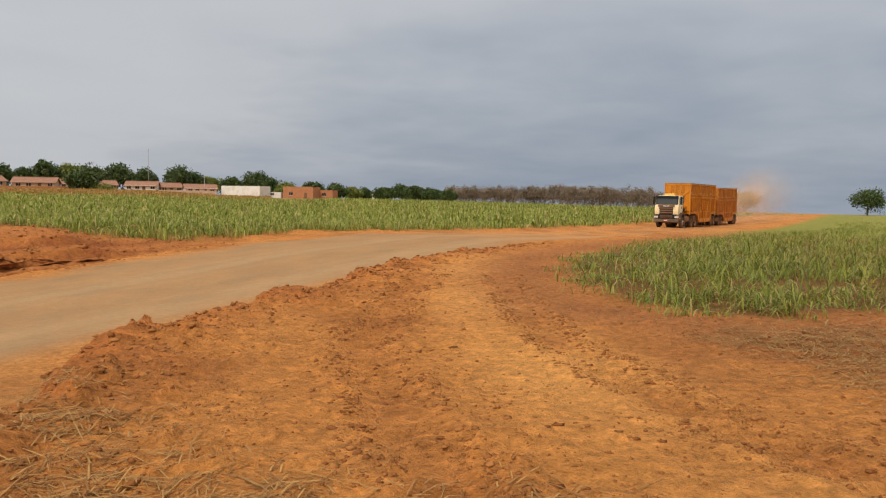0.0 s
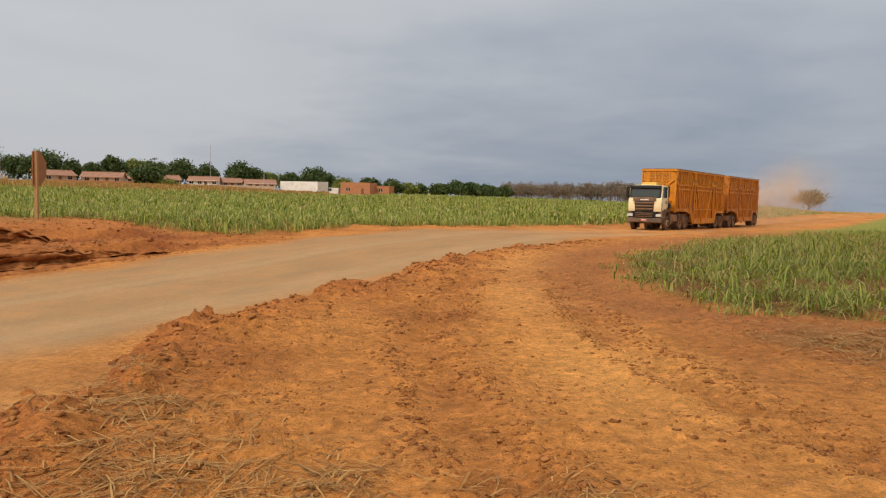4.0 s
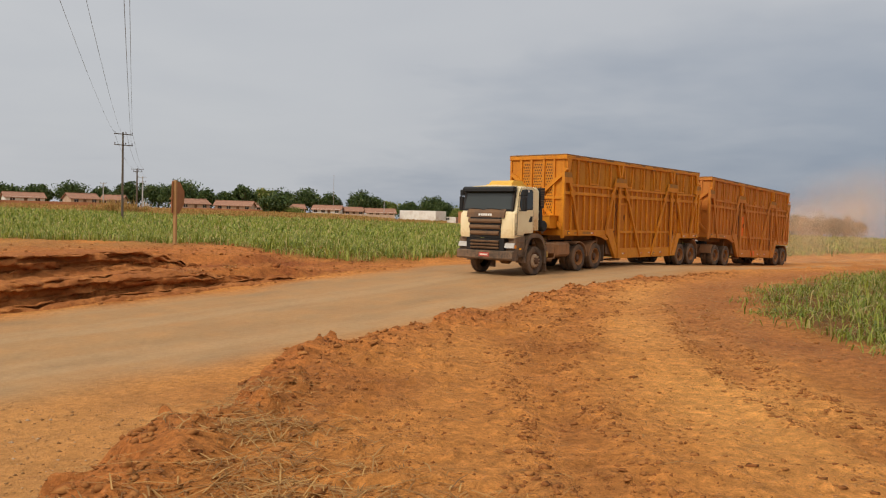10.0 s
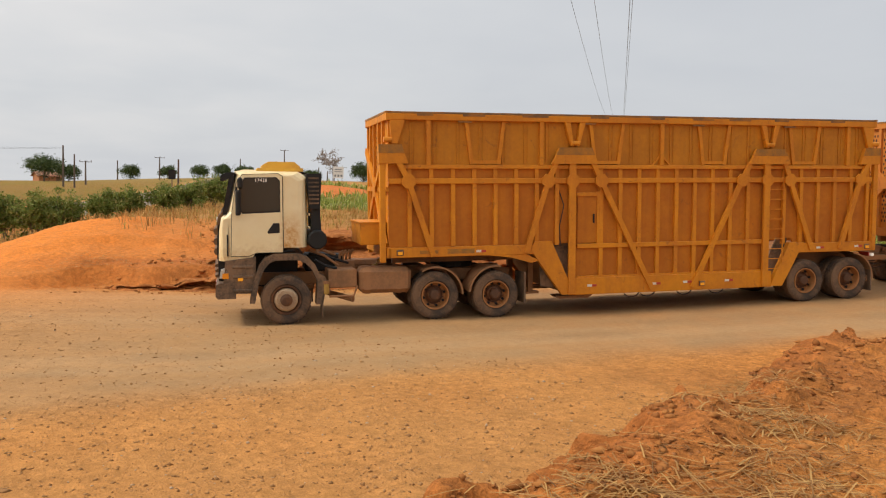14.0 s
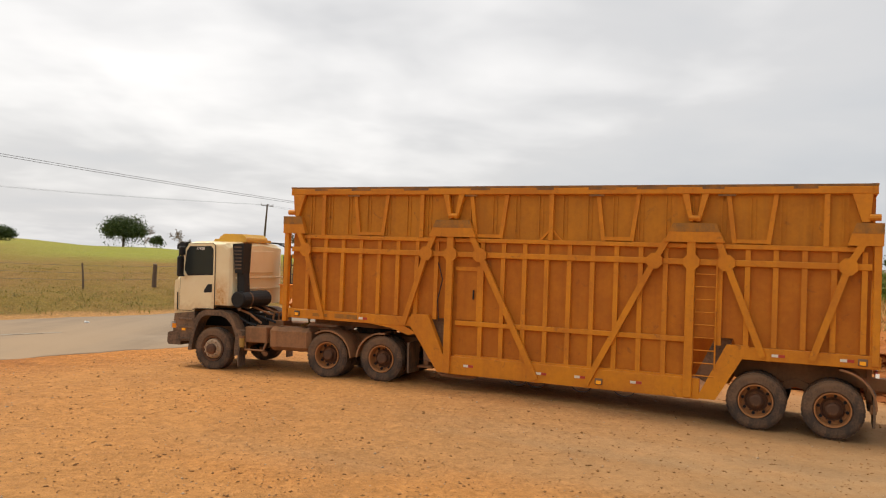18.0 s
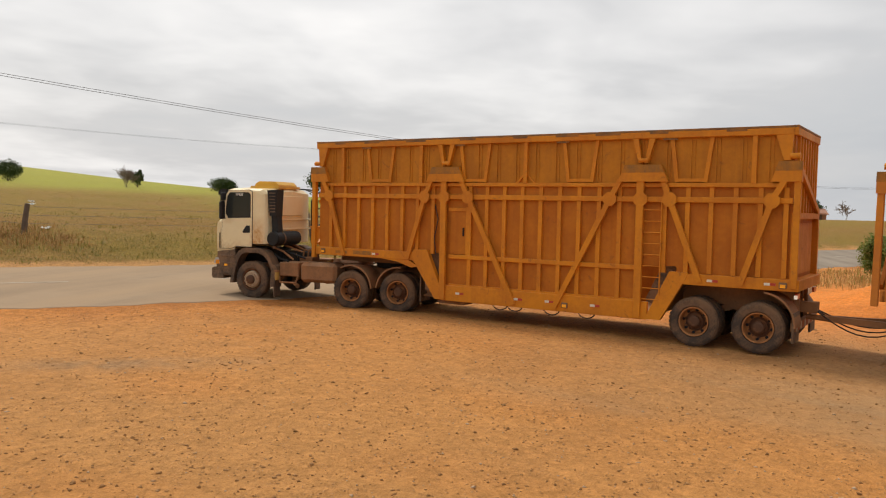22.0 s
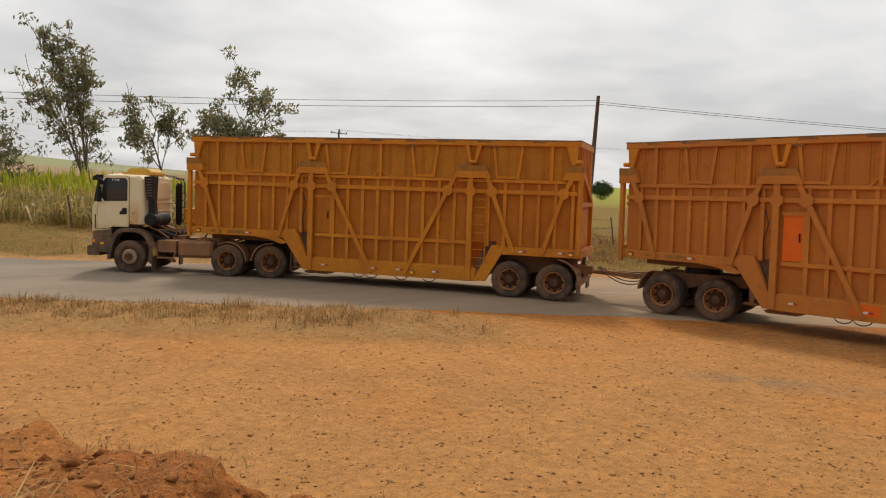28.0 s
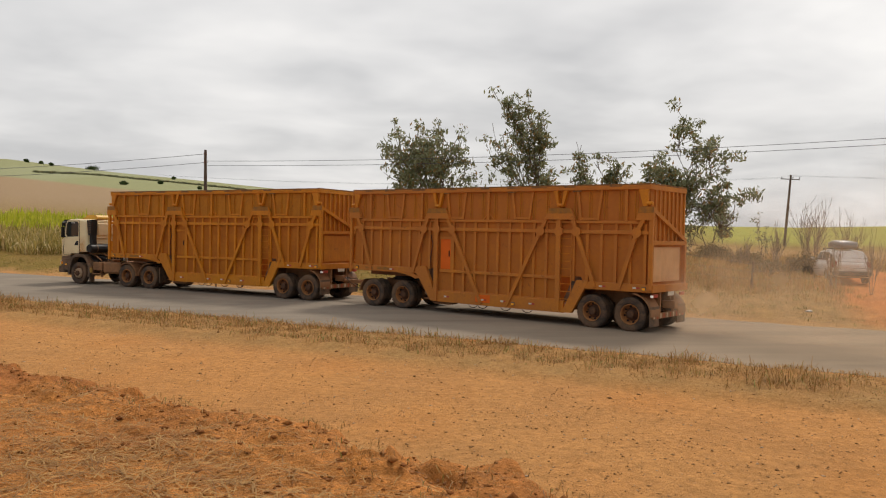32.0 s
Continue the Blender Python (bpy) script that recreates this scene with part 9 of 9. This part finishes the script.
def build_car():
    x, y, z = at(145.0, 41)
    car = tagged(new("parked_car"), "white estate car with a grey roof box on the side track", "car")
    car.matrix_world = pose(x, y, z, 0, 0, 145 + 90 + 15)
    # +x is the front; the tail looks towards the junction
    body = part("body", loft(bmesh.new(), [(-1.98, ring(0.76, 0.42, 0.80)), (-1.9, ring(0.82, 0.30, 0.93)), (-1.4, ring(0.85, 0.26, 0.96)), (0, ring(0.86, 0.24, 0.94)), (0.9, ring(0.85, 0.25, 0.95)), (1.6, ring(0.82, 0.28, 0.85)), (1.98, ring(0.74, 0.36, 0.68))]), M_CARWHITE, car, smooth=True)
    roof = part("cabin", loft(bmesh.new(), [(-1.86, [(s * a, b) for s, a, b in ((1, .74, .93), (1, .72, .96), (1, .70, .98), (-1, .70, .98), (-1, .72, .96), (-1, .74, .93))]), (-1.5, [(s * a, b) for s, a, b in ((1, .76, .94), (1, .64, 1.34), (1, .54, 1.42), (-1, .54, 1.42), (-1, .64, 1.34), (-1, .76, .94))]), (-0.2, [(s * a, b) for s, a, b in ((1, .78, .93), (1, .66, 1.40), (1, .54, 1.47), (-1, .54, 1.47), (-1, .66, 1.40), (-1, .78, .93))]), (0.45, [(s * a, b) for s, a, b in ((1, .78, .93), (1, .66, 1.36), (1, .52, 1.42), (-1, .52, 1.42), (-1, .66, 1.36), (-1, .78, .93))]), (1.15, [(s * a, b) for s, a, b in ((1, .74, .92), (1, .72, .93), (1, .70, .94), (-1, .70, .94), (-1, .72, .93), (-1, .74, .92))])]), M_CARWHITE, car)

    def pane(name, pts, mat=M_GLASS, parent=roof):
        bm = bmesh.new()
        vs = [bm.verts.new(p) for p in pts]
        f = bm.faces.new(vs)
        f.normal_update()
        nrm = f.normal.copy()
        mid = sum((v.co for v in vs), Vector()) / len(vs)
        if nrm.dot(mid - Vector((-0.3, 0, 1.0))) < 0:
            nrm.negate()
        for v in vs:
            v.co += nrm * 0.012
        r = bmesh.ops.extrude_face_region(bm, geom=[f])
        for v in [g for g in r["geom"] if isinstance(g, bmesh.types.BMVert)]:
            v.co -= nrm * 0.01
        bmesh.ops.recalc_face_normals(bm, faces=bm.faces)
        return part(name, bm, mat, parent)
    pane("rear_window", [(-1.80, 0.62, 1.02), (-1.80, -0.62, 1.02), (-1.53, -0.56, 1.36), (-1.53, 0.56, 1.36)])
    pane("windscreen", [(1.08, 0.62, 0.97), (1.08, -0.62, 0.97), (0.52, -0.56, 1.36), (0.52, 0.56, 1.36)])
    for s in (1, -1):
        pane("side_window", [(-0.15, s * 0.757, 0.99), (0.85, s * 0.757, 0.98), (0.42, s * 0.675, 1.32), (-0.15, s * 0.667, 1.36)])
        pane("side_window", [(-1.15, s * 0.757, 1.0), (-0.22, s * 0.757, 0.99), (-0.22, s * 0.667, 1.36), (-1.2, s * 0.668, 1.31)])
        part("tail_light", a_box(-1.985, -1.86, s * 0.70 - 0.09, s * 0.70 + 0.09, 0.70, 0.98, bev=0.02), M_TAIL, body)
        part("headlight", a_box(1.83, 1.93, s * 0.6 - 0.13, s * 0.6 + 0.13, 0.58, 0.70, bev=0.02), M_LENS, body)
        part("side_mirror", a_box(0.75, 0.87, s * 0.90 - 0.08, s * 0.90 + 0.08, 0.95, 1.08, bev=0.02), M_CARWHITE, body)
        part("roof_rail", tube(bmesh.new(), [(-1.4, s * 0.56, 1.42), (-1.35, s * 0.56, 1.50), (0.3, s * 0.56, 1.52), (0.4, s * 0.56, 1.44)], 0.022, 6), M_CARGREY, roof)
    part("rear_bumper", a_box(-2.06, -1.90, -0.78, 0.78, 0.34, 0.56, bev=0.04), M_CARGREY, car)
    part("front_bumper", a_box(1.88, 2.05, -0.72, 0.72, 0.30, 0.52, bev=0.04), M_CARWHITE, car)
    part("plate", a_box(-2.0, -1.975, -0.2, 0.2, 0.66, 0.78), M_SIGNWHITE, body, "plain pale plate")
    for y0 in (-0.4, 0.3):
        part("crossbar", a_box(-1.0 if y0 < 0 else -0.1, -0.94 if y0 < 0 else -0.04, -0.6, 0.6, 1.50, 1.54), M_CARGREY, roof)
    part("roof_box", loft(bmesh.new(), [(-1.45, ring(0.30, 1.56, 1.70)), (-1.3, ring(0.42, 1.55, 1.84)), (-0.3, ring(0.44, 1.55, 1.88)), (0.35, ring(0.38, 1.55, 1.80)), (0.6, ring(0.22, 1.57, 1.68))]), M_BOXGREY, car, "grey hard-shell roof box", smooth=True)
    for wx in (-1.22, 1.22):
        for s in (-1, 1):
            w = part("wheel", lathe(bmesh.new(), [(0.17, -0.09), (0.27, -0.10), (0.315, -0.07), (0.315, 0.07), (0.27, 0.10), (0.17, 0.09)], sides=20), M_TYRE, car)
            w.matrix_basis = pose(wx, s * 0.76, 0.315)
            part("rim", lathe(bmesh.new(), [(0, -0.05), (0.06, -0.07), (0.15, -0.06), (0.18, -0.085), (0.18, 0.085), (0.15, 0.06), (0.06, 0.07), (0, 0.05)], sides=14), M_BOXGREY, w)
    # white sack and scraps on the verge
    sack = plain("white_sack_cloth", (0.68, 0.66, 0.62), 0.8, 0.1, 6, relief=0.4)
    for az, d, r in ((110.5, 33, 0.16), (137.2, 34.5, 0.10), (138.6, 35.2, 0.08), (139.4, 33.6, 0.07), (146.6, 32, 0.16)):
        x, y, z = at(az, d)
        me = rock_mesh("sack", np.array([[0, 0, r * 0.35]]), 1.0, sack, 0.55)
        k = r / max(abs(v.co.x) for v in me.vertices)
        me.transform(Matrix.Scale(k, 4))
        o = tagged(new("white_sack" if r > 0.1 else "plastic_scrap", me), "crumpled white sack lying on the grass verge" if r > 0.1 else "white plastic litter on the verge", "litter")
        o.location = (x, y, z)


build_houses()
build_poles()
build_fences()
build_scraps()
build_signs()
build_car()


# ---- dust raised by the last trailer ----
PUFFS = [(1.0, 2.2, 0.55), (4.0, 3.3, 0.55), (8.0, 4.2, 0.5), (13, 5.0, 0.42), (18.5, 5.6, 0.32), (25, 6.2, 0.25)]


def puff(radius, thick, seed):
    """A thin veil of dust: a shallow dished sheet, densest in its middle, torn by noise."""
    m, nt, b = graph("airborne_dust")
    b.inputs["Base Color"].default_value, b.inputs["Roughness"].default_value = (0.74, 0.53, 0.35, 1), 1.0
    b.inputs["Specular IOR Level"].default_value = 0.0
    co = object_co(nt)
    ln = nt.nodes.new("ShaderNodeVectorMath")
    ln.operation = "LENGTH"
    nt.links.new(co, ln.inputs[0])
    fade = span(nt, ln.outputs["Value"], radius * 0.98, radius * 0.05)
    fade.node.interpolation_type = "SMOOTHSTEP"
    sh = nt.nodes.new("ShaderNodeMapping")
    sh.inputs["Location"].default_value = (seed * 3.1, seed * 1.7, seed)
    nt.links.new(co, sh.inputs[0])
    fac = calc(nt, "MULTIPLY", calc(nt, "MULTIPLY", fade, span(nt, noise_tex(nt, 1.6 / radius, 5, 0.55, sh.outputs[0], 0.4), 0.3, 0.7, 0.35, 1.0)), thick)
    tr, mix = nt.nodes.new("ShaderNodeBsdfTransparent"), nt.nodes.new("ShaderNodeMixShader")
    nt.links.new(fac, mix.inputs[0])
    nt.links.new(tr.outputs[0], mix.inputs[1])
    tl, both = nt.nodes.new("ShaderNodeBsdfTranslucent"), nt.nodes.new("ShaderNodeMixShader")
    tl.inputs["Color"].default_value = (0.78, 0.56, 0.37, 1)
    nt.links.new(b.outputs[0], both.inputs[1])
    nt.links.new(tl.outputs[0], both.inputs[2])
    nt.links.new(both.outputs[0], mix.inputs[2])
    nt.links.new(mix.outputs[0], nt.nodes["Material Output"].inputs["Surface"])
    bm = bmesh.new()
    rings = [[bm.verts.new((r * radius * math.cos(t), 0.35 * radius * (r * r), r * radius * math.sin(t))) for t in (2 * math.pi * k / 24 for k in range(24))] for r in (0.04, 0.35, 0.7, 1.0)]
    for a, c in zip(rings, rings[1:]):
        for k in range(24):
            bm.faces.new((a[k], a[(k + 1) % 24], c[(k + 1) % 24], c[k]))
    bm.faces.new(rings[0])
    return tagged(part("dust_cloud", bm, m, smooth=True), "thin pale reddish dust drifting behind the trailer", "dust", kind="stuff")


dust = [puff(r, a, k) for k, (lag, r, a) in enumerate(PUFFS)]


# seconds; first trailer x, y, z, heading, pitch, lean; tractor heading, pitch; second trailer likewise; dolly heading
RIG = [
    (0, 23.49, 81.08, -1.23, -119.83, 0.04, 0, -121.97, 0.04, 30.28, 92.97, -1.5, -119.37, -0.47, 0, -119.18),
    (0.5, 21.78, 78.1, -1.18, -120.05, 0.15, 0, -120.05, 0.15, 28.61, 89.96, -1.43, -119.29, -0.34, 0, -119.06),
    (1, 20.13, 75.2, -1.12, -120.23, 0.24, 0, -118.6, 0.24, 27, 87.05, -1.37, -119.2, -0.22, 0, -118.94),
    (1.5, 18.55, 72.39, -1.08, -120.38, 0.32, 0, -117.6, 0.32, 25.44, 84.22, -1.3, -119.1, -0.09, 0, -118.81),
    (2, 17.04, 69.66, -1.04, -120.49, 0.4, 0, -117.03, 0.4, 23.95, 81.48, -1.23, -119, 0.02, 0, -118.67),
    (2.5, 15.59, 67.01, -1, -120.55, 0.47, 0, -116.86, 0.47, 22.5, 78.83, -1.18, -118.88, 0.11, 0, -118.53),
    (3, 14.19, 64.43, -0.96, -120.58, 0.53, 0, -117.01, 0.53, 21.11, 76.24, -1.14, -118.77, 0.2, 0, -118.39),
    (3.5, 12.84, 61.9, -0.93, -120.57, 0.6, 0, -117.36, 0.6, 19.75, 73.73, -1.09, -118.65, 0.28, 0, -118.25),
    (4, 11.53, 59.43, -0.89, -120.51, 0.69, 0, -117.77, 0.69, 18.43, 71.26, -1.05, -118.52, 0.35, 0, -118.12),
    (4.5, 10.26, 56.97, -0.85, -120.41, 0.81, 0, -118.08, 0.81, 17.14, 68.81, -1.02, -118.41, 0.41, 0, -118.01),
    (5, 9, 54.53, -0.8, -120.26, 0.96, 0, -118.15, 0.96, 15.85, 66.39, -0.99, -118.29, 0.47, 0, -117.94),
    (5.5, 7.76, 52.09, -0.74, -120.06, 1.14, 0, -117.91, 1.14, 14.57, 63.97, -0.95, -118.2, 0.54, 0, -117.92),
    (6, 6.53, 49.65, -0.66, -119.8, 1.36, 0, -117.35, 1.36, 13.29, 61.56, -0.91, -118.13, 0.61, 0, -117.97),
    (6.5, 5.31, 47.23, -0.57, -119.48, 1.58, 0, -116.57, 1.58, 12.02, 59.17, -0.87, -118.11, 0.71, 0, -118.11),
    (7, 4.11, 44.86, -0.48, -119.1, 1.77, 0, -115.82, 1.77, 10.77, 56.83, -0.83, -118.15, 0.83, 0, -118.36),
    (7.5, 2.95, 42.55, -0.38, -118.66, 1.9, 0, -115.32, 1.9, 9.53, 54.56, -0.77, -118.24, 0.98, 0, -118.67),
    (8, 1.81, 40.28, -0.3, -118.19, 1.92, 0, -115.2, 1.92, 8.3, 52.34, -0.72, -118.37, 1.14, 0, -118.86),
    (8.5, 0.67, 38, -0.23, -117.78, 1.77, 0, -115.36, 1.5, 7.07, 50.11, -0.65, -118.48, 1.31, 0, -118.72),
    (9, -0.51, 35.63, -0.2, -117.49, 1.41, 0, -115.6, 0.45, 5.81, 47.78, -0.57, -118.46, 1.52, 0, -118.14),
    (9.5, -1.77, 33.66, -0.23, -117.86, 0.73, 0.01, -115.9, -0.2, 4.56, 45.4, -0.48, -118.31, 1.67, 0, -118.17),
    (10, -3.08, 31.2, -0.28, -118.15, -0.01, 0.01, -115.97, -0.75, 3.3, 42.98, -0.39, -118.13, 1.76, -0, -118.18),
    (10.5, -4.41, 28.66, -0.37, -118.4, -0.83, 0.02, -115.97, -1.78, 2.04, 40.54, -0.31, -117.94, 1.76, 0, -118.06),
    (11, -5.72, 26.17, -0.49, -118.69, -1.68, 0.04, -116.37, -2.61, 0.8, 38.15, -0.26, -117.82, 1.6, 0, -117.56),
    (11.5, -7.1, 23.92, -0.62, -119.15, -2.43, 0.05, -117.35, -3.09, -0.42, 35.9, -0.24, -117.92, 1.24, 0, -118.32),
    (12, -8.57, 21.91, -0.77, -119.68, -2.95, 0.05, -118.8, -3.21, -1.69, 33.72, -0.25, -118.26, 0.68, 0, -121.41),
    (12.5, -9.93, 19.41, -0.9, -119.98, -3.1, 0.06, -120.08, -2.99, -3.07, 31.33, -0.3, -118.58, -0.03, 0.01, -118.93),
    (13, -11.36, 16.94, -1.01, -120.22, -2.89, 0.06, -120.84, -2.56, -4.47, 28.83, -0.39, -118.74, -0.82, 0.01, -118.84),
    (13.5, -12.8, 14.43, -1.11, -120.32, -2.46, 0.05, -120.75, -2.04, -5.88, 26.28, -0.51, -118.77, -1.61, 0.02, -119.26),
    (14, -14.1, 11.65, -1.2, -119.77, -1.94, 0.03, -119.87, -1.55, -7.3, 23.66, -0.64, -118.67, -2.29, 0.02, -118.18),
    (14.5, -15.22, 9, -1.24, -118.83, -1.37, 0, -118.8, -1.12, -8.63, 21.13, -0.78, -118.51, -2.74, 0.03, -117.31),
    (15, -16.4, 6.59, -1.25, -118.13, -0.84, -0.03, -117.64, -0.81, -9.87, 18.79, -0.9, -118.49, -2.89, 0.03, -118.37),
    (15.5, -17.63, 4.59, -1.25, -117.85, -0.48, -0.04, -116.26, -0.69, -11.05, 16.76, -1, -118.77, -2.8, 0.03, -120.76),
    (16, -18.75, 2.9, -1.25, -117.81, -0.29, -0.04, -114.68, -0.75, -12.12, 15.04, -1.07, -119.24, -2.58, 0.03, -122.34),
    (16.5, -19.61, 1.44, -1.26, -117.74, -0.24, -0.03, -113.07, -0.96, -13.04, 13.57, -1.13, -119.65, -2.32, 0.02, -121.84),
    (17, -20.26, 0.07, -1.27, -117.51, -0.28, -0.02, -111.96, -1.17, -13.81, 12.29, -1.17, -119.8, -2.07, 0.02, -120.11),
    (17.5, -20.64, -1.15, -1.28, -117.11, -0.37, -0.01, -111.85, -1.29, -14.41, 11.19, -1.2, -119.67, -1.85, 0.01, -117.1),
    (18, -20.93, -2.08, -1.28, -116.8, -0.52, -0.01, -112.05, -1.37, -14.84, 10.31, -1.22, -119.37, -1.66, 0.01, -115.49),
    (18.5, -21.16, -2.81, -1.29, -116.72, -0.72, -0.02, -111.79, -1.45, -15.16, 9.59, -1.23, -119.01, -1.49, 0, -113.96),
    (19, -21.39, -3.51, -1.31, -116.44, -0.88, -0.03, -111.59, -1.47, -15.44, 8.92, -1.24, -118.64, -1.34, -0, -113.71),
    (19.5, -21.6, -4.18, -1.33, -115.95, -0.93, -0.04, -111.39, -1.34, -15.72, 8.29, -1.25, -118.31, -1.2, -0, -114.22),
    (20, -21.83, -4.76, -1.35, -115.59, -0.95, -0.04, -110.74, -1.11, -15.97, 7.71, -1.25, -118.05, -1.07, -0.01, -115.01),
    (20.5, -22, -5.34, -1.36, -115.41, -0.99, -0.02, -109.16, -0.94, -16.22, 7.14, -1.25, -117.81, -0.95, -0.01, -114.13),
    (21, -22.22, -5.98, -1.36, -115.06, -1.08, -0.01, -106.28, -0.99, -16.5, 6.51, -1.25, -117.55, -0.82, -0.01, -114.34),
    (21.5, -22.31, -6.84, -1.37, -113.89, -1.25, -0.01, -103.17, -1.26, -16.83, 5.76, -1.25, -117.26, -0.69, -0.02, -114.08),
    (22, -22.24, -7.9, -1.37, -111.68, -1.41, -0, -100.26, -1.48, -17.2, 4.88, -1.25, -116.93, -0.55, -0.02, -113.81),
    (22.5, -22.16, -9.12, -1.35, -109.16, -1.42, 0.01, -96.19, -1.34, -17.64, 3.86, -1.25, -116.54, -0.43, -0.02, -113.56),
    (23, -22.06, -10.45, -1.34, -106.59, -1.28, 0.02, -90.62, -0.85, -18.11, 2.71, -1.25, -116.05, -0.34, -0.02, -112.52),
    (23.5, -21.68, -12.01, -1.35, -102.69, -1.06, 0.03, -84.34, -0.29, -18.62, 1.37, -1.26, -115.43, -0.31, -0.01, -110.77),
    (24, -21.24, -13.76, -1.35, -97.67, -0.76, 0.04, -77.79, 0.06, -19.18, -0.16, -1.27, -114.69, -0.36, -0.01, -111.32),
    (24.5, -20.65, -15.49, -1.3, -92.86, -0.37, 0.04, -71.57, 0.26, -19.71, -1.75, -1.28, -113.44, -0.49, -0.01, -108.82),
    (25, -19.71, -17.17, -1.24, -88.04, 0.01, 0.03, -65.74, 0.41, -20.16, -3.4, -1.28, -110.5, -0.66, -0.01, -100.77),
    (25.5, -18.67, -18.86, -1.2, -82.78, 0.23, 0.03, -60.15, 0.54, -20.63, -5.22, -1.26, -105.58, -0.8, -0.01, -90.92),
    (26, -17.5, -20.53, -1.18, -77.48, 0.32, 0.02, -55.23, 0.58, -20.94, -7.11, -1.21, -100.84, -0.88, -0, -81.72),
    (26.5, -16.12, -22.18, -1.17, -72.36, 0.35, 0.01, -51.36, 0.51, -20.88, -9.04, -1.17, -97.7, -0.89, 0, -75.43),
    (27, -14.5, -23.83, -1.17, -67.32, 0.33, 0, -48.37, 0.34, -20.36, -11.05, -1.15, -95.22, -0.84, 0, -72.99),
    (27.5, -12.65, -25.52, -1.17, -62.29, 0.24, -0, -45.86, 0.12, -19.37, -13.16, -1.19, -91.94, -0.69, -0, -73.75),
    (28, -10.68, -27.24, -1.17, -57.33, 0.15, -0, -43.48, -0.12, -18.13, -15.39, -1.23, -87.41, -0.4, -0, -74.79),
    (28.5, -8.64, -29, -1.15, -52.83, 0.09, -0, -41.11, -0.36, -16.9, -17.74, -1.24, -81.98, -0.12, -0, -71.75),
    (29, -6.41, -30.8, -1.14, -48.93, 0.02, -0, -38.89, -0.62, -15.49, -20.15, -1.21, -76.25, 0.04, -0, -65.61),
    (29.5, -4.07, -32.72, -1.12, -45.83, -0.07, -0, -37.34, -0.85, -13.81, -22.58, -1.17, -70.63, 0.09, -0.01, -59.81),
    (30, -1.66, -34.57, -1.11, -43.63, -0.14, -0, -36.79, -0.99, -11.86, -24.96, -1.17, -65.47, 0.15, -0.01, -53.35),
    (30.5, 0.85, -36.48, -1.1, -41.8, -0.22, -0, -36.46, -1.02, -9.5, -27.09, -1.17, -60.92, 0.21, -0.01, -53.38),
    (31, 3.45, -38.43, -1.11, -40.25, -0.3, -0, -35.75, -0.94, -7.17, -29.37, -1.16, -56.68, 0.23, 0.01, -49.81),
    (31.5, 6.18, -40.48, -1.11, -39.11, -0.29, -0, -35.21, -0.76, -4.65, -31.81, -1.14, -52.41, 0.2, 0.02, -44.46),
    (32, 9.05, -42.72, -1.09, -38.37, -0.19, -0, -34.75, -0.49, -1.87, -34.18, -1.13, -48.19, 0.14, 0, -42.01),
]


def dust_rows(two, lag, radius):
    """A puff hangs where the last axle was some metres ago, its broad side across the line of sight."""
    back = [(t, m @ Vector((-12.4, 0, 0))) for t, m in two]
    first = two[0][1].to_3x3() @ Vector((-1, 0, 0))
    pts = [back[0][1] + first * 30] + [p for t, p in back]
    gone = np.concatenate([[0], np.cumsum([(b - a).length for a, b in zip(pts, pts[1:])])])
    rows = []
    for k, (t, p) in enumerate(back):
        g = gone[k + 1] - lag
        x, y = float(np.interp(g, gone, [q.x for q in pts])), float(np.interp(g, gone, [q.y for q in pts]))
        x, y = x + 0.06 * lag, y - 0.02 * lag
        rows.append((t, pose(x, y, hgt(x, y) + radius * 0.62, 0, 0, math.degrees(math.atan2(-x, y)))))
    return rows


def tread(x, y):
    """Height of what the wheels run on: bare ground or asphalt."""
    r, v = 0.6 * x + 0.8 * y, -0.8 * x + 0.6 * y
    return max(hgt(x, y), float(road_level(v)) + 0.04) if -30.9 < r < -20.5 else hgt(x, y)


def motions():
    lead, one, mid, two = [], [], [], []
    for t, x, y, z, h, p, roll, ht, pt, x2, y2, z2, h2, p2, roll2, hd in RIG:
        m = pose(x, y, z, roll, -p, h)
        one.append((t, m))
        lead.append((t, pose(*(m @ Vector((-1.57, 0, 0))), 0, -pt, ht)))
        m = pose(x2, y2, z2, roll2, -p2, h2)
        two.append((t, m))
        mid.append((t, pose(*(m @ Vector((-1.53, 0, 0))), 0, -p2, hd)))
    # the dust hangs behind the last axle and drifts after it
    for d, (lag, radius, thick) in zip(dust, PUFFS):
        walk(d, dust_rows(two, lag, radius))
    for thing, rows, wheels in ((tractor, lead, tractor_axles), (trailer_a, one, axles_a), (dolly, mid, dolly_axles), (trailer_b, two, axles_b)):
        walk(thing, rows)
        # wheels roll as far as their thing has gone
        ts = [r[0] for r in rows]
        gone = np.concatenate([[0], np.cumsum([(b[1].translation - a[1].translation).length for a, b in zip(rows, rows[1:])])])
        for w in wheels:
            x, z = w.matrix_basis.translation.x, w.matrix_basis.translation.z
            # the springs give way, so that the tyres stay on the ground
            sink = []
            for t, m in rows:
                feet = [m @ Vector((x, y, z - WHEEL_R)) for y in (-1.1, 1.1)]
                sink.append(max(-0.10, min(0.07, sum(q.z - tread(q.x, q.y) for q in feet) / 2)))
            walk(w, [(t, pose(x, 0, z - float(np.interp(t, ts, sink)), 0, math.degrees(float(np.interp(t, ts, gone)) / WHEEL_R), 0)) for t in [k / 10 for k in range(321)]])


motions()
